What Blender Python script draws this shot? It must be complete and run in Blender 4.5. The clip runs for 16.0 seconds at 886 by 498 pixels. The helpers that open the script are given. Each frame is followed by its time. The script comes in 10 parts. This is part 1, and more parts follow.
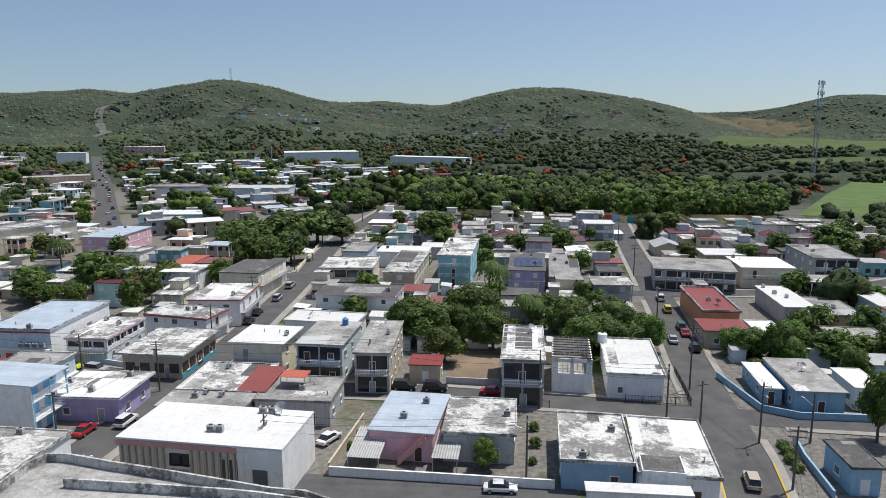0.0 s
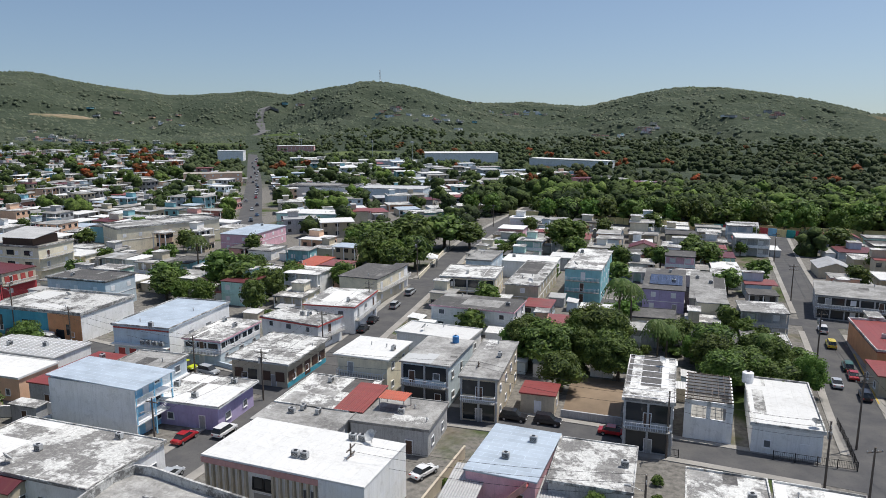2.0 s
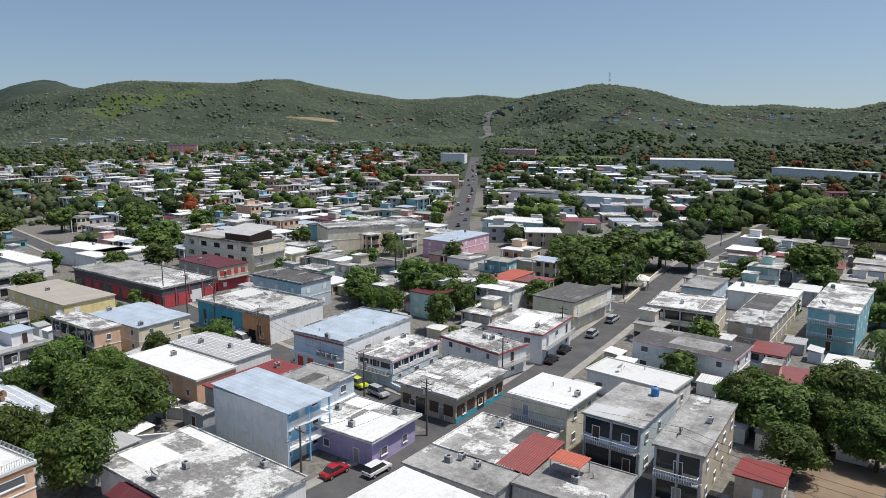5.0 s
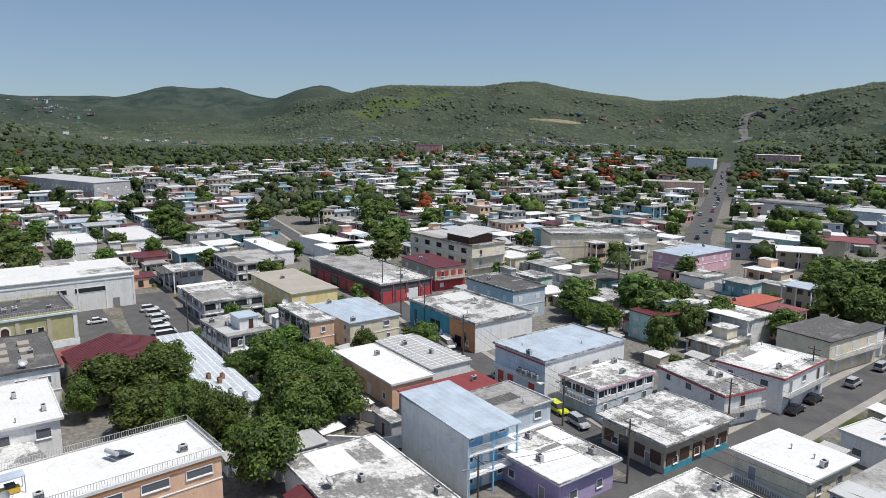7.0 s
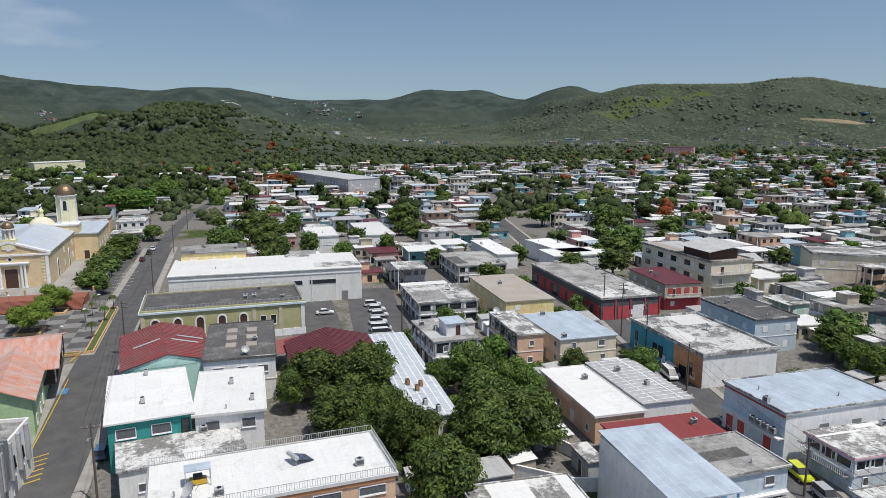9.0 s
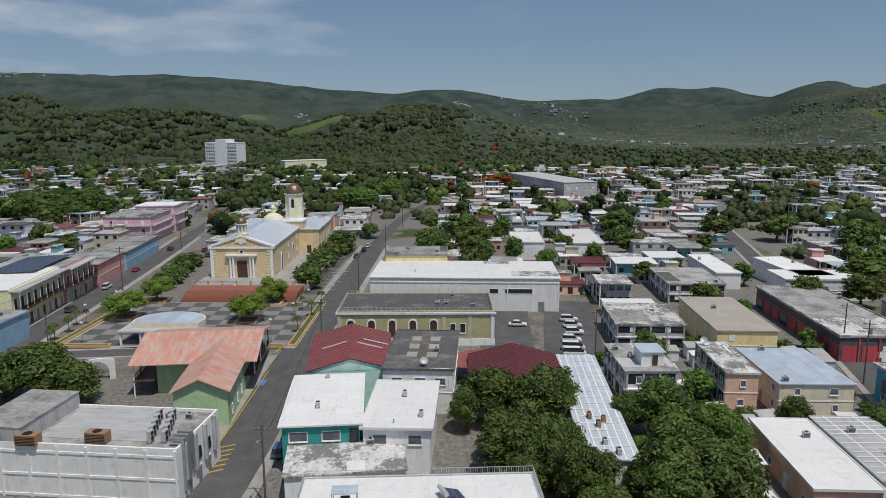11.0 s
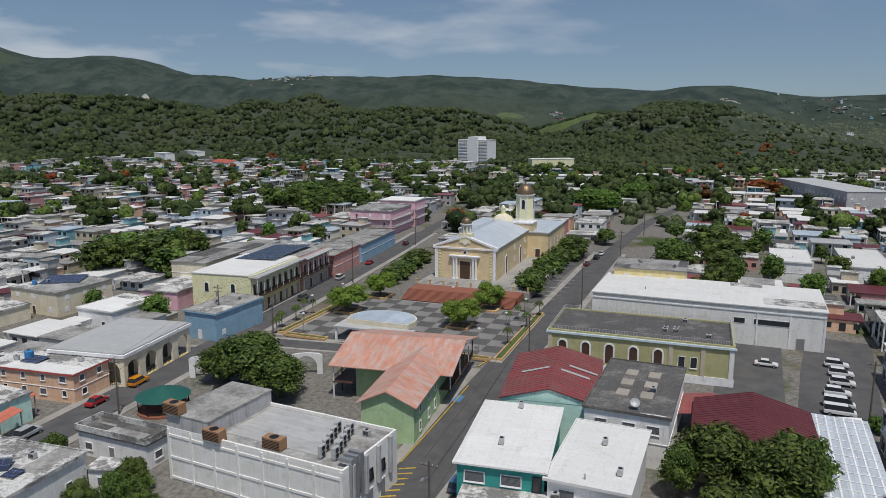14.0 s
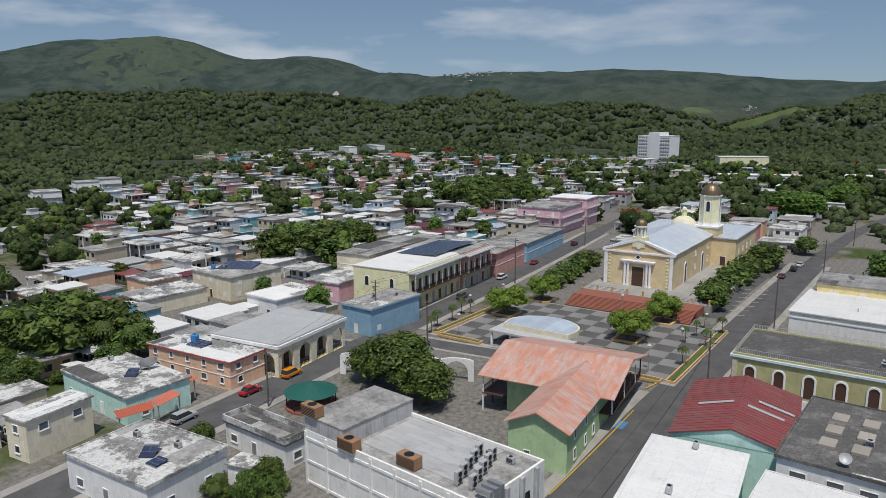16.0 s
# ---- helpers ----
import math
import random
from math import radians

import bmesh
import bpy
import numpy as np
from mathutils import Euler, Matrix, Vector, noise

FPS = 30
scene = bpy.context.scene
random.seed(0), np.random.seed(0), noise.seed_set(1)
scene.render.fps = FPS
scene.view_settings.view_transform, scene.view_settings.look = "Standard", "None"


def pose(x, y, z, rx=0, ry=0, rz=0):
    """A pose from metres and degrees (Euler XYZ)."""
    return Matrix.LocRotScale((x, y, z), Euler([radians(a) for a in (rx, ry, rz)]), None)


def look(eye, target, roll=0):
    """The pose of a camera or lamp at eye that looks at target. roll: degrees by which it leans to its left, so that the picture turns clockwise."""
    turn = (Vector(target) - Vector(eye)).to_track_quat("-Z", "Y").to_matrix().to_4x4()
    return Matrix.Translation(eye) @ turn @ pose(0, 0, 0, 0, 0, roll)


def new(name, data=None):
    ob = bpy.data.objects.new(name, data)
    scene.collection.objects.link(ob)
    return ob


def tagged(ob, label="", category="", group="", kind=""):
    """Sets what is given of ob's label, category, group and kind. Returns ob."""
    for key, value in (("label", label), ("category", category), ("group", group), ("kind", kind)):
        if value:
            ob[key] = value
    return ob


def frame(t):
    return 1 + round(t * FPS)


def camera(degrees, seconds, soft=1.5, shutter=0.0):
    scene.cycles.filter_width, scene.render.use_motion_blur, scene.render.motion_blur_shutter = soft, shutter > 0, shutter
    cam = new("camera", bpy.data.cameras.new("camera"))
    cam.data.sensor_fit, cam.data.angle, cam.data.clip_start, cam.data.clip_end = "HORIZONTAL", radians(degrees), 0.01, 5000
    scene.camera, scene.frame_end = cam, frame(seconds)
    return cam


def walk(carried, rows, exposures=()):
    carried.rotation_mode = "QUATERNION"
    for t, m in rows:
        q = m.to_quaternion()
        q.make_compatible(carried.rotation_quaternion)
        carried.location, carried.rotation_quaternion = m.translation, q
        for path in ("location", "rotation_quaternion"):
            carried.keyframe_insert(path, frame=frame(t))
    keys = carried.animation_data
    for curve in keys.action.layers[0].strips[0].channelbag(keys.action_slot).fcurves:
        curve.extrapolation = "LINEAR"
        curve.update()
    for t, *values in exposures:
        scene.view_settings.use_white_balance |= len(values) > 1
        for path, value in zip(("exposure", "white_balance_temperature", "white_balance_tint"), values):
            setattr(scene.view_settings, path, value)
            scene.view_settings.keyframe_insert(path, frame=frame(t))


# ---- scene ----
import collections

cam = camera(64.3, 16.0, soft=0.6)
# seconds, place in metres, yaw, pitch and roll in degrees
PATH = [
    (0.0, -0.00, -0.00, 48.00, 0.000, -10.749, 0.168),
    (0.5, 1.05, 2.81, 48.09, 2.831, -10.756, 0.140),
    (1.0, 1.94, 5.65, 48.23, 5.720, -10.750, 0.132),
    (1.5, 2.71, 8.51, 48.37, 8.677, -10.716, 0.102),
    (2.0, 3.29, 11.39, 48.47, 11.550, -10.684, 0.061),
    (2.5, 3.67, 14.23, 48.60, 14.401, -10.656, 0.032),
    (3.0, 3.89, 17.03, 48.72, 17.189, -10.596, 0.086),
    (5.5, 2.03, 32.99, 48.47, 34.016, -10.373, -0.193),
    (6.0, 1.50, 35.80, 48.41, 39.114, -10.342, -0.271),
    (6.5, 0.75, 38.55, 48.38, 44.042, -10.336, -0.275),
    (7.0, -0.24, 41.18, 48.30, 48.973, -10.311, -0.270),
    (7.5, -1.39, 43.76, 48.24, 53.929, -10.291, -0.248),
    (8.0, -2.68, 46.30, 48.19, 58.869, -10.290, -0.208),
    (8.5, -4.22, 48.70, 48.23, 63.787, -10.273, -0.131),
    (9.0, -5.97, 50.97, 48.38, 68.687, -10.317, -0.099),
    (9.5, -7.85, 53.12, 48.54, 73.602, -10.311, 0.063),
    (12.0, -17.39, 61.29, 49.72, 94.036, -10.305, 0.092),
    (12.5, -20.01, 62.20, 49.63, 97.247, -10.293, 0.063),
    (13.0, -22.73, 62.91, 49.58, 100.506, -10.306, 0.032),
    (13.5, -25.53, 63.41, 49.47, 103.796, -10.333, 0.029),
    (14.0, -28.43, 63.61, 49.31, 107.118, -10.400, 0.095),
    (14.5, -31.33, 63.56, 49.05, 110.473, -10.483, 0.095),
    (15.0, -34.12, 63.18, 48.78, 113.774, -10.547, 0.090),
    (15.5, -36.82, 62.44, 48.54, 117.058, -10.624, 0.128),
    (16.0, -39.41, 61.28, 48.34, 121.242, -10.699, 0.180),
]
walk(cam, [(t, pose(x, y, z, 90 + p, r, a)) for t, x, y, z, a, p, r in PATH], [(0.0, 0.06), (5.5, 0.03), (7.0, 0.06), (8.5, 0.0), (10.0, -0.27), (12.5, -0.44), (15.0, -0.37), (16.0, -0.29)])

# ---- light ----
SUN_FROM = Vector((0.78, 0.46, 0)).normalized()
SUN_UP = radians(67)
world = bpy.data.worlds.new("sky")
scene.world = world
world.use_nodes = True
wn = world.node_tree
wn.nodes.clear()
w_out = wn.nodes.new("ShaderNodeOutputWorld")
w_bg = wn.nodes.new("ShaderNodeBackground")
w_sky = wn.nodes.new("ShaderNodeTexSky")
w_sky.sky_type = "NISHITA"
w_sky.sun_disc = False
w_sky.sun_elevation = SUN_UP
w_sky.sun_rotation = math.atan2(SUN_FROM.x, SUN_FROM.y)
w_sky.air_density, w_sky.dust_density, w_sky.ozone_density = 1.0, 1.3, 2.4
w_co = wn.nodes.new("ShaderNodeTexCoord")
w_map = wn.nodes.new("ShaderNodeMapping")
w_map.inputs["Scale"].default_value = (1, 1, 4.2)
w_cloud = wn.nodes.new("ShaderNodeTexNoise")
w_cloud.inputs["Scale"].default_value, w_cloud.inputs["Detail"].default_value = 4.6, 9
w_ramp = wn.nodes.new("ShaderNodeValToRGB")
w_ramp.color_ramp.elements[0].position, w_ramp.color_ramp.elements[1].position = 0.52, 0.72
# clouds gather over the mountain in the south-west
w_dot = wn.nodes.new("ShaderNodeVectorMath")
w_dot.operation = "DOT_PRODUCT"
w_dot.inputs[1].default_value = (-0.62, -0.78, 0.06)
w_bank = wn.nodes.new("ShaderNodeMapRange")
w_bank.inputs["From Min"].default_value, w_bank.inputs["From Max"].default_value = 0.45, 1.0
w_bank.inputs["To Min"].default_value, w_bank.inputs["To Max"].default_value = 0.0, 1.0
w_mul = wn.nodes.new("ShaderNodeMath")
w_mul.operation = "MULTIPLY"
w_mix = wn.nodes.new("ShaderNodeMix")
w_mix.data_type = "RGBA"
w_mix.inputs["B"].default_value = (6.0, 6.6, 7.4, 1)
wl = wn.links.new
# the haze near the horizon is thin: look up the sky a little higher
w_lift = wn.nodes.new("ShaderNodeVectorMath")
w_lift.operation = "ADD"
w_lift.inputs[1].default_value = (0, 0, 0.065)
wl(w_co.outputs["Generated"], w_lift.inputs[0])
wl(w_lift.outputs["Vector"], w_sky.inputs["Vector"])
wl(w_co.outputs["Generated"], w_map.inputs["Vector"])
wl(w_map.outputs["Vector"], w_cloud.inputs["Vector"])
wl(w_cloud.outputs["Fac"], w_ramp.inputs["Fac"])
wl(w_co.outputs["Generated"], w_dot.inputs[0])
wl(w_dot.outputs["Value"], w_bank.inputs["Value"])
wl(w_ramp.outputs["Color"], w_mul.inputs[0])
wl(w_bank.outputs["Result"], w_mul.inputs[1])
wl(w_mul.outputs["Value"], w_mix.inputs["Factor"])
wl(w_sky.outputs["Color"], w_mix.inputs["A"])
wl(w_mix.outputs["Result"], w_bg.inputs["Color"])
wl(w_bg.outputs["Background"], w_out.inputs["Surface"])
w_bg.inputs["Strength"].default_value = 0.105
sun = new("sun", bpy.data.lights.new("sun", "SUN"))
sun.data.energy, sun.data.angle, sun.data.color = 4.0, radians(0.55), (1.0, 0.96, 0.90)
sun.matrix_world = look(Vector((0, 0, 0)), -(SUN_FROM * math.cos(SUN_UP) + Vector((0, 0, math.sin(SUN_UP)))))


# ---- materials ----
def shader(name, rough=0.8, metal=0.0):
    m = bpy.data.materials.new(name)
    m.use_nodes = True
    nt = m.node_tree
    b = nt.nodes["Principled BSDF"]
    b.inputs["Roughness"].default_value, b.inputs["Metallic"].default_value = rough, metal
    return m, nt, b


def noise_at(nt, scale, detail=4, rough=0.55, stretch=(1, 1, 1), shift=True):
    """Noise over the thing's own metres, shifted by the object's random number."""
    co = nt.nodes.new("ShaderNodeTexCoord")
    mp = nt.nodes.new("ShaderNodeMapping")
    mp.inputs["Scale"].default_value = stretch
    n = nt.nodes.new("ShaderNodeTexNoise")
    n.inputs["Scale"].default_value, n.inputs["Detail"].default_value, n.inputs["Roughness"].default_value = scale, detail, rough
    nt.links.new(co.outputs["Object"], mp.inputs["Vector"])
    if shift:
        info = nt.nodes.new("ShaderNodeObjectInfo")
        mul = nt.nodes.new("ShaderNodeMath")
        mul.operation = "MULTIPLY"
        mul.inputs[1].default_value = 90
        nt.links.new(info.outputs["Random"], mul.inputs[0])
        nt.links.new(mul.outputs[0], mp.inputs["Location"])
    nt.links.new(mp.outputs["Vector"], n.inputs["Vector"])
    return n.outputs["Fac"]


def ramp(nt, fac, lo, hi, a=(0, 0, 0), b=(1, 1, 1)):
    r = nt.nodes.new("ShaderNodeValToRGB")
    e = r.color_ramp.elements
    e[0].position, e[1].position = lo, hi
    e[0].color, e[1].color = (*a, 1), (*b, 1)
    nt.links.new(fac, r.inputs["Fac"])
    return r.outputs["Color"]


def blend(nt, fac, a, b, mode="MIX"):
    x = nt.nodes.new("ShaderNodeMix")
    x.data_type, x.blend_type = "RGBA", mode
    for key, v in (("Factor", fac), ("A", a), ("B", b)):
        if isinstance(v, tuple):
            x.inputs[key].default_value = (*v, 1)
        elif isinstance(v, float):
            x.inputs[key].default_value = v
        else:
            nt.links.new(v, x.inputs[key])
    return x.outputs["Result"]


def bump(nt, b, height, strength=0.3, dist=0.02):
    n = nt.nodes.new("ShaderNodeBump")
    n.inputs["Strength"].default_value, n.inputs["Distance"].default_value = strength, dist
    nt.links.new(height, n.inputs["Height"])
    nt.links.new(n.outputs["Normal"], b.inputs["Normal"])


def value_of(nt, lo, hi):
    """A number between lo and hi that differs from object to object."""
    info = nt.nodes.new("ShaderNodeObjectInfo")
    r = nt.nodes.new("ShaderNodeMapRange")
    r.inputs["To Min"].default_value, r.inputs["To Max"].default_value = lo, hi
    nt.links.new(info.outputs["Random"], r.inputs["Value"])
    return r.outputs["Result"]


def paint(name, col, dirt=0.22, rough=0.75, vary=0.10):
    """House paint on render: faded in patches, mended in places, with rain streaks, mould and grime."""
    m, nt, b = shader(name, rough)
    col = tuple(min(0.82, c * 1.12) for c in col)
    dark = tuple(c * 0.38 for c in col)
    pale = tuple(min(0.9, c * 1.14 + 0.03) for c in col)
    c = blend(nt, ramp(nt, noise_at(nt, 0.5, 5), 0.35, 0.7), col, pale)
    # mended and peeling patches with hard edges
    patch = scaled(nt, ramp(nt, noise_at(nt, 0.8, 9, 0.62), 0.585, 0.60), 0.16 + 0.7 * dirt)
    c = blend(nt, patch, c, tuple(v * 0.62 + 0.05 for v in col))
    for size, lo, hi, amount in ((1.3, 0.5, 0.74, dirt * 1.3), (5.0, 0.55, 0.70, dirt * 1.1)):
        c = blend(nt, scaled(nt, ramp(nt, noise_at(nt, size, 7, 0.7, (1.6, 1.6, 0.10)), lo, hi), amount), c, dark)
    c = blend(nt, scaled(nt, ramp(nt, noise_at(nt, 7.0, 10, 0.8), 0.5, 0.62), dirt * 0.9), c, dark)
    hsv = nt.nodes.new("ShaderNodeHueSaturation")
    nt.links.new(c, hsv.inputs["Color"])
    nt.links.new(value_of(nt, 1 - vary, 1.0), hsv.inputs["Value"])
    nt.links.new(hsv.outputs["Color"], b.inputs["Base Color"])
    bump(nt, b, noise_at(nt, 9, 5), 0.15, 0.02)
    return m


def scaled(nt, fac, k):
    x = nt.nodes.new("ShaderNodeMath")
    x.operation = "MULTIPLY"
    x.inputs[1].default_value = k
    nt.links.new(fac, x.inputs[0])
    return x.outputs[0]


def shifted(nt, spread=40.0, turn=0.0):
    """The thing's own metres, moved by its random number and turned."""
    co = nt.nodes.new("ShaderNodeTexCoord")
    mp = nt.nodes.new("ShaderNodeMapping")
    mp.inputs["Rotation"].default_value = (0, 0, turn)
    info = nt.nodes.new("ShaderNodeObjectInfo")
    nt.links.new(co.outputs["Object"], mp.inputs["Vector"])
    nt.links.new(scaled(nt, info.outputs["Random"], spread), mp.inputs["Location"])
    return mp.outputs["Vector"]


def courses(nt, width, row, mortar, smooth, one, two, joint, turn=0.0):
    br = nt.nodes.new("ShaderNodeTexBrick")
    br.inputs["Scale"].default_value, br.inputs["Brick Width"].default_value, br.inputs["Row Height"].default_value = 1.0, width, row
    br.inputs["Mortar Size"].default_value, br.inputs["Mortar Smooth"].default_value = mortar, smooth
    for key, v in (("Color1", one), ("Color2", two), ("Mortar", joint)):
        br.inputs[key].default_value = (v, v, v * 0.985, 1)
    nt.links.new(shifted(nt, 40.0, turn), br.inputs["Vector"])
    return br.outputs["Color"]


def roofing(name, col, stain, lo, hi, rough=0.85, scale=0.45, second=0.5, third=None):
    """A flat concrete roof: its coating worn through in hard-edged flakes, membrane strips, seams, puddle marks and mould."""
    m, nt, b = shader(name, rough)
    third = third or tuple((x + y) / 2 for x, y in zip(col, stain))
    big = noise_at(nt, scale * 0.5, 3, 0.5)
    mid = noise_at(nt, scale * 2.4, 10, 0.74)
    add = nt.nodes.new("ShaderNodeMath")
    add.operation = "MULTIPLY_ADD"
    add.inputs[1].default_value = 0.5
    nt.links.new(big, add.inputs[0])
    nt.links.new(scaled(nt, mid, 0.5), add.inputs[2])
    c = blend(nt, ramp(nt, add.outputs[0], lo, hi), col, stain)
    # flakes: sharp islands of the coat beneath
    flake = ramp(nt, noise_at(nt, 1.5, 8, 0.68), 0.545, 0.565)
    c = blend(nt, scaled(nt, flake, 0.15 + second * 0.75), c, third)
    c = blend(nt, scaled(nt, ramp(nt, noise_at(nt, 3.4, 12, 0.8), 0.50, 0.56), second * 0.8), c, third)
    # puddle marks: rings of dried dirt
    pond = nt.nodes.new("ShaderNodeMath")
    pond.operation = "PINGPONG"
    pond.inputs[1].default_value = 0.09
    nt.links.new(noise_at(nt, 0.33, 2, 0.4), pond.inputs[0])
    c = blend(nt, scaled(nt, ramp(nt, pond.outputs[0], 0.0, 0.014, (1, 1, 1), (0, 0, 0)), 0.12 + second * 0.35), c, tuple(v * 0.7 for v in stain))
    # sections coated at different times, membrane strips and their seams
    c = blend(nt, 0.15 + 0.6 * second, c, courses(nt, 5.3, 3.7, 0.05, 0.2, 1.0, 0.80, 0.62), "MULTIPLY")
    c = blend(nt, 0.15 + 0.6 * second, c, courses(nt, 7.0, 1.0, 0.022, 0.1, 1.06, 0.90, 0.72, math.pi / 2), "MULTIPLY")
    # drainage runs
    run = ramp(nt, noise_at(nt, 1.0, 8, 0.7, (0.15, 2.2, 1)), 0.56, 0.70)
    c = blend(nt, scaled(nt, run, second * 0.5), c, tuple(v * 0.55 for v in stain))
    # grit
    c = blend(nt, 0.08 + second * 0.6, c, ramp(nt, noise_at(nt, 14, 6, 0.75), 0.36, 0.62, (0.62, 0.61, 0.60), (1.08, 1.08, 1.08)), "MULTIPLY")
    hsv = nt.nodes.new("ShaderNodeHueSaturation")
    nt.links.new(c, hsv.inputs["Color"])
    nt.links.new(value_of(nt, 0.82, 1.06), hsv.inputs["Value"])
    nt.links.new(hsv.outputs["Color"], b.inputs["Base Color"])
    bump(nt, b, noise_at(nt, 5, 7), 0.3, 0.04)
    return m


def sheet(name, col, rust, amount, pitch=0.0, rough=0.5, metal=0.0, seam=None):
    """Metal roofing sheets: faded, streaked with rust, seams between the sheets."""
    m, nt, b = shader(name, rough, metal)
    patch = ramp(nt, noise_at(nt, 0.6, 9, 0.7, (0.5, 1.6, 1)), 0.62 - amount * 0.3, 0.85 - amount * 0.2)
    c = blend(nt, patch, col, rust)
    fade = ramp(nt, noise_at(nt, 0.35, 4), 0.3, 0.75)
    c = blend(nt, fade, c, tuple(min(0.9, v * 1.25 + 0.03) for v in col), "MIX") if amount < 0.3 else c
    co = nt.nodes.new("ShaderNodeTexCoord")
    br = nt.nodes.new("ShaderNodeTexBrick")
    br.inputs["Scale"].default_value = 1.0
    br.inputs["Brick Width"].default_value, br.inputs["Row Height"].default_value = 3.6, 1.05
    br.inputs["Mortar Size"].default_value, br.inputs["Mortar Smooth"].default_value = 0.035, 0.4
    br.inputs["Color1"].default_value, br.inputs["Color2"].default_value = (1, 1, 1, 1), (0.86, 0.86, 0.86, 1)
    br.inputs["Mortar"].default_value = (0.72, 0.72, 0.72, 1) if seam is None else (*seam, 1)
    nt.links.new(co.outputs["Object"], br.inputs["Vector"])
    c = blend(nt, 1.0, c, br.outputs["Color"], "MULTIPLY")
    nt.links.new(c, b.inputs["Base Color"])
    bump(nt, b, br.outputs["Fac"], 0.5, -0.03)
    return m


def plain(name, col, rough=0.6, metal=0.0, grain=6.0, amount=0.25):
    m, nt, b = shader(name, rough, metal)
    n = ramp(nt, noise_at(nt, grain, 5), 0.35, 0.7)
    c = blend(nt, n, col, tuple(v * (1 - amount) for v in col))
    nt.links.new(c, b.inputs["Base Color"])
    return m


WALLS = {
    "white": paint("white_wall_paint", (0.72, 0.72, 0.70)),
    "offwhite": paint("off_white_wall_paint", (0.74, 0.72, 0.67), 0.2),
    "cream": paint("cream_wall_paint", (0.66, 0.60, 0.46)),
    "grey": paint("grey_wall_paint", (0.40, 0.40, 0.40), 0.5),
    "paleblue": paint("pale_blue_wall_paint", (0.50, 0.58, 0.63)),
    "blue": paint("blue_wall_paint", (0.23, 0.38, 0.50)),
    "skyblue": paint("sky_blue_wall_paint", (0.22, 0.48, 0.66)),
    "turq": paint("turquoise_wall_paint", (0.05, 0.30, 0.40)),
    "teal": paint("teal_wall_paint", (0.20, 0.42, 0.46)),
    "tealg": paint("deep_green_wall_paint", (0.02, 0.26, 0.23)),
    "mint": paint("mint_wall_paint", (0.46, 0.67, 0.60)),
    "green": paint("leaf_green_wall_paint", (0.36, 0.50, 0.28), 0.2),
    "purple": paint("lilac_wall_paint", (0.38, 0.32, 0.50)),
    "pink": paint("pink_wall_paint", (0.66, 0.40, 0.46)),
    "rose": paint("rose_wall_paint", (0.52, 0.27, 0.24)),
    "peach": paint("peach_wall_paint", (0.68, 0.44, 0.30), 0.2),
    "orange": paint("orange_wall_paint", (0.55, 0.26, 0.12)),
    "tan": paint("tan_wall_paint", (0.46, 0.40, 0.30)),
    "yellow": paint("yellow_wall_paint", (0.72, 0.58, 0.28), 0.2),
    "paleyellow": paint("pale_yellow_wall_paint", (0.76, 0.68, 0.42), 0.15),
    "olive": paint("olive_wall_paint", (0.36, 0.34, 0.17), 0.15),
    "red": paint("red_wall_paint", (0.42, 0.05, 0.06)),
    "black": paint("charcoal_wall_paint", (0.07, 0.07, 0.08)),
    "church": paint("sand_wall_paint", (0.62, 0.49, 0.29), 0.15),
}
ROOFS = {
    "white": roofing("white_roof_coating", (0.76, 0.76, 0.745), (0.55, 0.54, 0.51), 0.56, 0.70, second=0.22, third=(0.66, 0.65, 0.62)),
    "mottled": roofing("stained_white_roof", (0.74, 0.74, 0.72), (0.19, 0.185, 0.18), 0.475, 0.535, second=0.5, third=(0.40, 0.39, 0.37)),
    "grey": roofing("weathered_concrete_roof", (0.46, 0.455, 0.44), (0.15, 0.145, 0.14), 0.43, 0.62, second=0.5, third=(0.30, 0.29, 0.27)),
    "dark": roofing("black_tar_roof", (0.085, 0.082, 0.08), (0.26, 0.25, 0.235), 0.52, 0.66, second=0.4),
    "tan": roofing("tan_coated_roof", (0.40, 0.36, 0.31), (0.33, 0.30, 0.26), 0.4, 0.7, second=0.2),
    "paleroof": roofing("pale_grey_roof", (0.50, 0.51, 0.51), (0.40, 0.41, 0.41), 0.4, 0.75, second=0.2),
    "bluemetal": sheet("blue_grey_roof_sheet", (0.37, 0.43, 0.49), (0.50, 0.52, 0.53), 0.25, seam=(1.25, 1.25, 1.25)),
    "redmetal": sheet("red_roof_sheet", (0.25, 0.048, 0.042), (0.20, 0.07, 0.05), 0.35, seam=(0.6, 0.6, 0.6)),
    "rusty": sheet("rusted_red_roof_sheet", (0.27, 0.056, 0.056), (0.20, 0.11, 0.095), 0.75),
    "maroon": sheet("maroon_roof_sheet", (0.13, 0.03, 0.035), (0.17, 0.06, 0.045), 0.3),
    "redorange": sheet("orange_red_roof_sheet", (0.46, 0.11, 0.06), (0.40, 0.16, 0.10), 0.3),
    "coral": sheet("faded_coral_roof_sheet", (0.58, 0.25, 0.16), (0.50, 0.46, 0.43), 0.75),
    "corrugated": sheet("galvanised_roof_sheet", (0.46, 0.46, 0.45), (0.30, 0.28, 0.26), 0.4, rough=0.45),
    "metal": sheet("silver_roof_sheet", (0.52, 0.57, 0.62), (0.40, 0.44, 0.48), 0.3, rough=0.4),
}
WHITE = paint("white_trim_paint", (0.78, 0.78, 0.76), 0.2)
TRIM_RED = paint("red_trim_paint", (0.40, 0.06, 0.05), 0.2)
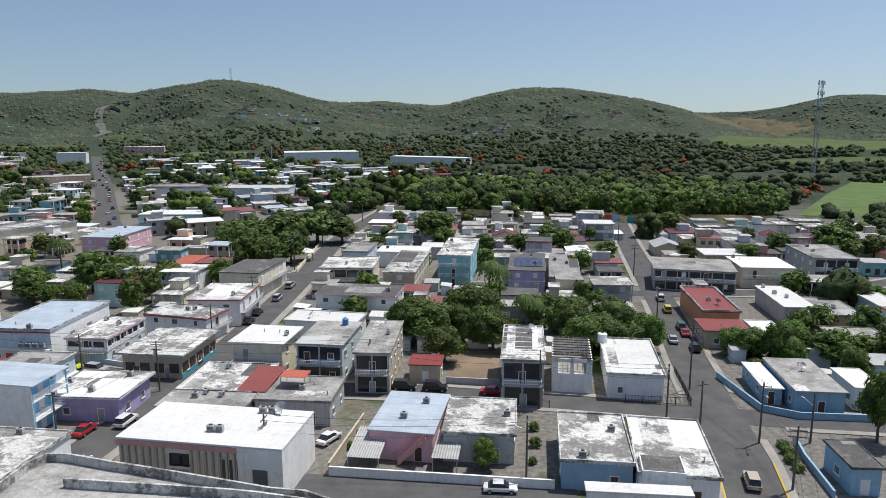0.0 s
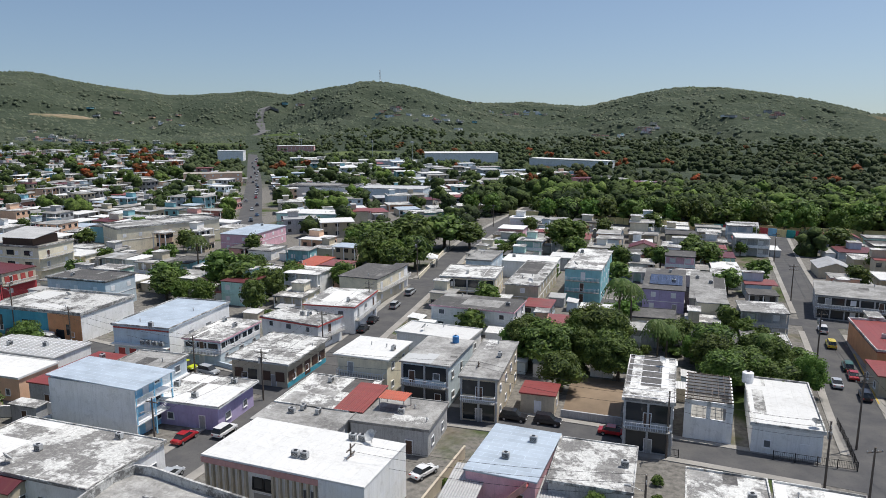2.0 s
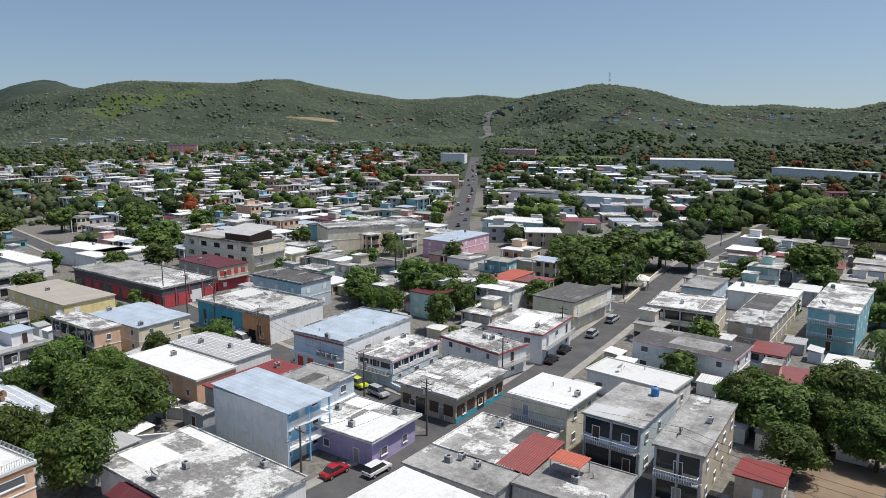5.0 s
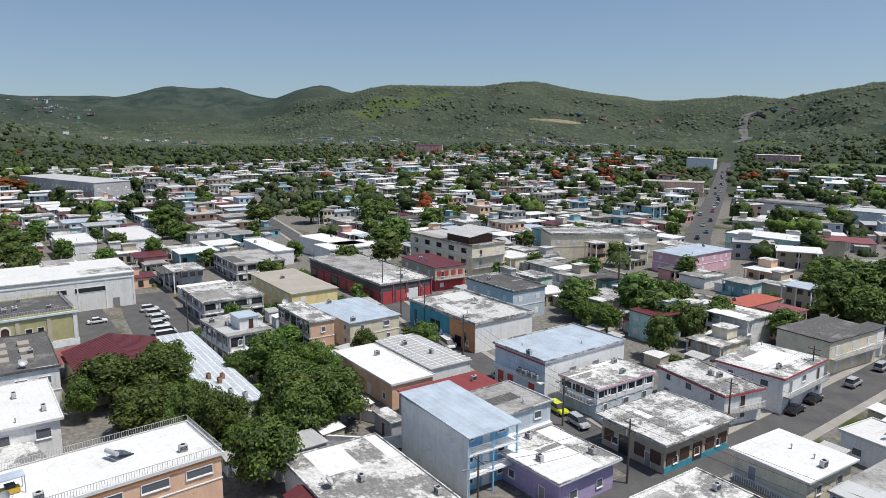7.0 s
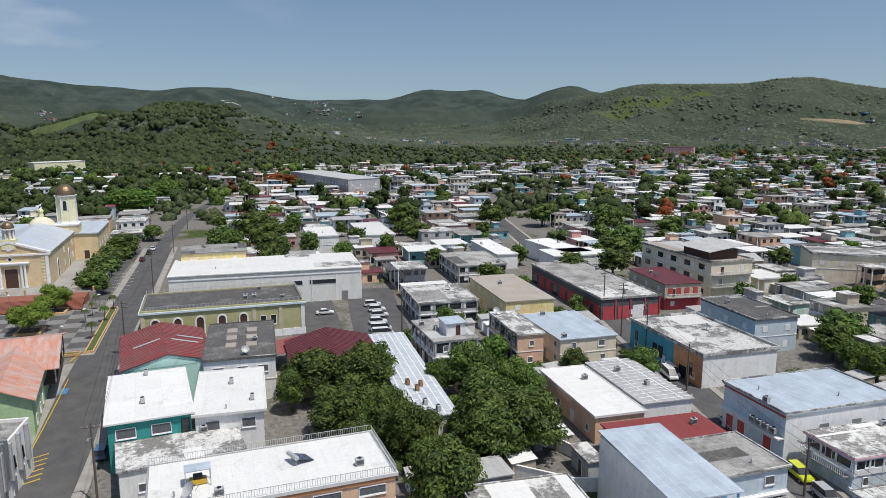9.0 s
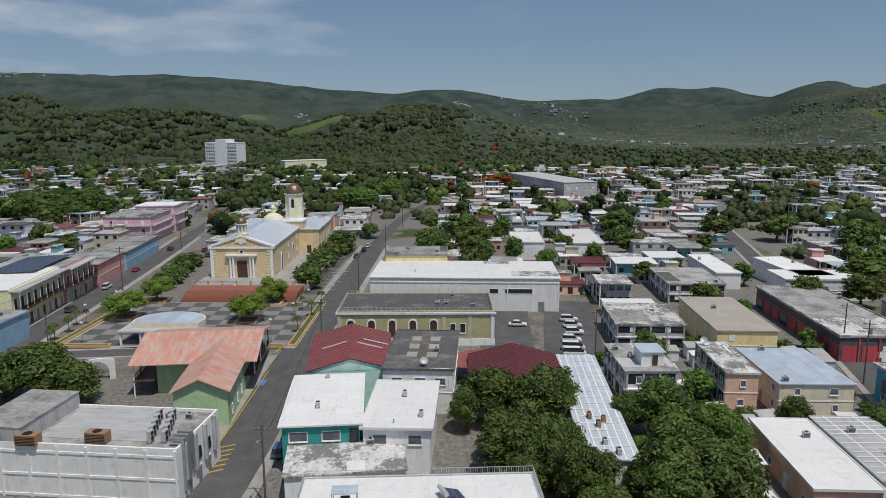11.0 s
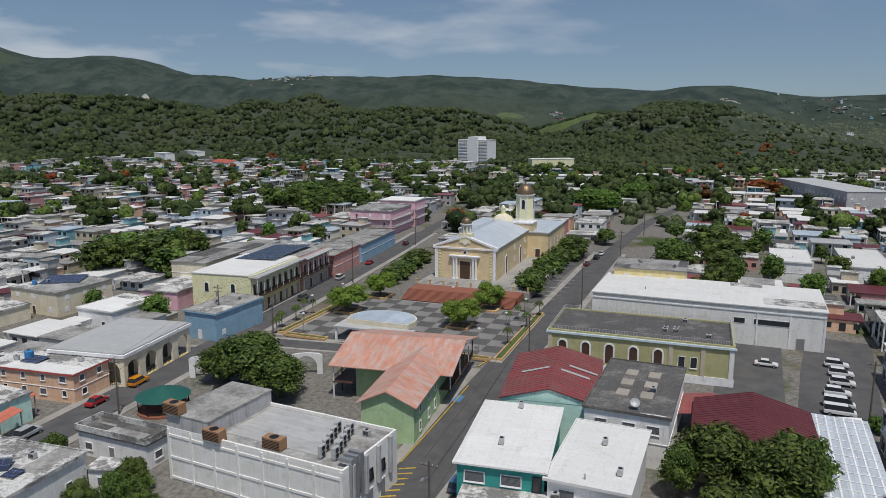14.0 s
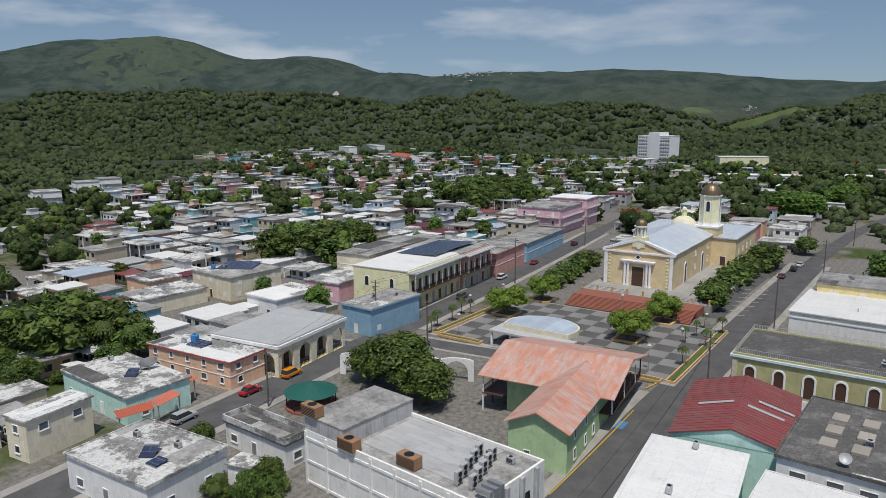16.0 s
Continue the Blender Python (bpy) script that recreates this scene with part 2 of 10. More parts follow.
TRIM_YELLOW = paint("ochre_trim_paint", (0.54, 0.34, 0.15), 0.3)
CONCRETE = roofing("bare_concrete", (0.42, 0.41, 0.38), (0.27, 0.26, 0.24), 0.4, 0.72, second=0.4)
# window glass; also laid as dark sheets for porch and garage shade
GLASS_AND_SHADE, _nt, _b = shader("dark_glass_and_shade", 0.12)
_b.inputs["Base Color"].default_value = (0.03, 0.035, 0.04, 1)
LOUVRE = plain("aluminium_louvre", (0.14, 0.145, 0.15), 0.5, 0.1)
PALE_METAL = plain("pale_painted_metal", (0.52, 0.53, 0.53), 0.5, 0.2)
DOORWOOD = plain("dark_brown_door", (0.09, 0.045, 0.03), 0.5)
STEEL = plain("galvanised_steel", (0.42, 0.43, 0.44), 0.45, 0.6)
IRON = plain("black_iron", (0.02, 0.02, 0.022), 0.5, 0.3)
PLASTIC_BLUE = plain("blue_plastic", (0.05, 0.22, 0.50), 0.5)
RUBBER = plain("black_rubber", (0.02, 0.02, 0.02), 0.8)
WOODPOLE = plain("weathered_pole_wood", (0.13, 0.105, 0.085), 0.85)
CARDBROWN = plain("rust_brown_casing", (0.34, 0.19, 0.10), 0.7)
SOLAR = sheet("solar_cells", (0.025, 0.035, 0.07), (0.03, 0.045, 0.09), 0.2, rough=0.2, seam=(4, 4, 4))


# ---- mesh helpers ----
def mesh_of(name, bm, material):
    me = bpy.data.meshes.new(name)
    bm.to_mesh(me)
    bm.free()
    for m in material if isinstance(material, (list, tuple)) else (material,):
        me.materials.append(m)
    return me


def part(name, bm, material, parent, label="", at=None):
    """Link a bmesh (or a mesh that is made already) as one object under its thing."""
    me = bm if isinstance(bm, bpy.types.Mesh) else mesh_of(name, bm, material)
    ob = new(name, me)
    ob.parent = parent
    if at is not None:
        ob.matrix_basis = at
    if label:
        tagged(ob, label)
    return ob


def thing(name, at, label, category, group="", kind=""):
    ob = new(name)
    ob.empty_display_size = 0.5
    ob.matrix_basis = at
    return tagged(ob, label, category, group, kind)


def box(bm, x0, x1, y0, y1, z0, z1, bevel=0.0, mi=0):
    v = [bm.verts.new((x, y, z)) for z in (z0, z1) for y in (y0, y1) for x in (x0, x1)]
    fs = [bm.faces.new([v[i] for i in q]) for q in ((0, 2, 3, 1), (4, 5, 7, 6), (0, 1, 5, 4), (2, 6, 7, 3), (0, 4, 6, 2), (1, 3, 7, 5))]
    for f in fs:
        f.material_index = mi
    if bevel:
        bmesh.ops.bevel(bm, geom=list({e for f in fs for e in f.edges}), offset=bevel, segments=1, affect="EDGES")
    return bm


def boxes(*rows, bevel=0.0):
    bm = bmesh.new()
    for r in rows:
        box(bm, *r, bevel=bevel)
    return bm


def tube(bm, p, q, r0, r1=None, sides=8):
    p, q = Vector(p), Vector(q)
    m = Matrix.Translation((p + q) / 2) @ (q - p).to_track_quat("Z", "Y").to_matrix().to_4x4()
    bmesh.ops.create_cone(bm, cap_ends=True, segments=sides, radius1=r0, radius2=r0 if r1 is None else r1, depth=(q - p).length, matrix=m)
    return bm


def prism(bm, pts, y0, y1, mi=0):
    """Extrude an outline in x and z along y."""
    a = [bm.verts.new((x, y0, z)) for x, z in pts]
    b = [bm.verts.new((x, y1, z)) for x, z in pts]
    n = len(pts)
    fs = [bm.faces.new(a), bm.faces.new(b[::-1])]
    fs += [bm.faces.new((a[i], b[i], b[(i + 1) % n], a[(i + 1) % n])) for i in range(n)]
    for f in fs:
        f.material_index = mi
    bmesh.ops.recalc_face_normals(bm, faces=fs)
    return bm


def wave_sheet(w, d, z0, z1, pitch=0.35, amp=0.05):
    """A corrugated sheet w wide (waves across x) and d deep, from height z0 at -y to z1 at +y."""
    bm = bmesh.new()
    n = max(4, int(w / pitch) * 4)
    rows = []
    for y, z in ((-d / 2, z0), (d / 2, z1)):
        rows.append([bm.verts.new((-w / 2 + w * i / n, y, z + amp * math.sin(i * math.pi / 2))) for i in range(n + 1)])
    lower = [[bm.verts.new(v.co - Vector((0, 0, 0.05))) for v in r] for r in rows]
    for i in range(n):
        bm.faces.new((rows[0][i], rows[0][i + 1], rows[1][i + 1], rows[1][i]))
        bm.faces.new((lower[0][i + 1], lower[0][i], lower[1][i], lower[1][i + 1]))
    for r, q in zip(rows, lower):
        for i in range(n):
            bm.faces.new((r[i], q[i], q[i + 1], r[i + 1]))
    bmesh.ops.recalc_face_normals(bm, faces=bm.faces)
    return bm

# ---- the ground: one sheet out to the hills ----
CENTRE = Vector((-60, 90))
HILLS = []


def hill(az, up, far, wide, deep):
    """A hill whose crest stands up degrees above the eye at azimuth az (degrees left of +y) and far metres off; wide in degrees, deep in metres."""
    HILLS.append((az, 48 + far * math.tan(radians(up)), far, wide, deep))


hill(-52, 1.00, 2600, 10, 500)
hill(-38, 0.90, 2500, 5, 400)
hill(-30, 1.35, 2400, 2.3, 380)
hill(-23.6, 0.21, 2500, 4, 420)
hill(-11.4, 1.57, 2000, 4, 380)
hill(-6.5, 1.85, 2000, 3.6, 400)
hill(-1, -0.01, 2100, 4, 400)
hill(5.7, 1.17, 2200, 3, 350)
hill(12.5, 1.43, 1950, 3, 380)
hill(16.8, 2.58, 1950, 2.8, 380)
hill(20.5, 1.65, 2100, 2.5, 350)
hill(26.3, 1.83, 2200, 2.8, 350)
hill(33.5, 1.44, 2300, 4, 380)
hill(38.5, 1.95, 2300, 3, 380)
hill(42.7, 2.88, 2300, 2.6, 420)
hill(48.5, 2.73, 2300, 2.8, 400)
hill(53.6, 2.63, 2350, 2.4, 420)
hill(58.4, 2.62, 2700, 1.9, 420)
hill(62.5, 1.51, 3000, 3, 420)
hill(65.8, 2.25, 3100, 1.6, 420)
hill(69.4, 2.36, 3100, 1.6, 420)
hill(74, 1.59, 3000, 3.6, 420)
hill(80, 1.39, 3000, 3.5, 420)
hill(86.2, 2.49, 3000, 3, 420)
hill(94, 2.26, 3100, 3.6, 450)
hill(88, 1.35, 1350, 4, 180)
hill(100.2, 2.72, 3000, 3.4, 450)
hill(106.7, 3.39, 3000, 3.6, 480)
hill(113, 3.07, 3100, 3.2, 480)
hill(118, 3.07, 3100, 2.6, 480)
hill(124, 3.47, 3300, 3, 480)
hill(131, 4.54, 3700, 3.6, 480)
hill(136.5, 2.81, 3800, 3.2, 480)
hill(141.2, 5.70, 3900, 3, 480)
hill(147, 5.10, 3900, 3, 480)
hill(153, 4.00, 3800, 3.6, 480)
hill(117, 2.05, 1150, 5, 170)
hill(108, 1.30, 1200, 4, 170)
hill(128, 1.75, 1250, 5, 180)
hill(138, 1.70, 1350, 5, 200)
hill(150, 1.85, 1400, 6, 220)
hill(165, 2.50, 2600, 9, 450)
hill(180, 2.00, 2800, 12, 500)
hill(205, 1.50, 2800, 14, 500)
hill(235, 1.20, 2800, 14, 500)
hill(265, 1.20, 2800, 14, 500)
hill(290, 1.10, 2700, 10, 500)


def rise(x, y):
    """The ground's height: hills with spurs and gullies below their crests."""
    az, far = math.degrees(math.atan2(-x, y - 30)), math.hypot(x, y - 30)
    if far < 850:
        return 0.0
    total = crest = 0.0
    for a, h, f, wide, deep in HILLS:
        da = (az - a + 180) % 360 - 180
        g = h * math.exp(-0.5 * (da / (wide * 1.9)) ** 2)
        crest += g ** 4
        total += (g * math.exp(-0.5 * ((far - f) / deep) ** 2)) ** 4
    z, top = total ** (1 / 4), crest ** (1 / 4)
    k = min(1, (far - 850) / 240)
    z *= k * k * (3 - 2 * k)
    n = noise.fractal(Vector((x / 420, y / 420, 0)), 1.0, 2.0, 5)
    m = noise.fractal(Vector((x / 95, y / 95, 4)), 1.0, 2.0, 3)
    share = min(1, z / max(top, 1))
    spur = abs(noise.noise(Vector((x / 230, y / 230, 2)))) + 0.5 * abs(noise.noise(Vector((x / 105, y / 105, 6))))
    gully = max(0, 0.42 - spur) * 4 * share * (1 - share) * min(90, 0.9 * top)
    return max(0.0, z * (0.972 + 0.05 * n) + min(1, z / 30) * m * 4.0 - gully)


def ground():
    bm = bmesh.new()
    radii = [0, 60, 120, 200, 300, 420, 560, 700, 820] + [900 * 1.017 ** i for i in range(100)]
    count = 520
    rings = []
    for r in radii[1:]:
        ring = []
        for i in range(count):
            a = 2 * math.pi * i / count
            x, y = CENTRE.x + r * math.cos(a), CENTRE.y + r * math.sin(a)
            ring.append(bm.verts.new((x, y, rise(x, y))))
        rings.append(ring)
    mid = bm.verts.new((CENTRE.x, CENTRE.y, 0))
    for i in range(count):
        j = (i + 1) % count
        bm.faces.new((mid, rings[0][i], rings[0][j]))
        for p, q in zip(rings, rings[1:]):
            bm.faces.new((p[i], q[i], q[j], p[j]))
    for f in bm.faces:
        f.smooth = True
    m, nt, b = shader("ground_cover", 0.95)
    geo = nt.nodes.new("ShaderNodeNewGeometry")
    sep = nt.nodes.new("ShaderNodeVectorMath")
    sep.operation = "DISTANCE"
    sep.inputs[1].default_value = (CENTRE.x - 60, CENTRE.y + 30, 0)
    nt.links.new(geo.outputs["Position"], sep.inputs[0])

    def n(scale, detail=6, rough=0.6):
        t = nt.nodes.new("ShaderNodeTexNoise")
        t.inputs["Scale"].default_value, t.inputs["Detail"].default_value, t.inputs["Roughness"].default_value = scale, detail, rough
        nt.links.new(geo.outputs["Position"], t.inputs["Vector"])
        return t.outputs["Fac"]
    grass = blend(nt, ramp(nt, n(0.35), 0.3, 0.7), (0.035, 0.060, 0.016), (0.080, 0.105, 0.034))
    dirt = blend(nt, ramp(nt, n(0.6), 0.35, 0.7), (0.11, 0.09, 0.065), (0.21, 0.19, 0.155))
    town = blend(nt, ramp(nt, n(0.045, 6), 0.48, 0.58), grass, dirt)
    town = blend(nt, ramp(nt, n(0.028, 5), 0.40, 0.46), town, blend(nt, ramp(nt, n(1.1, 7), 0.35, 0.7), (0.12, 0.115, 0.105), (0.25, 0.235, 0.21)))
    wood = blend(nt, ramp(nt, n(0.09, 9, 0.75), 0.40, 0.60), (0.036, 0.049, 0.033), (0.066, 0.083, 0.054))
    wood = blend(nt, ramp(nt, n(0.0042, 8, 0.65), 0.48, 0.66), wood, blend(nt, ramp(nt, n(0.05, 8, 0.7), 0.4, 0.6), (0.052, 0.066, 0.045), (0.088, 0.102, 0.070)))
    field = blend(nt, ramp(nt, n(0.0028, 5), 0.63, 0.66), wood, (0.075, 0.105, 0.033))
    b.inputs["Specular IOR Level"].default_value = 0.1
    # haze tint put into the colour of upland pasture and scrub on mountains behind
    haze_range = nt.nodes.new("ShaderNodeMapRange")
    haze_range.inputs["From Min"].default_value, haze_range.inputs["From Max"].default_value = 2000, 2600
    nt.links.new(sep.outputs["Value"], haze_range.inputs["Value"])
    hazed_scrub = blend(nt, ramp(nt, n(0.012, 9, 0.7), 0.42, 0.60), (0.030, 0.047, 0.040), (0.060, 0.079, 0.066))
    field = blend(nt, haze_range.outputs["Result"], field, hazed_scrub)
    far = nt.nodes.new("ShaderNodeMapRange")
    far.inputs["From Min"].default_value, far.inputs["From Max"].default_value = 330, 430
    nt.links.new(sep.outputs["Value"], far.inputs["Value"])
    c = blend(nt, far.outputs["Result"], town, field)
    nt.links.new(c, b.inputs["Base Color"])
    bp = nt.nodes.new("ShaderNodeBump")
    bp.inputs["Strength"].default_value, bp.inputs["Distance"].default_value = 0.9, 3.5
    nt.links.new(n(0.11, 7, 0.7), bp.inputs["Height"])
    mixn = nt.nodes.new("ShaderNodeMix")
    mixn.data_type = "VECTOR"
    nt.links.new(far.outputs["Result"], mixn.inputs["Factor"])
    nt.links.new(geo.outputs["Normal"], mixn.inputs["A"])
    nt.links.new(bp.outputs["Normal"], mixn.inputs["B"])
    nt.links.new(mixn.outputs["Result"], b.inputs["Normal"])
    tagged(new("ground", mesh_of("ground", bm, m)), "grass, bare earth and wooded hills round a small town", "ground", kind="structure")


ground()


# ---- streets ----
def road_material(name, col, wear):
    m, nt, b = shader(name, 0.95)
    b.inputs["Specular IOR Level"].default_value = 0.12
    c = blend(nt, ramp(nt, noise_at(nt, 0.25, 6, 0.6, shift=False), 0.35, 0.7), col, wear)
    c = blend(nt, ramp(nt, noise_at(nt, 3.0, 8, 0.75, shift=False), 0.55, 0.75), c, tuple(v * 0.6 for v in col))
    nt.links.new(c, b.inputs["Base Color"])
    bump(nt, b, noise_at(nt, 14, 5, shift=False), 0.3, 0.01)
    return m


ASPHALT = road_material("worn_asphalt", (0.085, 0.085, 0.088), (0.125, 0.122, 0.118))
PAVING = road_material("pavement_concrete", (0.36, 0.34, 0.31), (0.25, 0.24, 0.22))
YELLOW_LINE = plain("yellow_road_paint", (0.62, 0.42, 0.05), 0.7, amount=0.5)
WHITE_LINE = plain("white_road_paint", (0.62, 0.62, 0.60), 0.7, amount=0.4)
BLUE_LINE = plain("blue_road_paint", (0.08, 0.25, 0.50), 0.7, amount=0.4)
ROADS = []


def ribbon(bm, pts, a, b, z0, z1):
    """A strip along pts between the offsets a and b (to the left), from z0 to z1."""
    rows = []
    for i, p in enumerate(pts):
        p = Vector(p)
        d = (Vector(pts[min(i + 1, len(pts) - 1)]) - Vector(pts[max(i - 1, 0)])).normalized()
        n = Vector((-d.y, d.x))
        rows.append([bm.verts.new((*(p + n * o), z)) for o in (a, b) for z in (z0, z1)])
    for p, q in zip(rows, rows[1:]):
        for i, j in ((1, 3), (0, 1), (3, 2)):
            bm.faces.new((p[i], q[i], q[j], p[j]))
    for r in (rows[0], rows[-1]):
        bm.faces.new((r[0], r[1], r[3], r[2]))
    bmesh.ops.recalc_face_normals(bm, faces=bm.faces)
    return bm


def curve_points(pts, step=6.0):
    """Smooth a line of a few points."""
    out = []
    P = [Vector(p) for p in pts]
    for i in range(len(P) - 1):
        a, b, c, d = P[max(i - 1, 0)], P[i], P[i + 1], P[min(i + 2, len(P) - 1)]
        k = max(1, int((c - b).length / step))
        for j in range(k):
            t = j / k
            out.append(0.5 * (2 * b + (c - a) * t + (2 * a - 5 * b + 4 * c - d) * t * t + (3 * b - a - 3 * c + d) * t ** 3))
    return out + [P[-1]]


def street(name, label, width, pts, side=1.6, gaps=(), step=6.0, z=0.03):
    """An asphalt street; its kerbed pavements stop at the gaps (x, y, radius), where other streets meet it."""
    line = curve_points(pts, step)
    z += 0.006 * len(ROADS)
    ROADS.append((line, width / 2 + side))
    ob = new(name, mesh_of(name, ribbon(bmesh.new(), line, -width / 2, width / 2, -0.2, z), ASPHALT))
    tagged(ob, label, "street", kind="structure")
    if side:
        for s in (-1, 1):
            run = []
            runs = [run]
            for p, q in zip(line, line[1:]):
                for j in range(4):
                    m = p.lerp(q, j / 4)
                    n = Vector((-(q - p).y, (q - p).x)).normalized() * s * (width / 2 + side / 2)
                    if any((m + n - Vector((gx, gy))).length < gr for gx, gy, gr in gaps):
                        run = []
                        runs.append(run)
                    else:
                        run.append(m.copy())
            bm = bmesh.new()
            for r in runs:
                if len(r) > 1:
                    ribbon(bm, r, s * width / 2, s * (width / 2 + side), -0.2, 0.14)
            if bm.faces:
                tagged(new("pavement", mesh_of("pavement", bm, PAVING)), "raised grey concrete pavement beside the street", "pavement", kind="structure")
            else:
                bm.free()


def nearest_road(x, y):
    best = 1e9
    p = Vector((x, y))
    for line, half in ROADS:
        for a, b in zip(line, line[1:]):
            if abs(a.x - x) + abs(a.y - y) > 120:
                continue
            ab = b - a
            t = max(0, min(1, (p - a).dot(ab) / max(ab.length_squared, 1e-9)))
            best = min(best, (p - a - ab * t).length - half)
    return best


CROSS_A, CROSS_B, CROSS_C, CROSS_D = (-47.5, 122.5, 7.5), (45.5, 107.5, 9), (-42, 208, 7.5), (58, 186, 8)
CROSS_E, CROSS_F = (-166, 35.5, 8), (-163, -28.5, 8)
street("street_centre", "grey asphalt street with parked cars", 7.4, [(-55, 78), (-51, 102), (-46, 133), (-44, 164), (-42.3, 204), (-40.7, 277), (-31, 350), (-24, 400)], 1.7, (CROSS_A, CROSS_C))
street("street_cross", "grey asphalt side street between low houses", 6.2, [(-330, 206), (-240, 180), (-161, 156), (-112, 140.8), (-90, 134.3), (-70, 128.4), (-48, 122.5), (-28, 119.5), (-8.6, 117.8), (14.2, 114), (36, 109.5), (52, 106), (75, 102.5), (120, 95)], 1.3, (CROSS_A, CROSS_B))
street("street_east", "grey asphalt street with parked cars and poles", 7.6, [(33, 45), (38, 75), (42.2, 92), (48.6, 133), (54.6, 165), (62, 212), (70.2, 264), (79, 314)], 1.3, (CROSS_B, CROSS_D))
street("street_north", "asphalt street behind the houses", 6.0, [(-150, 232), (-90, 219), (-42, 208.5), (10, 197), (58, 186.5), (100, 189), (132, 200), (170, 222)], 1.3, (CROSS_C, CROSS_D))
street("street_plaza", "asphalt street leading past the plaza", 8.6, [(-60, 27), (-90, 31), (-117.5, 33.6), (-155, 35.2), (-212, 40.0), (-295, 47)], 1.8, (CROSS_E,))
street("street_west", "narrow asphalt street between the farther houses", 5.4, [(-295, 47), (-385, 60), (-470, 84), (-640, 150)], 0)
street("street_arcade", "asphalt street on the other side of the plaza", 8.0, [(-50, -26), (-115, -27.5), (-156, -28.5), (-198, -29.5), (-267, -32), (-322, -35)], 1.8, (CROSS_F,))
street("street_far_west", "narrow asphalt street between the farther houses", 5.6, [(-322, -35), (-420, -42), (-560, -60)], 0)
street("street_church", "narrow paved street before the plaza", 5.0, [(-166.5, 31), (-164.5, 10), (-163.2, -8), (-162.5, -24)], 1.0, (CROSS_E, CROSS_F))
street("main_road", "long straight main road full of traffic", 11.0, [(-141, 296), (-153, 318), (-241, 500), (-360, 738), (-600, 1220), (-690, 1396)], 0, step=30)
street("lot_road", "patched asphalt car park strip", 9.0, [(-22, 84.5), (0, 82.0), (17, 81)], 0)


# ---- houses ----
WINDOWS = {}


def window_mesh(w, h, kind):
    """Frame and pane of a window, shared by all windows of that size; it looks towards -y."""
    key = (round(w, 1), round(h, 1), kind)
    if key not in WINDOWS:
        w, h = key[0], key[1]
        t = 0.09
        f = bmesh.new()
        ring = [(-w / 2 - 0.06, -0.1), (w / 2 + 0.06, -0.1), (w / 2, h), (-w / 2, h)]
        hole = [(-w / 2 + t, t), (w / 2 - t, t), (w / 2 - t, h - t), (-w / 2 + t, h - t)]
        q = [[f.verts.new((x, y, z)) for x, z in c] for c, y in ((ring, -0.1), (hole, -0.1), (ring, 0.02), (hole, 0.02))]
        q[0][0].co.y = q[0][1].co.y = -0.17
        for i in range(4):
            j = (i + 1) % 4
            f.faces.new((q[0][i], q[0][j], q[1][j], q[1][i]))
            f.faces.new((q[0][j], q[0][i], q[2][i], q[2][j]))
            f.faces.new((q[1][i], q[1][j], q[3][j], q[3][i]))
        bmesh.ops.recalc_face_normals(f, faces=f.faces)
        p = bmesh.new()
        if kind == "louvre":
            k = max(3, int(h / 0.16))
            dz = (h - 2 * t) / k
            rows = []
            for i in range(k):
                for y, z in ((-0.06, t + dz * i), (-0.005, t + dz * (i + 0.96))):
                    rows.append([p.verts.new((x, y, z)) for x in (-w / 2 + t, w / 2 - t)])
            for c, d in zip(rows, rows[1:]):
                p.faces.new((c[0], c[1], d[1], d[0]))
        else:
            box(p, -w / 2 + t, w / 2 - t, -0.03, 0.0, t, h - t)
        WINDOWS[key] = (mesh_of("window_frame", f, WHITE if kind != "dark" else IRON), mesh_of("pane", p, LOUVRE if kind == "louvre" else GLASS_AND_SHADE))
    return WINDOWS[key]


def add_window(root, at, w, h, kind="louvre"):
    f, p = window_mesh(w, h, kind)
    ob = part("window", f, None, root, at=at)
    part("pane", p, None, ob)
    return ob


FAR_WINDOWS = {}


def far_window(root, at, w, h):
    """A window of a house far off: frame and dark pane in one mesh."""
    key = (round(w, 1), round(h, 1))
    if key not in FAR_WINDOWS:
        f = bmesh.new()
        box(f, -w / 2, w / 2, -0.06, 0.02, 0, h)
        r = bmesh.ops.inset_region(f, faces=[q for q in f.faces if q.normal.y < -0.9] or [min(f.faces, key=lambda q: q.calc_center_median().y)], thickness=0.1, depth=-0.05)
        face = min(f.faces, key=lambda q: (q.calc_center_median() - Vector((0, -0.01, h / 2))).length)
        face.material_index = 1
        FAR_WINDOWS[key] = mesh_of("window", f, (WHITE, GLASS_AND_SHADE))
    return part("window", FAR_WINDOWS[key], None, root, at=at)


DOORS = {}


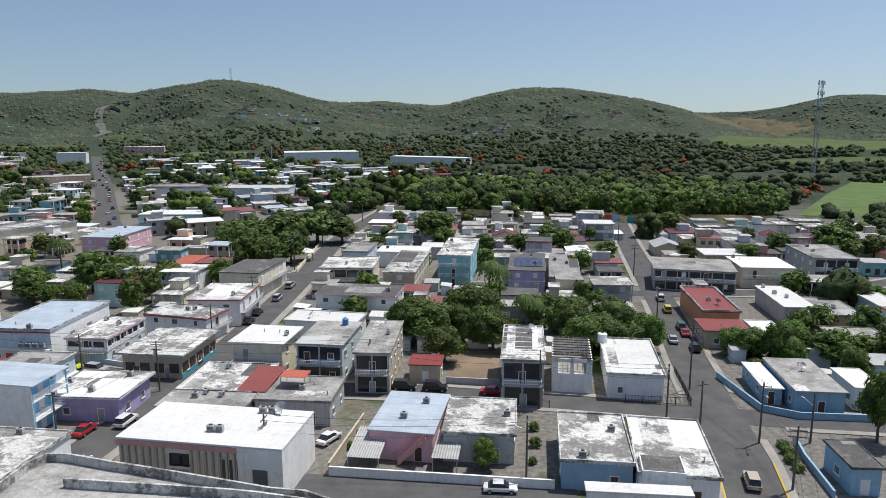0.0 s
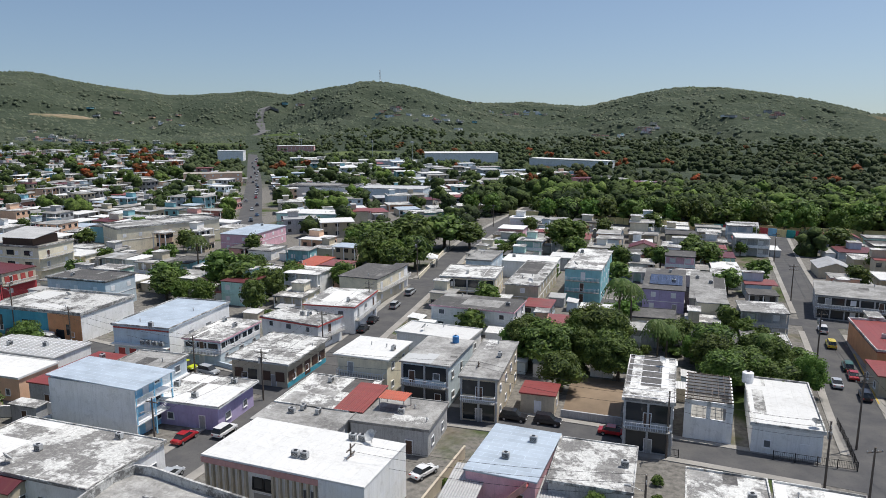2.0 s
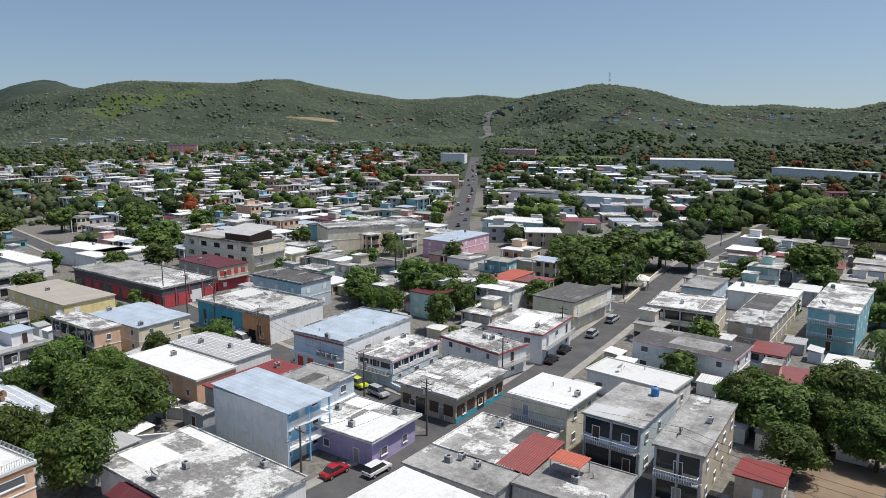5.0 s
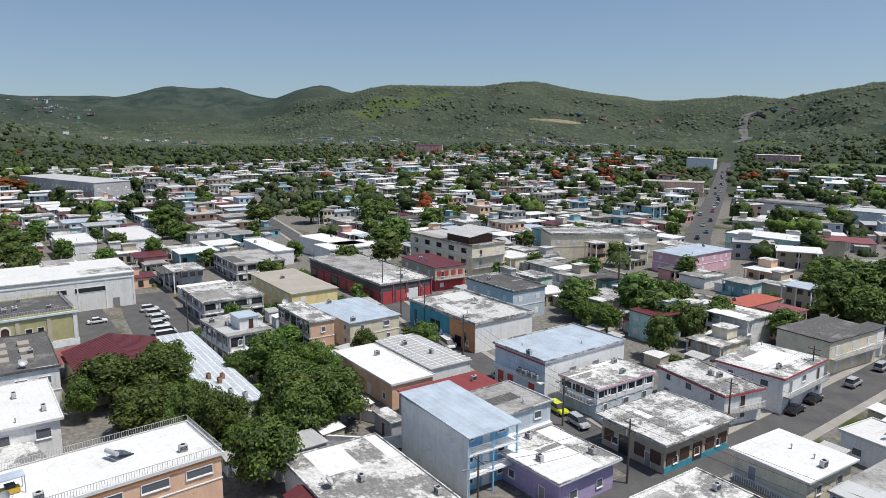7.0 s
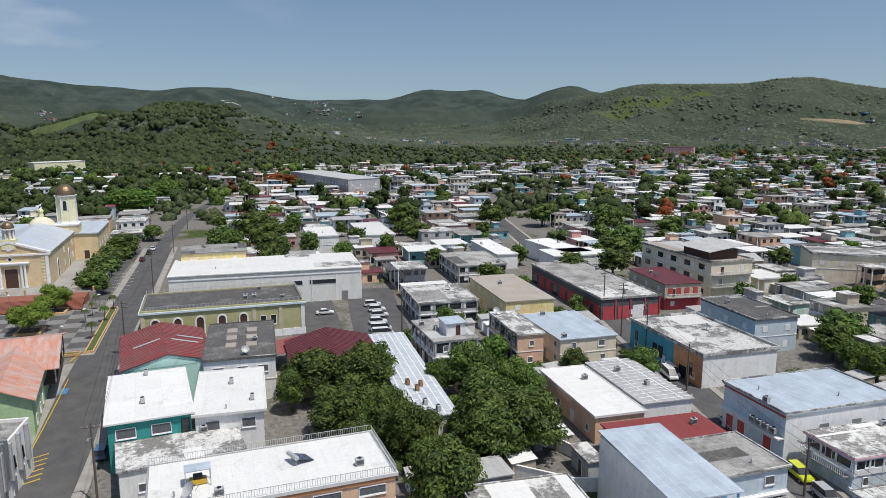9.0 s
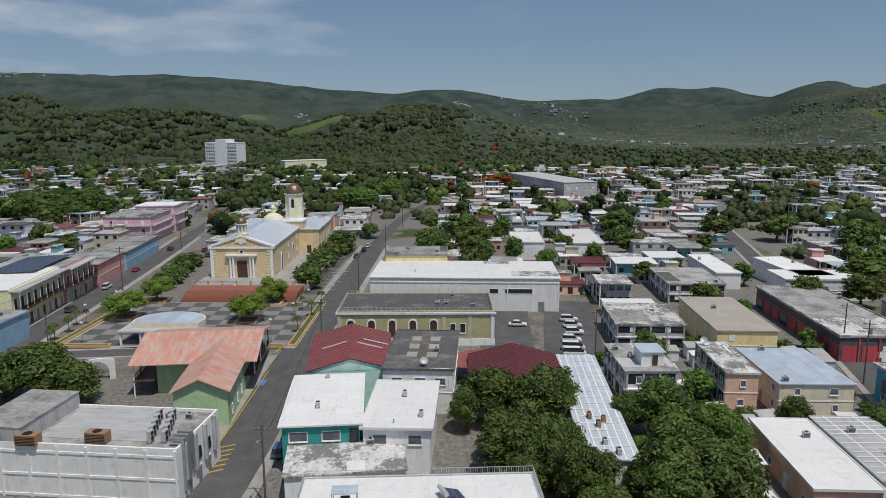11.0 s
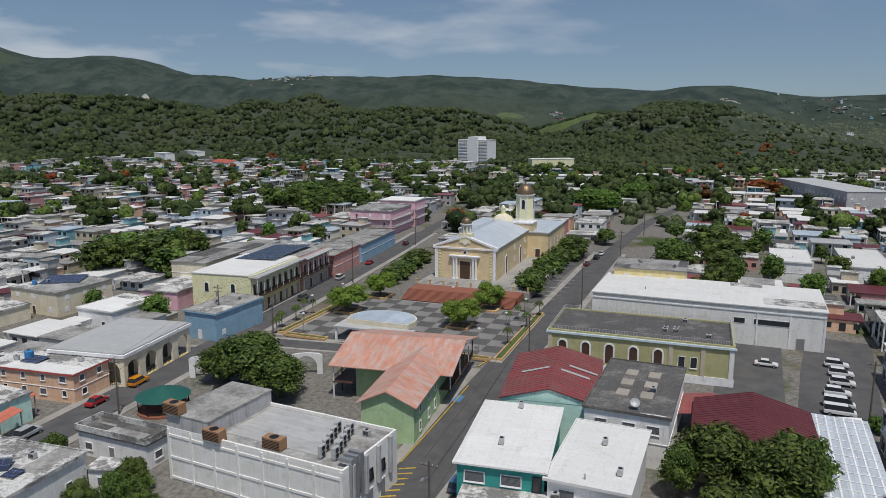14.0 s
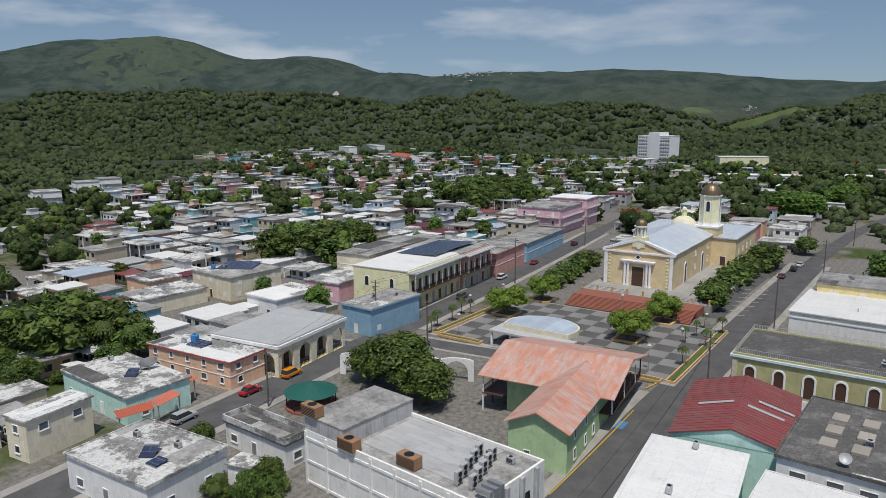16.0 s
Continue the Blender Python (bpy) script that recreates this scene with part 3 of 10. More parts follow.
def add_door(root, at, w=1.0, h=2.1, colour="brown"):
    key = (round(w, 1), round(h, 1), colour)
    if key not in DOORS:
        bm = bmesh.new()
        w, h = key[0], key[1]
        for a, b in ((-w / 2 - 0.1, -w / 2), (w / 2, w / 2 + 0.1)):
            box(bm, a, b, -0.08, 0.02, 0, h + 0.1)
        box(bm, -w / 2, w / 2, -0.08, 0.02, h, h + 0.1)
        leaf = bmesh.new()
        box(leaf, -w / 2, w / 2, -0.04, 0.0, 0, h)
        for i in range(2):
            for j in range(2):
                box(leaf, -w / 2 + 0.1 + i * w / 2, -0.08 + i * w / 2 + 0.0, -0.06, -0.04, 0.2 + j * h * 0.48, 0.2 + j * h * 0.48 + h * 0.36)
        DOORS[key] = (mesh_of("door_frame", bm, WHITE), mesh_of("door", leaf, {"brown": DOORWOOD, "red": TRIM_RED, "grey": STEEL, "white": WHITE}[colour]))
    f, l = DOORS[key]
    ob = part("door", l, None, root, at=at)
    part("door_frame", f, None, ob)
    return ob


TAKEN = []
rng = random.Random(7)


def side_at(side, w, d, u, z):
    """The pose on a wall of a w by d box: u metres along it, z up, looking outwards."""
    if side == "s":
        return pose(u, -d / 2, z)
    if side == "n":
        return pose(-u, d / 2, z, 0, 0, 180)
    if side == "e":
        return pose(w / 2, u, z, 0, 0, 90)
    return pose(-w / 2, -u, z, 0, 0, -90)


def balcony(root, w, d, side, z, deep=1.2, inset=0.3, material=None, floor=None):
    """A balcony slab with a railing of balusters along one wall."""
    length = (w if side in "sn" else d) - 2 * inset
    at = side_at(side, w, d, 0, z)
    slab = part("balcony", boxes((-length / 2, length / 2, -deep, 0.0, -0.16, 0.0)), floor or CONCRETE, root, at=at)
    bm = bmesh.new()
    box(bm, -length / 2, length / 2, -deep, -deep + 0.07, 0.92, 1.0)
    n = int(length / 0.32)
    for i in range(n + 1):
        x = -length / 2 + 0.03 + (length - 0.06) * i / n
        box(bm, x - 0.03, x + 0.03, -deep + 0.01, -deep + 0.06, 0, 0.92)
    for x in (-length / 2, length / 2 - 0.07):
        box(bm, x, x + 0.07, -deep + 0.07, 0, 0.92, 1.0)
    part("railing", bm, material or WHITE, slab)
    return slab


ROOF_TOP = {}
OTHER_COAT = {"white": ("white", "white", "mottled"), "mottled": ("grey", "white", "dark"), "grey": ("mottled", "dark", "paleroof"), "dark": ("grey", "mottled", "dark"), "tan": ("grey", "tan", "paleroof")}


def roof_slab(x, y, w, d, z0, z1, roof, rimmed=False):
    """A roof slab with a low rim, whose top was coated in sections at different times; returns its mesh and coats."""
    r = random.Random(int(x * 10) * 7919 + int(y * 10))
    if roof not in OTHER_COAT or min(w, d) < 4:
        return boxes((-w / 2, w / 2, -d / 2, d / 2, z0, z1), bevel=0.03), ROOFS[roof]
    bm = bmesh.new()
    rim = 0.0 if rimmed or r.random() < 0.35 else r.uniform(0.08, 0.2)
    t = 0.17
    cuts = []
    for n in (w, d):
        inner = sorted(r.uniform(-n / 2 + 0.8, n / 2 - 0.8) for _ in range(r.randint(2, 4)))
        cuts.append([-n / 2, -n / 2 + t] + inner + [n / 2 - t, n / 2])
    xs, ys = cuts
    low = [[bm.verts.new((px, py, z1)) for py in ys] for px in xs]
    coat = {}
    kinds = OTHER_COAT[roof]
    for _ in range(r.randint(1, 4)):
        coat[(r.randrange(1, len(xs) - 2), r.randrange(1, len(ys) - 2))] = r.choice((1, 1, 2))
    edge = []
    for i in range(len(xs) - 1):
        for j in range(len(ys) - 1):
            f = bm.faces.new((low[i][j], low[i + 1][j], low[i + 1][j + 1], low[i][j + 1]))
            f.material_index = coat.get((i, j), 0)
            if i in (0, len(xs) - 2) or j in (0, len(ys) - 2):
                edge.append(f)
    bottom = [e for e in bm.edges if e.is_boundary]
    walls = bmesh.ops.extrude_edge_only(bm, edges=bottom)
    for v in walls["geom"]:
        if isinstance(v, bmesh.types.BMVert):
            v.co.z = z0
    if rim:
        up = bmesh.ops.extrude_face_region(bm, geom=edge)
        for v in up["geom"]:
            if isinstance(v, bmesh.types.BMVert):
                v.co.z = z1 + rim
        bmesh.ops.delete(bm, geom=[f for f in edge if f.is_valid], context="FACES_ONLY")
    bmesh.ops.holes_fill(bm, edges=[e for e in bm.edges if e.is_boundary], sides=0)
    bmesh.ops.recalc_face_normals(bm, faces=bm.faces)
    return bm, (ROOFS[roof], ROOFS[kinds[r.randrange(3)]], ROOFS[kinds[r.randrange(2)]])


def house(label, x, y, w, d, rot, h, roof, wall, parapet=0.0, over=0.3, storeys=0, balconies="", doors="s", trim=None, gable="", name="house", windows="nsew", pane="louvre", slab=0.24, category="house", detail=True, z=0.0):
    """A flat- or gable-roofed town house of render and concrete. The sizes are the roof's."""
    root = thing(name, pose(x, y, z, 0, 0, rot), label, category)
    TAKEN.append((x, y, math.hypot(w, d) / 2, w, d, radians(rot)))
    W, D = w - 2 * over, d - 2 * over
    storeys = storeys or max(1, round(h / 3.4))
    top = h - slab
    part("wall", boxes((-W / 2, W / 2, -D / 2, D / 2, -0.3, top)), WALLS[wall], root)
    if gable:
        # a pitched roof with its ridge along x or y
        bm = bmesh.new()
        half = (d if gable == "x" else w) / 2
        run = (w if gable == "x" else d) / 2
        up = half * 0.36
        prism(bm, [(-half, top), (0, top + up), (half, top), (half, top + 0.12), (0, top + up + 0.14), (-half, top + 0.12)], -run, run)
        turn = pose(0, 0, 0, 0, 0, 90) if gable == "x" else pose(0, 0, 0)
        part("roof", bm, ROOFS[roof], root, at=turn)
        g = bmesh.new()
        prism(g, [(-half + over, top - 0.02), (half - over, top - 0.02), (0, top + up - over * 0.36)], -run + over, run - over)
        part("gable", g, WALLS[wall], root, at=turn)
    else:
        slab_mesh, coats = roof_slab(x, y, w, d, top, h, roof, bool(parapet))
        ROOF_TOP[root.name] = h
        part("roof", slab_mesh, coats, root)
        if parapet:
            t = 0.18
            rim = boxes((-w / 2, w / 2, -d / 2, -d / 2 + t, h, h + parapet), (-w / 2, w / 2, d / 2 - t, d / 2, h, h + parapet), (-w / 2, -w / 2 + t, -d / 2 + t, d / 2 - t, h, h + parapet), (w / 2 - t, w / 2, -d / 2 + t, d / 2 - t, h, h + parapet))
            part("parapet", rim, ROOFS["mottled"] if not trim else trim, root)
        elif trim:
            e = 0.05
            rim = boxes((-w / 2 - e, w / 2 + e, -d / 2 - e, -d / 2, top - 0.1, h - 0.03), (-w / 2 - e, w / 2 + e, d / 2, d / 2 + e, top - 0.1, h - 0.03), (-w / 2 - e, -w / 2, -d / 2, d / 2, top - 0.1, h - 0.03), (w / 2, w / 2 + e, -d / 2, d / 2, top - 0.1, h - 0.03))
            part("fascia", rim, trim, root)
    if not detail:
        return root
    rise_h = top / storeys
    near = math.hypot(x + 30, y - 50) < 135
    for k in range(storeys):
        base = k * rise_h
        for s in windows:
            if not near and s in ("nw" if x < 20 else "ne"):
                continue
            length = W if s in "sn" else D
            n = max(1, int(length / (4.2 if near else 5.0)))
            for i in range(n):
                u = -length / 2 + length * (i + 0.5) / n + rng.uniform(-0.25, 0.25)
                r = rng.random()
                has_balcony = s in balconies and k > 0
                if (k == 0 and s in doors and i == n // 2) or (has_balcony and i % 2 == 0):
                    add_door(root, side_at(s, W, D, u, base + 0.12), 1.0, 2.1, rng.choice(("brown", "white", "grey", "brown")))
                elif r < 0.84 and not near:
                    far_window(root, side_at(s, W, D, u, base + 1.0), 1.2, 1.3)
                elif r < 0.84:
                    ww = rng.choice((1.0, 1.2, 1.2, 1.5)) if length > 3 else 0.8
                    add_window(root, side_at(s, W, D, u, base + 1.05), ww, 1.25, pane if r < 0.7 else "glass")
        if k > 0:
            for s in balconies:
                balcony(root, W, D, s, base + 0.05)
        if k > 0 and not balconies and storeys > 1:
            part("ledge", boxes((-W / 2 - 0.08, W / 2 + 0.08, -D / 2 - 0.08, D / 2 + 0.08, base - 0.1, base + 0.04)), WHITE, root)
    return root


def ac_unit(x, y, z, rot=0, big=False, brown=False):
    a, b, c = (2.9, 1.5, 1.6) if big else (1.0, 0.6, 0.9)
    root = thing("ac_unit", pose(x, y, z, 0, 0, rot), "rust-brown air conditioning unit on the roof" if brown else "grey air conditioning unit on the flat roof", "air conditioner", "roof units")
    mat = CARDBROWN if brown else PALE_METAL
    part("casing", boxes((-a / 2, a / 2, -b / 2, b / 2, 0.12, c), bevel=0.02), mat, root)
    part("base", boxes((-a / 2 + 0.05, a / 2 - 0.05, -b / 2, -b / 2 + 0.1, 0, 0.12), (-a / 2 + 0.05, a / 2 - 0.05, b / 2 - 0.1, b / 2, 0, 0.12)), CONCRETE, root)
    g = bmesh.new()
    for i in range(6):
        zz = 0.2 + (c - 0.35) * i / 6
        box(g, -a / 2 + 0.06, a / 2 - 0.06, -b / 2 - 0.015, -b / 2, zz, zz + (c - 0.35) / 12)
    part("grille", g, IRON, root)
    fan = bmesh.new()
    tube(fan, (0, 0, c), (0, 0, c + 0.04), min(a, b) * 0.42, sides=16)
    part("fan_guard", fan, IRON, root)
    return root


def water_tank(x, y, z, r=0.6, h=1.2, blue=True):
    root = thing("water_tank", pose(x, y, z), "round blue plastic water tank on the roof" if blue else "round pale water tank on the roof", "water tank")
    bm = bmesh.new()
    tube(bm, (0, 0, 0), (0, 0, h), r, sides=20)
    tube(bm, (0, 0, h), (0, 0, h + 0.18), r, r * 0.4, sides=20)
    for k in range(3):
        tube(bm, (0, 0, h * (0.2 + 0.3 * k)), (0, 0, h * (0.2 + 0.3 * k) + 0.06), r * 1.03, sides=20)
    part("tank", bm, PLASTIC_BLUE if blue else WHITE, root)
    lid = bmesh.new()
    tube(lid, (0, 0, h + 0.18), (0, 0, h + 0.26), r * 0.35, sides=16)
    part("lid", lid, IRON, root)
    return root


def dish(x, y, z, r=0.7, rot=0):
    root = thing("satellite_dish", pose(x, y, z, 0, 0, rot), "grey satellite dish on a short mast", "satellite dish")
    m = bmesh.new()
    tube(m, (0, 0, 0), (0, 0, 0.8), 0.04)
    part("mast", m, STEEL, root)
    bm = bmesh.new()
    rings = []
    for i in range(5):
        q = r * i / 4
        rings.append([bm.verts.new((q * math.cos(a * math.pi / 10), q * math.sin(a * math.pi / 10), q * q / (2.4 * r))) for a in range(20)] if i else [bm.verts.new((0, 0, 0))])
    for j in range(20):
        bm.faces.new((rings[0][0], rings[1][j], rings[1][(j + 1) % 20]))
        for a, b in zip(rings[1:], rings[2:]):
            bm.faces.new((a[j], b[j], b[(j + 1) % 20], a[(j + 1) % 20]))
    back = bmesh.ops.duplicate(bm, geom=bm.faces[:])
    bmesh.ops.translate(bm, verts=[v for v in back["geom"] if isinstance(v, bmesh.types.BMVert)], vec=(0, 0, -0.03))
    part("reflector", bm, PALE_METAL, root, at=pose(0, 0.1, 0.9, -50))
    arm = bmesh.new()
    tube(arm, (0, -r * 0.5, 0.75), (0, -r * 0.9, 1.2), 0.025)
    box(arm, -0.06, 0.06, -r * 0.9 - 0.08, -r * 0.9 + 0.08, 1.15, 1.3)
    part("receiver", arm, STEEL, root)
    return root


def field(label, pts, col):
    bm = bmesh.new()
    v = [bm.verts.new((x, y, -0.3)) for x, y in pts]
    w = [bm.verts.new((x, y, 0.05)) for x, y in pts]
    bm.faces.new(w)
    for i in range(len(v)):
        j = (i + 1) % len(v)
        bm.faces.new((v[i], v[j], w[j], w[i]))
    m, nt, b = shader("pasture_grass", 0.95)
    nt.links.new(blend(nt, ramp(nt, noise_at(nt, 0.08, 8, 0.7), 0.35, 0.68), col, tuple(c * 0.55 for c in col)), b.inputs["Base Color"])
    tagged(new("pasture", mesh_of("pasture", bm, m)), label, "field", kind="structure")


field("bright green pasture at the edge of the town", [(172, 338), (215, 318), (300, 300), (430, 300), (470, 420), (400, 540), (300, 515), (235, 430)], (0.10, 0.165, 0.035))
field("bare earth lot beside the street house", [(0.5, 121.5), (9.6, 120.4), (11.6, 139), (1.8, 141)], (0.27, 0.20, 0.135))


HIGHWAY = road_material("sun_bleached_highway", (0.13, 0.13, 0.13), (0.17, 0.168, 0.165))


def hill_road(label, pts, width):
    """A road that climbs with the ground."""
    line = curve_points(pts, 25)
    bm = bmesh.new()
    rows = []
    for i, q in enumerate(line):
        d = (line[min(i + 1, len(line) - 1)] - line[max(i - 1, 0)]).normalized()
        n = Vector((-d.y, d.x)) * width / 2
        z = max(rise(q.x + n.x * k, q.y + n.y * k) for k in (-1, 0, 1)) + 1.0
        rows.append([bm.verts.new((*(q - n), z)), bm.verts.new((*(q + n), z)), bm.verts.new((*(q + n), z - 6)), bm.verts.new((*(q - n), z - 6))])
    for a, c in zip(rows, rows[1:]):
        for i in range(4):
            j = (i + 1) % 4
            bm.faces.new((a[i], a[j], c[j], c[i]))
    bmesh.ops.recalc_face_normals(bm, faces=bm.faces)
    tagged(new("hill_road", mesh_of("hill_road", bm, HIGHWAY)), label, "road", kind="structure")


hill_road("pale highway curving up between the wooded hills", [(-690, 1396), (-676, 1420), (-672, 1445), (-698, 1488), (-735, 1545), (-762, 1590), (-786, 1632), (-801, 1682), (-790, 1702), (-770, 1712)], 19)

PATCHES = []


def draped(name, label, x, y, rx, ry, rot, col, other, seed=1, lift=1.4):
    """A clearing, pasture or cutting that lies on the hillside, with a ragged outline."""
    PATCHES.append((x, y, rx, ry, radians(rot)))
    bm = bmesh.new()
    c, s = math.cos(radians(rot)), math.sin(radians(rot))
    rings = []
    for k in range(1, 9):
        ring = []
        for i in range(40):
            a = 2 * math.pi * i / 40
            q = k / 8 * (1 + 0.42 * noise.fractal(Vector((1.6 * math.cos(a), 1.6 * math.sin(a), seed * 3.7)), 1.0, 2.0, 4))
            u, v = rx * q * math.cos(a), ry * q * math.sin(a)
            px, py = x + u * c - v * s, y + u * s + v * c
            ring.append(bm.verts.new((px, py, rise(px, py) + (lift if k < 8 else -3))))
        rings.append(ring)
    mid = bm.verts.new((x, y, rise(x, y) + lift))
    for i in range(40):
        j = (i + 1) % 40
        bm.faces.new((mid, rings[0][i], rings[0][j]))
        for p, q in zip(rings, rings[1:]):
            bm.faces.new((p[i], q[i], q[j], p[j]))
    for f in bm.faces:
        f.smooth = True
    m, nt, b = shader(name + "_cover", 0.95)
    b.inputs["Specular IOR Level"].default_value = 0.1
    nt.links.new(blend(nt, ramp(nt, noise_at(nt, 0.03, 9, 0.75), 0.38, 0.62), col, other), b.inputs["Base Color"])
    bump(nt, b, noise_at(nt, 0.12, 6), 0.8, 2.0)
    tagged(new(name, mesh_of(name, bm, m)), label, "clearing", kind="structure")


def in_patch(x, y):
    for px, py, rx, ry, a in PATCHES:
        u, v = (x - px) * math.cos(a) + (y - py) * math.sin(a), -(x - px) * math.sin(a) + (y - py) * math.cos(a)
        if (u / rx) ** 2 + (v / ry) ** 2 < 0.95:
            return True
    return False


draped("quarry", "pale bare rock face of a hillside quarry", -2300, -1850, 95, 34, 60, (0.40, 0.39, 0.37), (0.25, 0.25, 0.23), 1)
draped("quarry", "pale bare rock face of a hillside quarry", -2635, 318, 80, 24, 95, (0.42, 0.41, 0.38), (0.22, 0.23, 0.20), 2)
draped("cutting", "tan bare earth cutting on the hillside", -1085, 1322, 62, 16, 40, (0.34, 0.26, 0.18), (0.16, 0.15, 0.09), 3)
draped("bare_slope", "brown bare slope on a low hill", 740, 1690, 130, 190, -25, (0.15, 0.12, 0.075), (0.09, 0.085, 0.045), 4)
draped("upland_pasture", "pale green pasture on the mountain's flank", -2180, -2800, 330, 260, 50, (0.070, 0.092, 0.060), (0.050, 0.070, 0.050), 5)
draped("upland_pasture", "pale green pasture on the valley side", -2240, -490, 70, 130, 10, (0.11, 0.14, 0.07), (0.07, 0.095, 0.045), 6)
draped("flat_pasture", "pale green pasture on the plain", 620, 1130, 210, 190, 20, (0.105, 0.135, 0.050), (0.075, 0.100, 0.040), 7, 0.5)
draped("flat_pasture", "green pasture on the plain", 430, 740, 120, 60, 25, (0.085, 0.120, 0.040), (0.065, 0.095, 0.035), 8, 0.3)
draped("flat_pasture", "green pasture on the plain", -640, 1060, 90, 70, 30, (0.085, 0.110, 0.045), (0.065, 0.085, 0.035), 9, 0.5)
draped("flat_pasture", "yellow-green pasture beside the woods", -1300, -120, 130, 45, 80, (0.10, 0.135, 0.05), (0.07, 0.095, 0.04), 10, 0.5)

# ---- trees ----
def leaf_material(name, lo, hi):
    m, nt, b = shader(name, 0.6)
    geo = nt.nodes.new("ShaderNodeNewGeometry")
    c = ramp(nt, geo.outputs["Random Per Island"], 0.0, 1.0, lo, hi)
    hsv = nt.nodes.new("ShaderNodeHueSaturation")
    nt.links.new(c, hsv.inputs["Color"])
    nt.links.new(value_of(nt, 0.75, 1.2), hsv.inputs["Value"])
    nt.links.new(value_of(nt, 0.485, 0.515), hsv.inputs["Hue"])
    nt.links.new(hsv.outputs["Color"], b.inputs["Base Color"])
    b.inputs["Specular IOR Level"].default_value = 0.3
    tr = nt.nodes.new("ShaderNodeBsdfTranslucent")
    nt.links.new(hsv.outputs["Color"], tr.inputs["Color"])
    mix = nt.nodes.new("ShaderNodeMixShader")
    mix.inputs["Fac"].default_value = 0.24
    out = nt.nodes["Material Output"]
    nt.links.new(b.outputs["BSDF"], mix.inputs[1])
    nt.links.new(tr.outputs["BSDF"], mix.inputs[2])
    nt.links.new(mix.outputs["Shader"], out.inputs["Surface"])
    return m


LEAF = leaf_material("green_leaves", (0.024, 0.050, 0.010), (0.150, 0.215, 0.042))
LEAF_BRIGHT = leaf_material("bright_green_leaves", (0.055, 0.115, 0.016), (0.15, 0.235, 0.042))
LEAF_LIME = leaf_material("yellow_green_leaves", (0.11, 0.20, 0.022), (0.24, 0.34, 0.055))
LEAF_RED = leaf_material("red_blossom", (0.42, 0.075, 0.015), (0.09, 0.10, 0.02))
FROND = leaf_material("palm_frond_green", (0.045, 0.085, 0.015), (0.11, 0.15, 0.035))
BARK = plain("grey_brown_bark", (0.12, 0.095, 0.07), 0.9)


def leaves(centres, count, size, r):
    """Small folded leaf clumps over the outside of several lobes."""
    verts, faces = [], []
    for i in range(count):
        c, rad = centres[i % len(centres)]
        v = Vector((r.gauss(0, 1), r.gauss(0, 1), r.gauss(0, 1))).normalized()
        if v.z < -0.45:
            v.z *= -0.4
        q = rad * (0.62 + 0.45 * r.random() ** 0.6)
        p = Vector(c) + Vector((v.x * q, v.y * q, v.z * q * 0.82))
        n = (v + Vector((r.uniform(-0.7, 0.7), r.uniform(-0.7, 0.7), r.uniform(-0.2, 0.9)))).normalized()
        t = n.orthogonal().normalized()
        t.rotate(Matrix.Rotation(r.uniform(0, 6.28), 3, n))
        b = n.cross(t)
        s = size * r.uniform(0.6, 1.4)
        k = len(verts)
        verts += [p - t * s, p - b * s * 0.45 + n * s * 0.12, p + t * s, p + b * s * 0.45 + n * s * 0.12]
        faces += [(k, k + 1, k + 2), (k, k + 2, k + 3)]
    return verts, faces


def cores(centres, seg, rings, r, share=0.70):
    """The dense twiggy heart of each lobe, lumpy and closed."""
    verts, faces = [], []
    for c, rad in centres:
        k = len(verts)
        q = rad * share
        for i in range(rings):
            e = math.pi * ((i + 0.8) / (rings + 0.6) - 0.5)
            for j in range(seg):
                a = 2 * math.pi * (j + 0.5 * (i % 2)) / seg
                w = q * r.uniform(0.78, 1.15)
                verts.append(Vector(c) + Vector((w * math.cos(e) * math.cos(a), w * math.cos(e) * math.sin(a), w * math.sin(e) * 0.82)))
        verts += [Vector(c) - Vector((0, 0, q * 0.8)), Vector(c) + Vector((0, 0, q * 0.85))]
        lo, hi = len(verts) - 2, len(verts) - 1
        for j in range(seg):
            n = (j + 1) % seg
            faces.append((lo, k + n, k + j))
            faces.append((hi, k + (rings - 1) * seg + j, k + (rings - 1) * seg + n))
            for i in range(rings - 1):
                faces.append((k + i * seg + j, k + i * seg + n, k + (i + 1) * seg + n, k + (i + 1) * seg + j))
    return verts, faces


def mesh_from(name, verts, faces, material):
    me = bpy.data.meshes.new(name)
    me.from_pydata([tuple(v) for v in verts], [], faces)
    me.materials.append(material)
    return me


TREES = {}


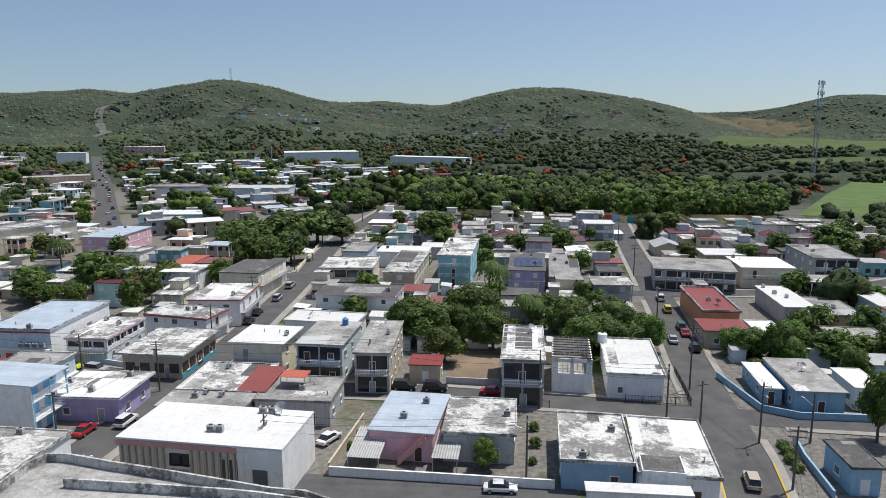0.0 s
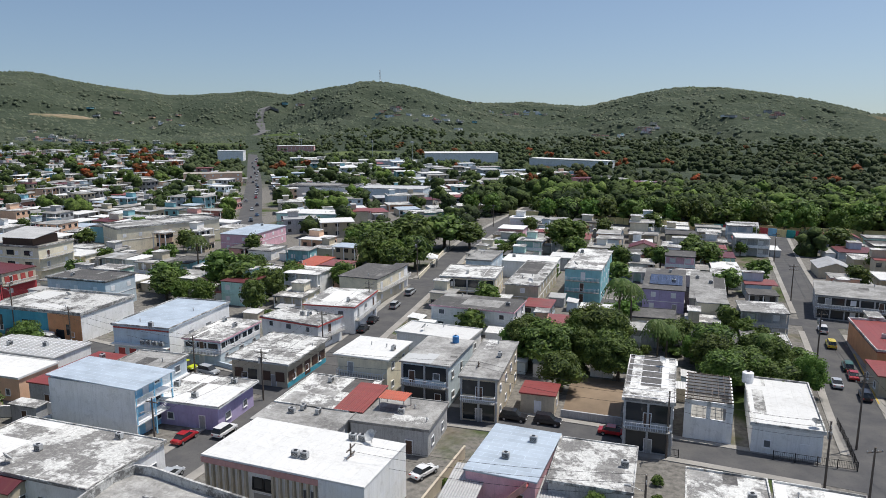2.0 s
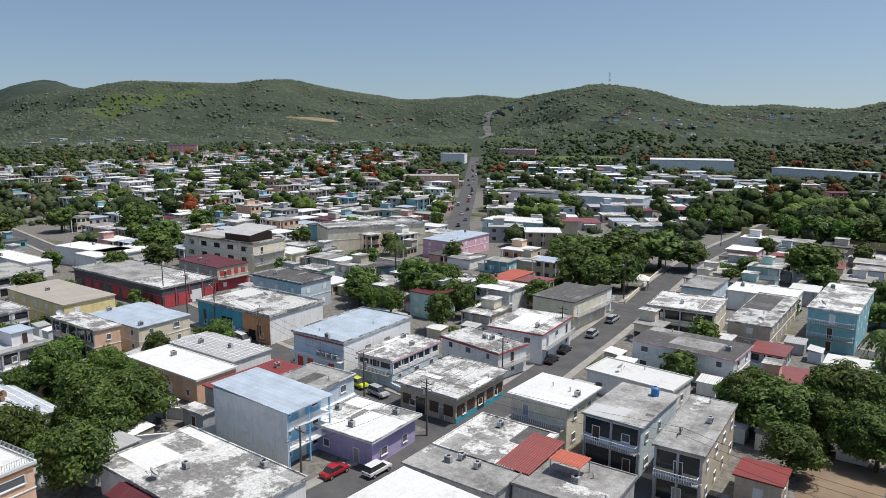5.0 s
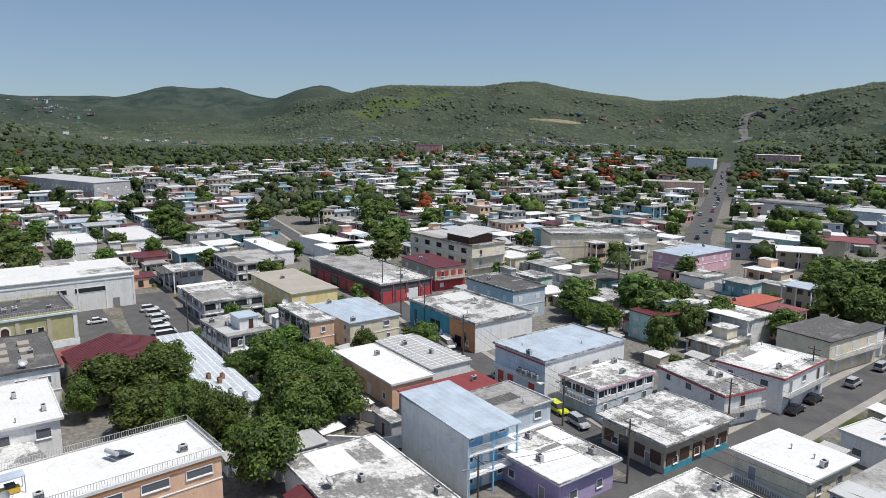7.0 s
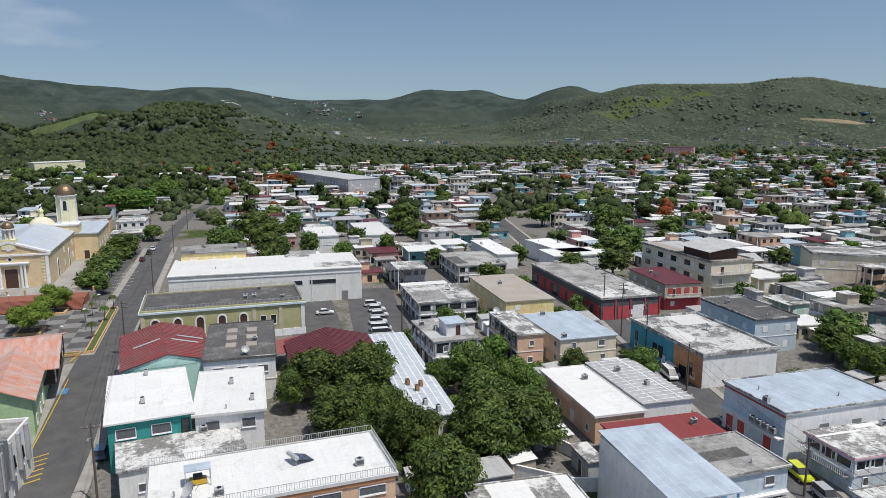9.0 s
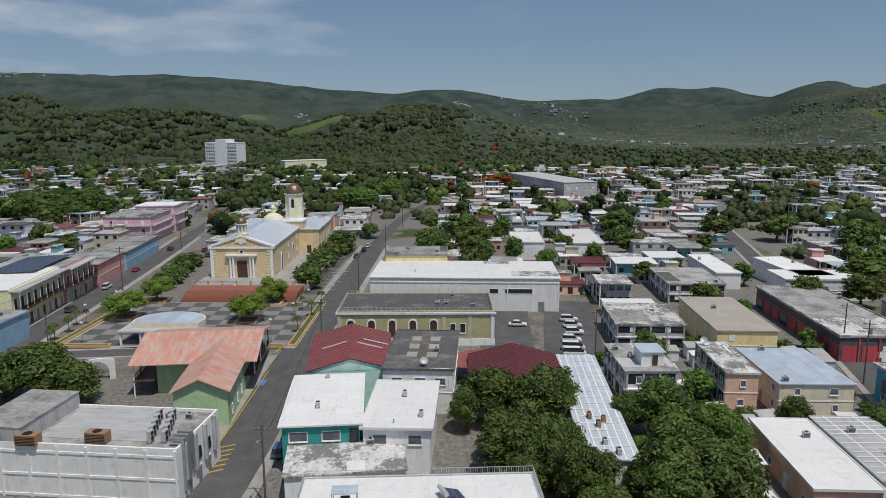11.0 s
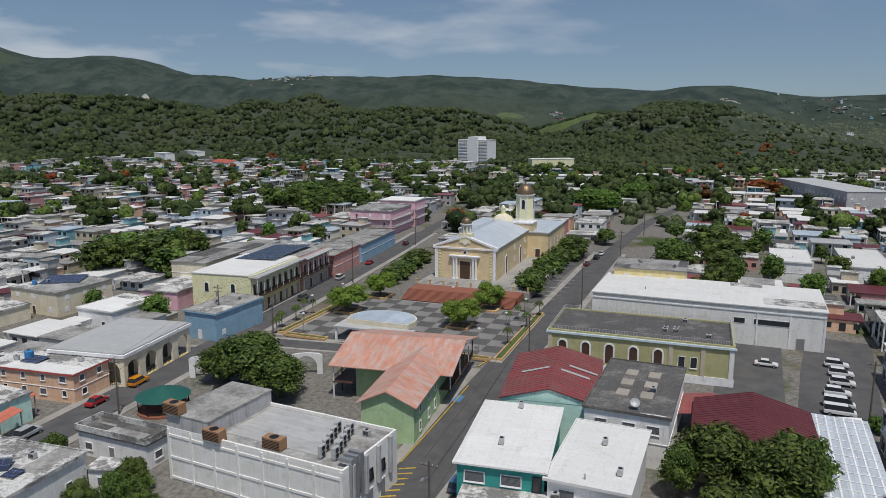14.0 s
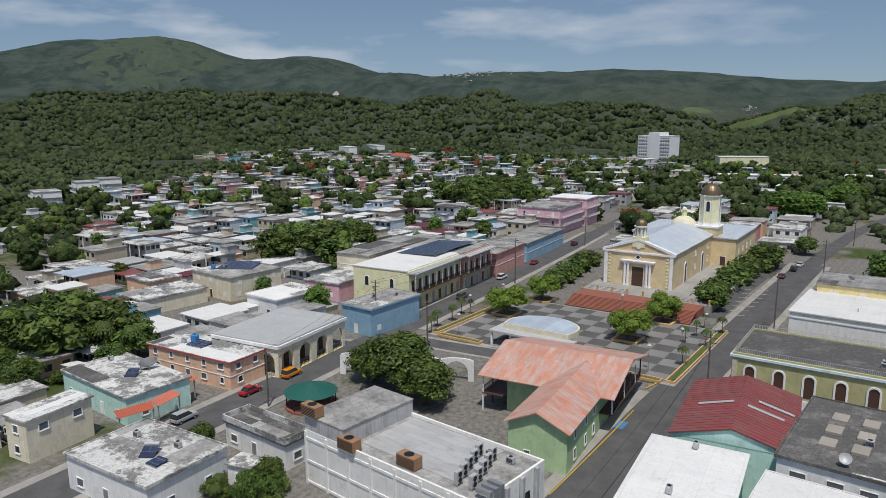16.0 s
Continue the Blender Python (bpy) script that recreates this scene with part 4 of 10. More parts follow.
def tree_kind(key, seed, lobes, count, size, material, spread=1.0, tall=1.0, flat=False):
    """A tree of unit height 10 m: trunk with limbs, and a crown of leaf clumps."""
    r = random.Random(seed)
    cs = []
    for i in range(lobes):
        # lobes all through an upright egg, the lower ones near the ground
        t = (i + 0.5) / lobes
        a = i * 2.4 + r.uniform(-0.4, 0.4)
        zz = 3.0 + 5.2 * t
        if flat:
            zz = 3.4 + 4.2 * r.random()
        q = 2.9 * spread * math.sqrt(max(0.05, 1 - ((zz - 4.9) / 3.9) ** 2)) * r.uniform(0.55, 1.0)
        cs.append(((q * math.cos(a), q * math.sin(a), (zz if tall > 0.7 else zz - 0.6) * tall), r.uniform(1.5, 2.15)))
    cs += [((r.uniform(-1.5, 1.5), r.uniform(-1.5, 1.5), z * tall), 2.0) for z in ((6.2, 6.8) if flat else (4.2, 5.6, 6.8))]
    v, f = leaves(cs, count, size, r)
    cv, cf = cores(cs, *((7, 4) if count > 3000 else (5, 3)), r)
    f += [tuple(len(v) + i for i in q) for q in cf]
    crown = mesh_from("crown", v + cv, f, material)
    bm = bmesh.new()
    tube(bm, (0, 0, -0.3), (0.1, 0.1, 3.2 * tall), 0.34, 0.24)
    for c, q in cs[:: max(1, lobes // 6)]:
        tube(bm, (0.1, 0.1, 3.0 * tall), Vector(c) * 0.92, 0.18, 0.05, 6)
    TREES[key] = (crown, mesh_of("trunk", bm, BARK))


for _i in range(4):
    tree_kind(("broad", _i), 11 + _i, 19, 4900, 0.29, LEAF)
for _i in range(2):
    tree_kind(("bright", _i), 31 + _i, 16, 5000, 0.27, LEAF_BRIGHT)
for _i in range(4):
    tree_kind(("mid", _i), 11 + _i, 19, 1300, 0.44, LEAF)
tree_kind(("midbright", 0), 31, 16, 1700, 0.42, LEAF_BRIGHT)
tree_kind(("lowbush", 0), 91, 10, 450, 0.64, LEAF, 1.1, 0.55)
for _i in range(3):
    tree_kind(("far", _i), 51 + _i, 13, 600, 0.64, LEAF)
tree_kind(("farbright", 0), 61, 13, 800, 0.56, LEAF_BRIGHT)
tree_kind(("flame", 0), 71, 12, 1000, 0.5, LEAF_RED, 1.3, 0.8)
tree_kind(("umbrella", 0), 81, 16, 4500, 0.31, LEAF_LIME, 1.45, 0.92, True)
tree_kind(("bush", 0), 91, 10, 1100, 0.43, LEAF, 1.1, 0.55)
WORDS = {"broad": "large broad-leaved tree with a dense dark green crown", "bright": "leafy tree with a fresh bright green crown", "far": "dark green tree among the houses", "farbright": "bright green tree among the houses", "flame": "flame tree covered in orange-red blossom", "umbrella": "small umbrella-shaped tree in a plaza planter", "bush": "low dense green bush"}


def tree(kind, x, y, h, spread=1.0, z=0.0, label=""):
    words = label or WORDS[kind]
    low = kind == "bush"
    # trees farther off carry fewer and larger leaf clumps
    if math.hypot(max(0, x, -40 - x), max(0, -y, y - 60)) > 102:
        kind = {"broad": "mid", "bright": "midbright", "bush": "lowbush"}.get(kind, kind)
    n = sum(1 for k in TREES if k[0] == kind)
    crown, trunk = TREES[(kind, rng.randrange(n))]
    root = thing("bush" if low else "tree", pose(x, y, z, 0, 0, rng.uniform(0, 360)), words, "bush" if low else "tree", "bushes" if low else "trees")
    s = h / 10
    root.scale = (s * spread, s * spread, s)
    part("trunk", trunk, None, root)
    part("crown", crown, None, root)
    return root


def palm_kind():
    r = random.Random(5)
    bm = bmesh.new()
    for i in range(6):
        tube(bm, (0.05 * i, 0, i * 1.4 - 0.2), (0.05 * (i + 1), 0, (i + 1) * 1.4 - 0.2), 0.20 - 0.012 * i, 0.19 - 0.012 * i)
    verts, faces = [], []
    for i in range(20):
        a = i * 2.4
        lift = r.uniform(0.0, 1.1)
        prev = None
        for k in range(9):
            t = k / 8
            q = 2.9 * t
            p = Vector((0.3 + q * math.cos(a), q * math.sin(a), 8.3 + lift * 2.0 * t - (1.7 + lift) * t * t * 1.7))
            if prev is not None:
                side = Vector((-math.sin(a), math.cos(a), 0))
                wdt = 0.62 * math.sin(math.pi * min(0.97, t * 0.9 + 0.08))
                for s in (-1, 1):
                    k0 = len(verts)
                    verts += [prev, p, p + side * s * wdt + Vector((0, 0, -0.28 * wdt - 0.15)), prev.lerp(p, 0.45) + side * s * wdt + Vector((0, 0, -0.28 * wdt - 0.15))]
                    faces += [(k0, k0 + 1, k0 + 2, k0 + 3)]
            prev = p
    return mesh_of("trunk", bm, BARK), mesh_from("fronds", verts, faces, FROND)


PALM = palm_kind()


def palm(x, y, h, spread=1.0, z=0.0, label="tall palm with a tuft of drooping fronds"):
    root = thing("palm", pose(x, y, z, 0, 0, rng.uniform(0, 360)), label, "palm", "palms")
    s = h / 9.0
    root.scale = (s * spread, s * spread, s)
    part("trunk", PALM[0], None, root)
    part("fronds", PALM[1], None, root)
    return root


# ---- the houses along the camera's way ----
house("one-storey grey house with a stained flat concrete roof", -36.7, 114.5, 13.0, 13.1, -6.0, 4.2, "mottled", "grey")
house("one-storey grey house with a weathered grey concrete roof", -37.3, 104.6, 14.3, 6.4, -6.0, 4.2, "grey", "grey")
house("one-storey grey house with a weathered grey concrete roof", -23.4, 109.1, 12.6, 10.7, -4.9, 4.2, "grey", "grey")
house("two-storey cream house with a white-coated flat roof", -33.8, 129.5, 10.8, 11.1, -8.2, 7.0, "white", "cream", balconies="s", over=0.6)
house("two-storey pale blue house with a weathered grey concrete roof", -21.6, 128.9, 9.1, 14.7, -7.5, 7.5, "grey", "paleblue", balconies="s")
house("two-storey tan house with a weathered grey concrete roof", -11.9, 126.6, 6.7, 19.9, -3.6, 7.5, "grey", "tan", balconies="s")
house("one-storey tan house with a red sheet metal roof", -3.2, 124.4, 6.2, 5.8, -5.7, 3.6, "redmetal", "tan")
house("two-storey grey house with a stained flat concrete roof", 14.2, 120.5, 7.5, 19.6, -6.6, 8.2, "mottled", "grey", balconies="s")
house("one-storey white house with a white-coated flat roof", 34.2, 123.5, 9.9, 20.1, -8.7, 4.5, "white", "white", windows="s", parapet=0.3)
house("one-storey pink house with a blue-grey sheet metal roof", -4.9, 99.3, 9.7, 14.5, -9.8, 4.5, "bluemetal", "pink")
house("one-storey grey house with a stained flat concrete roof", 5.5, 97.7, 10.5, 12.7, -6.2, 4.5, "mottled", "grey")
house("one-storey blue house with a stained flat concrete roof", 20.7, 91.2, 9.6, 15.2, -7.5, 4.2, "mottled", "blue", parapet=0.25)
house("one-storey white house with a stained flat concrete roof", 30.5, 88.5, 10.2, 17.2, -9.5, 4.2, "mottled", "white", parapet=0.25)
house("one-storey white house with a white-coated flat roof", 23.2, 77.3, 12.6, 2.3, -6.0, 4.2, "white", "white")
house("one-storey blue house with a white-coated flat roof", 56.0, 117.8, 3.5, 12.9, -7.0, 3.0, "white", "blue")
house("one-storey blue house with a weathered grey concrete roof", 61.9, 115.4, 8.2, 16.2, -6.0, 4.0, "grey", "blue")
house("one-storey white house with a white-coated flat roof", 70.1, 113.4, 4.9, 9.5, -6.0, 4.0, "white", "white")
house("one-storey blue house with a dark tarred flat roof", 54.0, 86.3, 4.2, 8.0, -3.6, 4.0, "dark", "blue")
house("one-storey orange house with a red sheet metal roof", 62.9, 162.2, 22.8, 8.4, 84.1, 5.0, "redmetal", "orange", parapet=0.4)
house("one-storey tan house with a red sheet metal roof", 59.4, 144.5, 9.8, 9.0, -6.0, 4.0, "redmetal", "tan")
house("one-storey white house with a white-coated flat roof", 68.3, 144.4, 5.9, 9.3, -6.0, 3.5, "white", "white")
house("one-storey peach house with a weathered grey concrete roof", 88.6, 159.0, 11.4, 16.2, -6.0, 4.0, "grey", "peach")
house("one-storey grey house with a white-coated flat roof", 83.0, 166.7, 20.9, 7.3, 84.0, 4.5, "white", "grey")
house("two-storey grey house with a weathered grey concrete roof", 71.2, 197.3, 22.2, 17.3, -14.3, 6.0, "grey", "grey", balconies="s")
house("two-storey cream house with a white-coated flat roof", 91.5, 199.7, 14.8, 15.9, -6.0, 6.0, "white", "cream", balconies="s")
house("two-storey grey house with a weathered grey concrete roof", 114.9, 210.9, 12.7, 23.3, -6.0, 7.0, "grey", "grey", balconies="s")
house("one-storey blue house with a white-coated flat roof", 102.7, 160.7, 13.6, 6.0, 84.0, 5.0, "white", "blue")
house("three-storey teal house with a stained flat concrete roof", 4.9, 209.9, 9.9, 29.3, -7.5, 9.0, "mottled", "teal", balconies="s")
house("two-storey lilac house with a dark tarred flat roof", 24.5, 202.1, 10.6, 25.7, -7.2, 6.0, "dark", "purple")
house("one-storey grey house with a weathered grey concrete roof", 35.2, 201.6, 8.8, 33.0, -8.3, 5.0, "grey", "grey")
house("two-storey cream house with a stained flat concrete roof", -26.5, 197.0, 15.2, 15.8, -1.3, 6.8, "mottled", "cream", parapet=0.2)
house("two-storey white house with a dark tarred flat roof", -20.4, 168.4, 19.9, 11.5, -8.9, 6.0, "dark", "white", trim=WALLS["pink"])
house("one-storey white house with a white-coated flat roof", -26.2, 151.3, 16.6, 8.6, -11.3, 4.0, "white", "white")
house("two-storey pale blue house with a weathered grey concrete roof", -25.8, 215.7, 8.0, 16.1, -6.0, 7.8, "grey", "paleblue")
house("two-storey tan house with a stained flat concrete roof", -10.5, 202.6, 9.2, 31.1, -6.3, 6.0, "mottled", "tan")
house("one-storey white house with a white-coated flat roof", -12.7, 226.7, 16.8, 11.4, -6.0, 5.0, "white", "white")
house("one-storey lilac house with a white-coated flat roof", -57.1, 111.0, 13.1, 11.9, -4.4, 4.3, "white", "purple", storeys=1, parapet=0.12, over=0.8)
house("one-storey tan house with a stained flat concrete roof", -53.4, 132.1, 13.3, 16.5, -6.7, 4.8, "mottled", "tan", storeys=1, parapet=0.12, over=0.9, pane="glass")
house("two-storey pale blue house with a blue-grey sheet metal roof", -81.8, 141.7, 13.7, 21.5, -4.5, 7.5, "bluemetal", "paleblue", storeys=1, windows="w", doors="s", parapet=0.25)
house("two-storey pale blue house with a stained flat concrete roof", -69.4, 139.6, 8.8, 15.0, -5.7, 5.3, "mottled", "paleblue", trim=WALLS["pink"], balconies="s")
house("two-storey turquoise house with a stained flat concrete roof", -114.8, 149.1, 25.5, 16.8, -5.2, 6.3, "mottled", "turq", storeys=1, windows="s", parapet=0.5)
house("two-storey pale blue house with a dark tarred flat roof", -123.5, 170.0, 19.1, 11.2, -6.0, 7.5, "dark", "paleblue", storeys=2, parapet=0.3)
house("two-storey white house with a stained flat concrete roof", -56.9, 151.0, 15.8, 8.9, -16.1, 5.5, "mottled", "white", trim=TRIM_RED, balconies="e")
house("two-storey white house with a stained flat concrete roof", -52.7, 165.2, 12.6, 16.3, -1.8, 6.5, "mottled", "white", balconies="e", trim=TRIM_RED)
house("two-storey cream house with a dark tarred flat roof", -53.3, 191.9, 11.7, 17.6, -9.5, 7.0, "dark", "cream", balconies="e")
house("two-storey white house with a dark tarred flat roof", -49.2, 197.9, 3.9, 15.0, -6.0, 6.5, "dark", "white", balconies="e")
house("one-storey tan house with a orange-red metal roof", -78.6, 212.7, 7.3, 15.3, -5.8, 4.5, "redorange", "tan")
house("two-storey mint green house with a white-coated flat roof", -114.8, 303.2, 29.5, 14.8, 0.2, 7.0, "white", "mint", balconies="s")
house("two-storey pink house with a blue-grey sheet metal roof", -119.5, 255.2, 13.3, 25.1, -6.0, 6.5, "bluemetal", "pink")
house("three-storey peach house with a white-coated flat roof", -82.9, 60.0, 26.7, 11.8, 89.3, 9.0, "white", "peach", windows="")
house("one-storey peach house with a white-coated flat roof", -100.9, 114.2, 21.5, 8.9, -6.0, 4.5, "white", "peach")
house("one-storey white house with a corrugated metal roof", -100.8, 123.5, 20.0, 9.3, -6.0, 5.0, "corrugated", "white", windows="")
house("one-storey grey house with a red sheet metal roof", -84.4, 116.3, 7.7, 16.5, -6.0, 4.2, "redmetal", "grey")
house("two-storey pale blue house with a weathered grey concrete roof", -71.5, 115.7, 10.2, 11.6, -3.8, 6.2, "grey", "paleblue", parapet=0.2)
house("two-storey cream house with a blue-grey sheet metal roof", -130.7, 128.1, 19.2, 13.0, -4.5, 6.0, "bluemetal", "cream")
house("two-storey yellow house with a tan flat roof", -164.1, 131.0, 28.7, 12.9, -6.0, 6.5, "tan", "yellow")
house("two-storey charcoal house with a weathered grey concrete roof", -169.0, 158.5, 44.7, 16.9, -6.0, 5.5, "grey", "black", storeys=1, windows="e", parapet=0.3)
house("two-storey grey house with a stained flat concrete roof", -167.9, 113.2, 18.3, 15.4, -6.0, 5.5, "mottled", "grey")
house("two-storey white house with a weathered grey concrete roof", -135.6, 101.8, 15.8, 9.6, -2.6, 6.5, "grey", "white")
house("two-storey peach house with a stained flat concrete roof", -133.0, 116.9, 17.5, 6.0, -6.0, 7.0, "mottled", "peach")
house("two-storey tan house with a maroon sheet metal roof", -159.4, 175.7, 20.5, 10.9, -9.2, 7.0, "maroon", "tan", balconies="e")
house("three-storey cream house with a tan flat roof", -170.7, 195.4, 33.4, 14.2, -3.3, 10.5, "tan", "cream", storeys=3, balconies="e", parapet=0.4)
house("two-storey white house with a white-coated flat roof", -202.8, 176.2, 24.0, 13.0, 84.0, 6.0, "white", "white")
house("two-storey white house with a white-coated flat roof", -215.3, 175.3, 28.1, 10.0, 0.8, 6.0, "white", "white")
house("one-storey white house with a white-coated flat roof", -226.0, 155.8, 29.4, 7.7, -6.0, 5.0, "white", "white")
house("two-storey grey house with a weathered grey concrete roof", -207.0, 139.3, 22.3, 15.9, -6.0, 5.5, "grey", "grey")
house("two-storey white house with a white-coated flat roof", -272.1, 104.3, 23.7, 11.7, -6.0, 6.5, "white", "white")
house("one-storey white house with a white-coated flat roof", -282.2, 127.5, 34.8, 13.2, -6.0, 5.0, "white", "white")
house("one-storey peach house with a corrugated metal roof", -112.3, 112.3, 6.8, 2.0, -6.0, 3.5, "corrugated", "peach")
house("one-storey grey house with a corrugated metal roof", -83.4, 86.2, 5.4, 8.0, -3.3, 4.0, "corrugated", "grey")
house("one-storey white house with a stained flat concrete roof", -65.6, 87.2, 25.2, 14.0, -7.2, 4.5, "mottled", "white", parapet=0.2)
house("two-storey deep green house with a white-coated flat roof", -117.0, 46.2, 20.5, 11.9, 2.1, 7.5, "white", "tealg", windows="", storeys=1, over=0.5)
house("two-storey white house with a white-coated flat roof", -115.3, 58.1, 18.7, 10.5, -5.9, 7.0, "white", "white", windows="", storeys=1, over=0.5)
house("two-storey white house with a dark tarred flat roof", -138.2, 61.9, 22.7, 12.6, -6.6, 8.0, "dark", "white", storeys=2, windows="s")
house("one-storey white house with a stained flat concrete roof", -103.2, 50.3, 9.4, 16.3, 4.1, 4.5, "mottled", "white")
house("three-storey cream house with a white-coated flat roof", -204.0, 75.4, 50.3, 22.8, 84.0, 9.0, "white", "offwhite", storeys=1, windows="")
house("three-storey yellow house with a weathered grey concrete roof", -222.4, 62.5, 18.5, 14.2, 85.9, 11.0, "grey", "yellow")
house("two-storey blue house with a weathered grey concrete roof", -168.5, -34.0, 9.5, 17.5, 84.0, 6.5, "grey", "blue", storeys=1, trim=WALLS["blue"])
house("two-storey peach house with a stained flat concrete roof", -125.7, -44.2, 22.6, 9.0, -89.0, 5.5, "mottled", "peach", trim=TRIM_RED)
house("one-storey mint green house with a stained flat concrete roof", -109.6, -45.6, 21.5, 11.9, 84.0, 5.0, "mottled", "mint")
house("two-storey cream house with a stained flat concrete roof", -93.1, -39.7, 5.4, 10.9, -86.3, 6.5, "mottled", "cream", balconies="e")
house("one-storey white house with a stained flat concrete roof", -93.2, -17.4, 17.1, 12.8, 89.7, 5.0, "mottled", "white")
house("one-storey white house with a dark tarred flat roof", -108.1, -10.7, 14.0, 4.9, 84.0, 4.0, "dark", "white", parapet=0.9)
house("one-storey white house with a stained flat concrete roof", -99.9, -6.3, 4.2, 3.5, -82.3, 3.5, "mottled", "white")
house("one-storey tan house with a maroon sheet metal roof", -68.0, 80.0, 8.4, 4.1, -6.0, 3.6, "maroon", "tan", gable="x")
house("one-storey grey house with a stained flat concrete roof", -83.7, 102.9, 5.8, 2.8, -6.0, 3.2, "mottled", "grey", windows="s")
house("one-storey cream house with a stained flat concrete roof", -153.8, -93.3, 18.7, 12.3, -6.0, 4.0, "mottled", "cream")
house("two-storey cream house with a weathered grey concrete roof", -174.4, -88.3, 17.7, 17.6, 84.0, 6.5, "grey", "cream", balconies="n")
house("one-storey white house with a white-coated flat roof", -166.3, -62.7, 11.8, 15.0, 84.0, 5.0, "white", "white")
house("one-storey peach house with a stained flat concrete roof", -160.7, -106.3, 10.2, 11.6, -6.0, 5.0, "mottled", "peach")


# ---- trees ----
tree("broad", -2.9, 143.9, 10.2, 1.50)
tree("broad", 5.9, 155.5, 11.0, 1.37)
tree("broad", 10.2, 139.7, 9.0, 1.16)
tree("broad", 0.1, 132.4, 8.0, 1.24)
tree("broad", -9.9, 150.4, 7.0, 1.06)
tree("broad", -11.2, 142.0, 6.0, 0.92)
tree("broad", 28.5, 152.5, 9.0, 1.26)
tree("broad", 32.5, 141.5, 8.0, 1.41)
tree("broad", 38.0, 137.6, 7.0, 1.47)
tree("broad", 42.5, 143.5, 6.0, 1.27)
tree("bright", -3.0, 264.0, 13.7, 1.50)
tree("broad", 41.1, 245.3, 9.9, 1.50)
tree("broad", -19.8, 259.9, 8.0, 1.40)
tree("broad", -109.4, 182.5, 10.0, 1.28)
tree("bright", -100.6, 176.9, 6.0, 1.45)
tree("broad", -96.1, 188.0, 13.0, 1.13)
tree("broad", -87.0, 182.9, 11.0, 1.45)
tree("broad", -82.7, 184.8, 9.0, 1.26)
tree("bright", -76.4, 193.1, 8.0, 1.26)
tree("broad", -69.7, 249.6, 12.9, 1.50)
tree("broad", -58.4, 258.3, 14.0, 1.59)
tree("broad", -48.1, 264.9, 14.0, 1.57)
tree("broad", -38.6, 265.7, 10.7, 1.50)
tree("broad", -84.2, 270.4, 8.0, 1.46)
tree("broad", -61.2, 239.2, 8.3, 1.50)
tree("bright", 5.6, 89.7, 5.0, 0.99)
tree("broad", 75.1, 129.9, 8.0, 1.45)
tree("broad", 61.6, 133.7, 7.0, 1.19)
tree("broad", 68.2, 132.4, 8.0, 1.24)
tree("broad", 84.1, 130.1, 6.0, 0.97)
tree("bush", 58.9, 136.3, 5.0, 1.40)
tree("broad", 139.2, 249.5, 10.1, 1.50)
tree("broad", 144.7, 232.3, 9.0, 1.43)
tree("broad", 114.7, 238.3, 9.0, 1.28)
tree("broad", 92.3, 284.1, 10.0, 1.47)
tree("broad", 31.1, 317.9, 9.0, 1.34)
tree("broad", 64.3, 97.5, 12.0, 0.60)
tree("broad", 156.3, 272.9, 8.0, 1.47)
tree("broad", -122.8, 73.0, 10.0, 1.30)
tree("broad", -118.3, 79.9, 11.0, 1.27)
tree("broad", -107.0, 73.3, 9.0, 1.44)
tree("broad", -100.5, 79.4, 8.0, 1.12)
tree("broad", -90.7, 81.7, 6.0, 1.15)
tree("broad", -119.6, 68.0, 8.0, 0.88)
tree("broad", -114.4, 98.2, 11.0, 0.96)
tree("broad", -102.7, 96.3, 10.0, 1.30)
tree("broad", -97.0, 99.2, 9.0, 1.13)
tree("broad", -90.6, 94.1, 6.0, 1.29)
tree("broad", -95.2, 89.9, 6.0, 1.33)
tree("broad", -261.4, 226.8, 14.0, 1.56)
tree("broad", -215.3, 203.9, 13.0, 1.50)
tree("broad", -205.0, 192.0, 11.0, 1.40)
tree("broad", -189.0, 180.0, 10.0, 1.30)
tree("broad", -191.5, 166.0, 9.0, 1.30)
tree("broad", -205.4, 191.1, 10.9, 1.50)
tree("broad", -241.3, 245.0, 10.7, 1.50)
tree("broad", -252.3, 266.2, 9.9, 1.50)
tree("broad", -291.9, 212.1, 11.9, 1.50)
tree("broad", -300.9, 147.5, 13.5, 1.50)
tree("broad", -268.0, 142.6, 9.6, 1.50)
tree("broad", -293.0, 82.1, 14.0, 1.54)
tree("broad", -266.5, 71.9, 8.7, 1.50)
tree("broad", -258.1, 83.8, 10.0, 1.50)
tree("bright", -405.5, 37.3, 14.0, 1.62)
tree("bright", -476.9, 54.9, 12.5, 1.50)
tree("broad", -312.6, 43.9, 7.2, 1.50)
tree("broad", -280.5, 35.0, 9.2, 1.50)
tree("broad", -221.4, 30.1, 7.2, 1.50)
tree("broad", -105.9, 176.0, 9.0, 1.23)
tree("bright", -100.1, 173.3, 7.0, 0.94)
tree("broad", -300.2, 189.9, 11.2, 1.50)
tree("flame", -530.5, 129.3, 14.0, 1.89)
tree("broad", -137.7, -7.4, 11.2, 1.50)
tree("broad", -134.3, -0.1, 8.7, 1.50)
tree("broad", -138.7, -14.2, 8.0, 1.42)
tree("umbrella", -191.4, -12.7, 8.8, 1.19)
tree("umbrella", -208.2, -10.3, 8.8, 0.97)
tree("umbrella", -186.6, 19.1, 8.8, 1.13)
tree("umbrella", -203.9, 22.3, 8.8, 0.94)
tree("bright", -404.0, 34.0, 14.0, 1.79)
tree("broad", -226.9, -98.5, 14.0, 1.54)
tree("broad", -242.6, -98.5, 11.1, 1.50)
tree("broad", -404.6, -136.3, 14.0, 2.00)
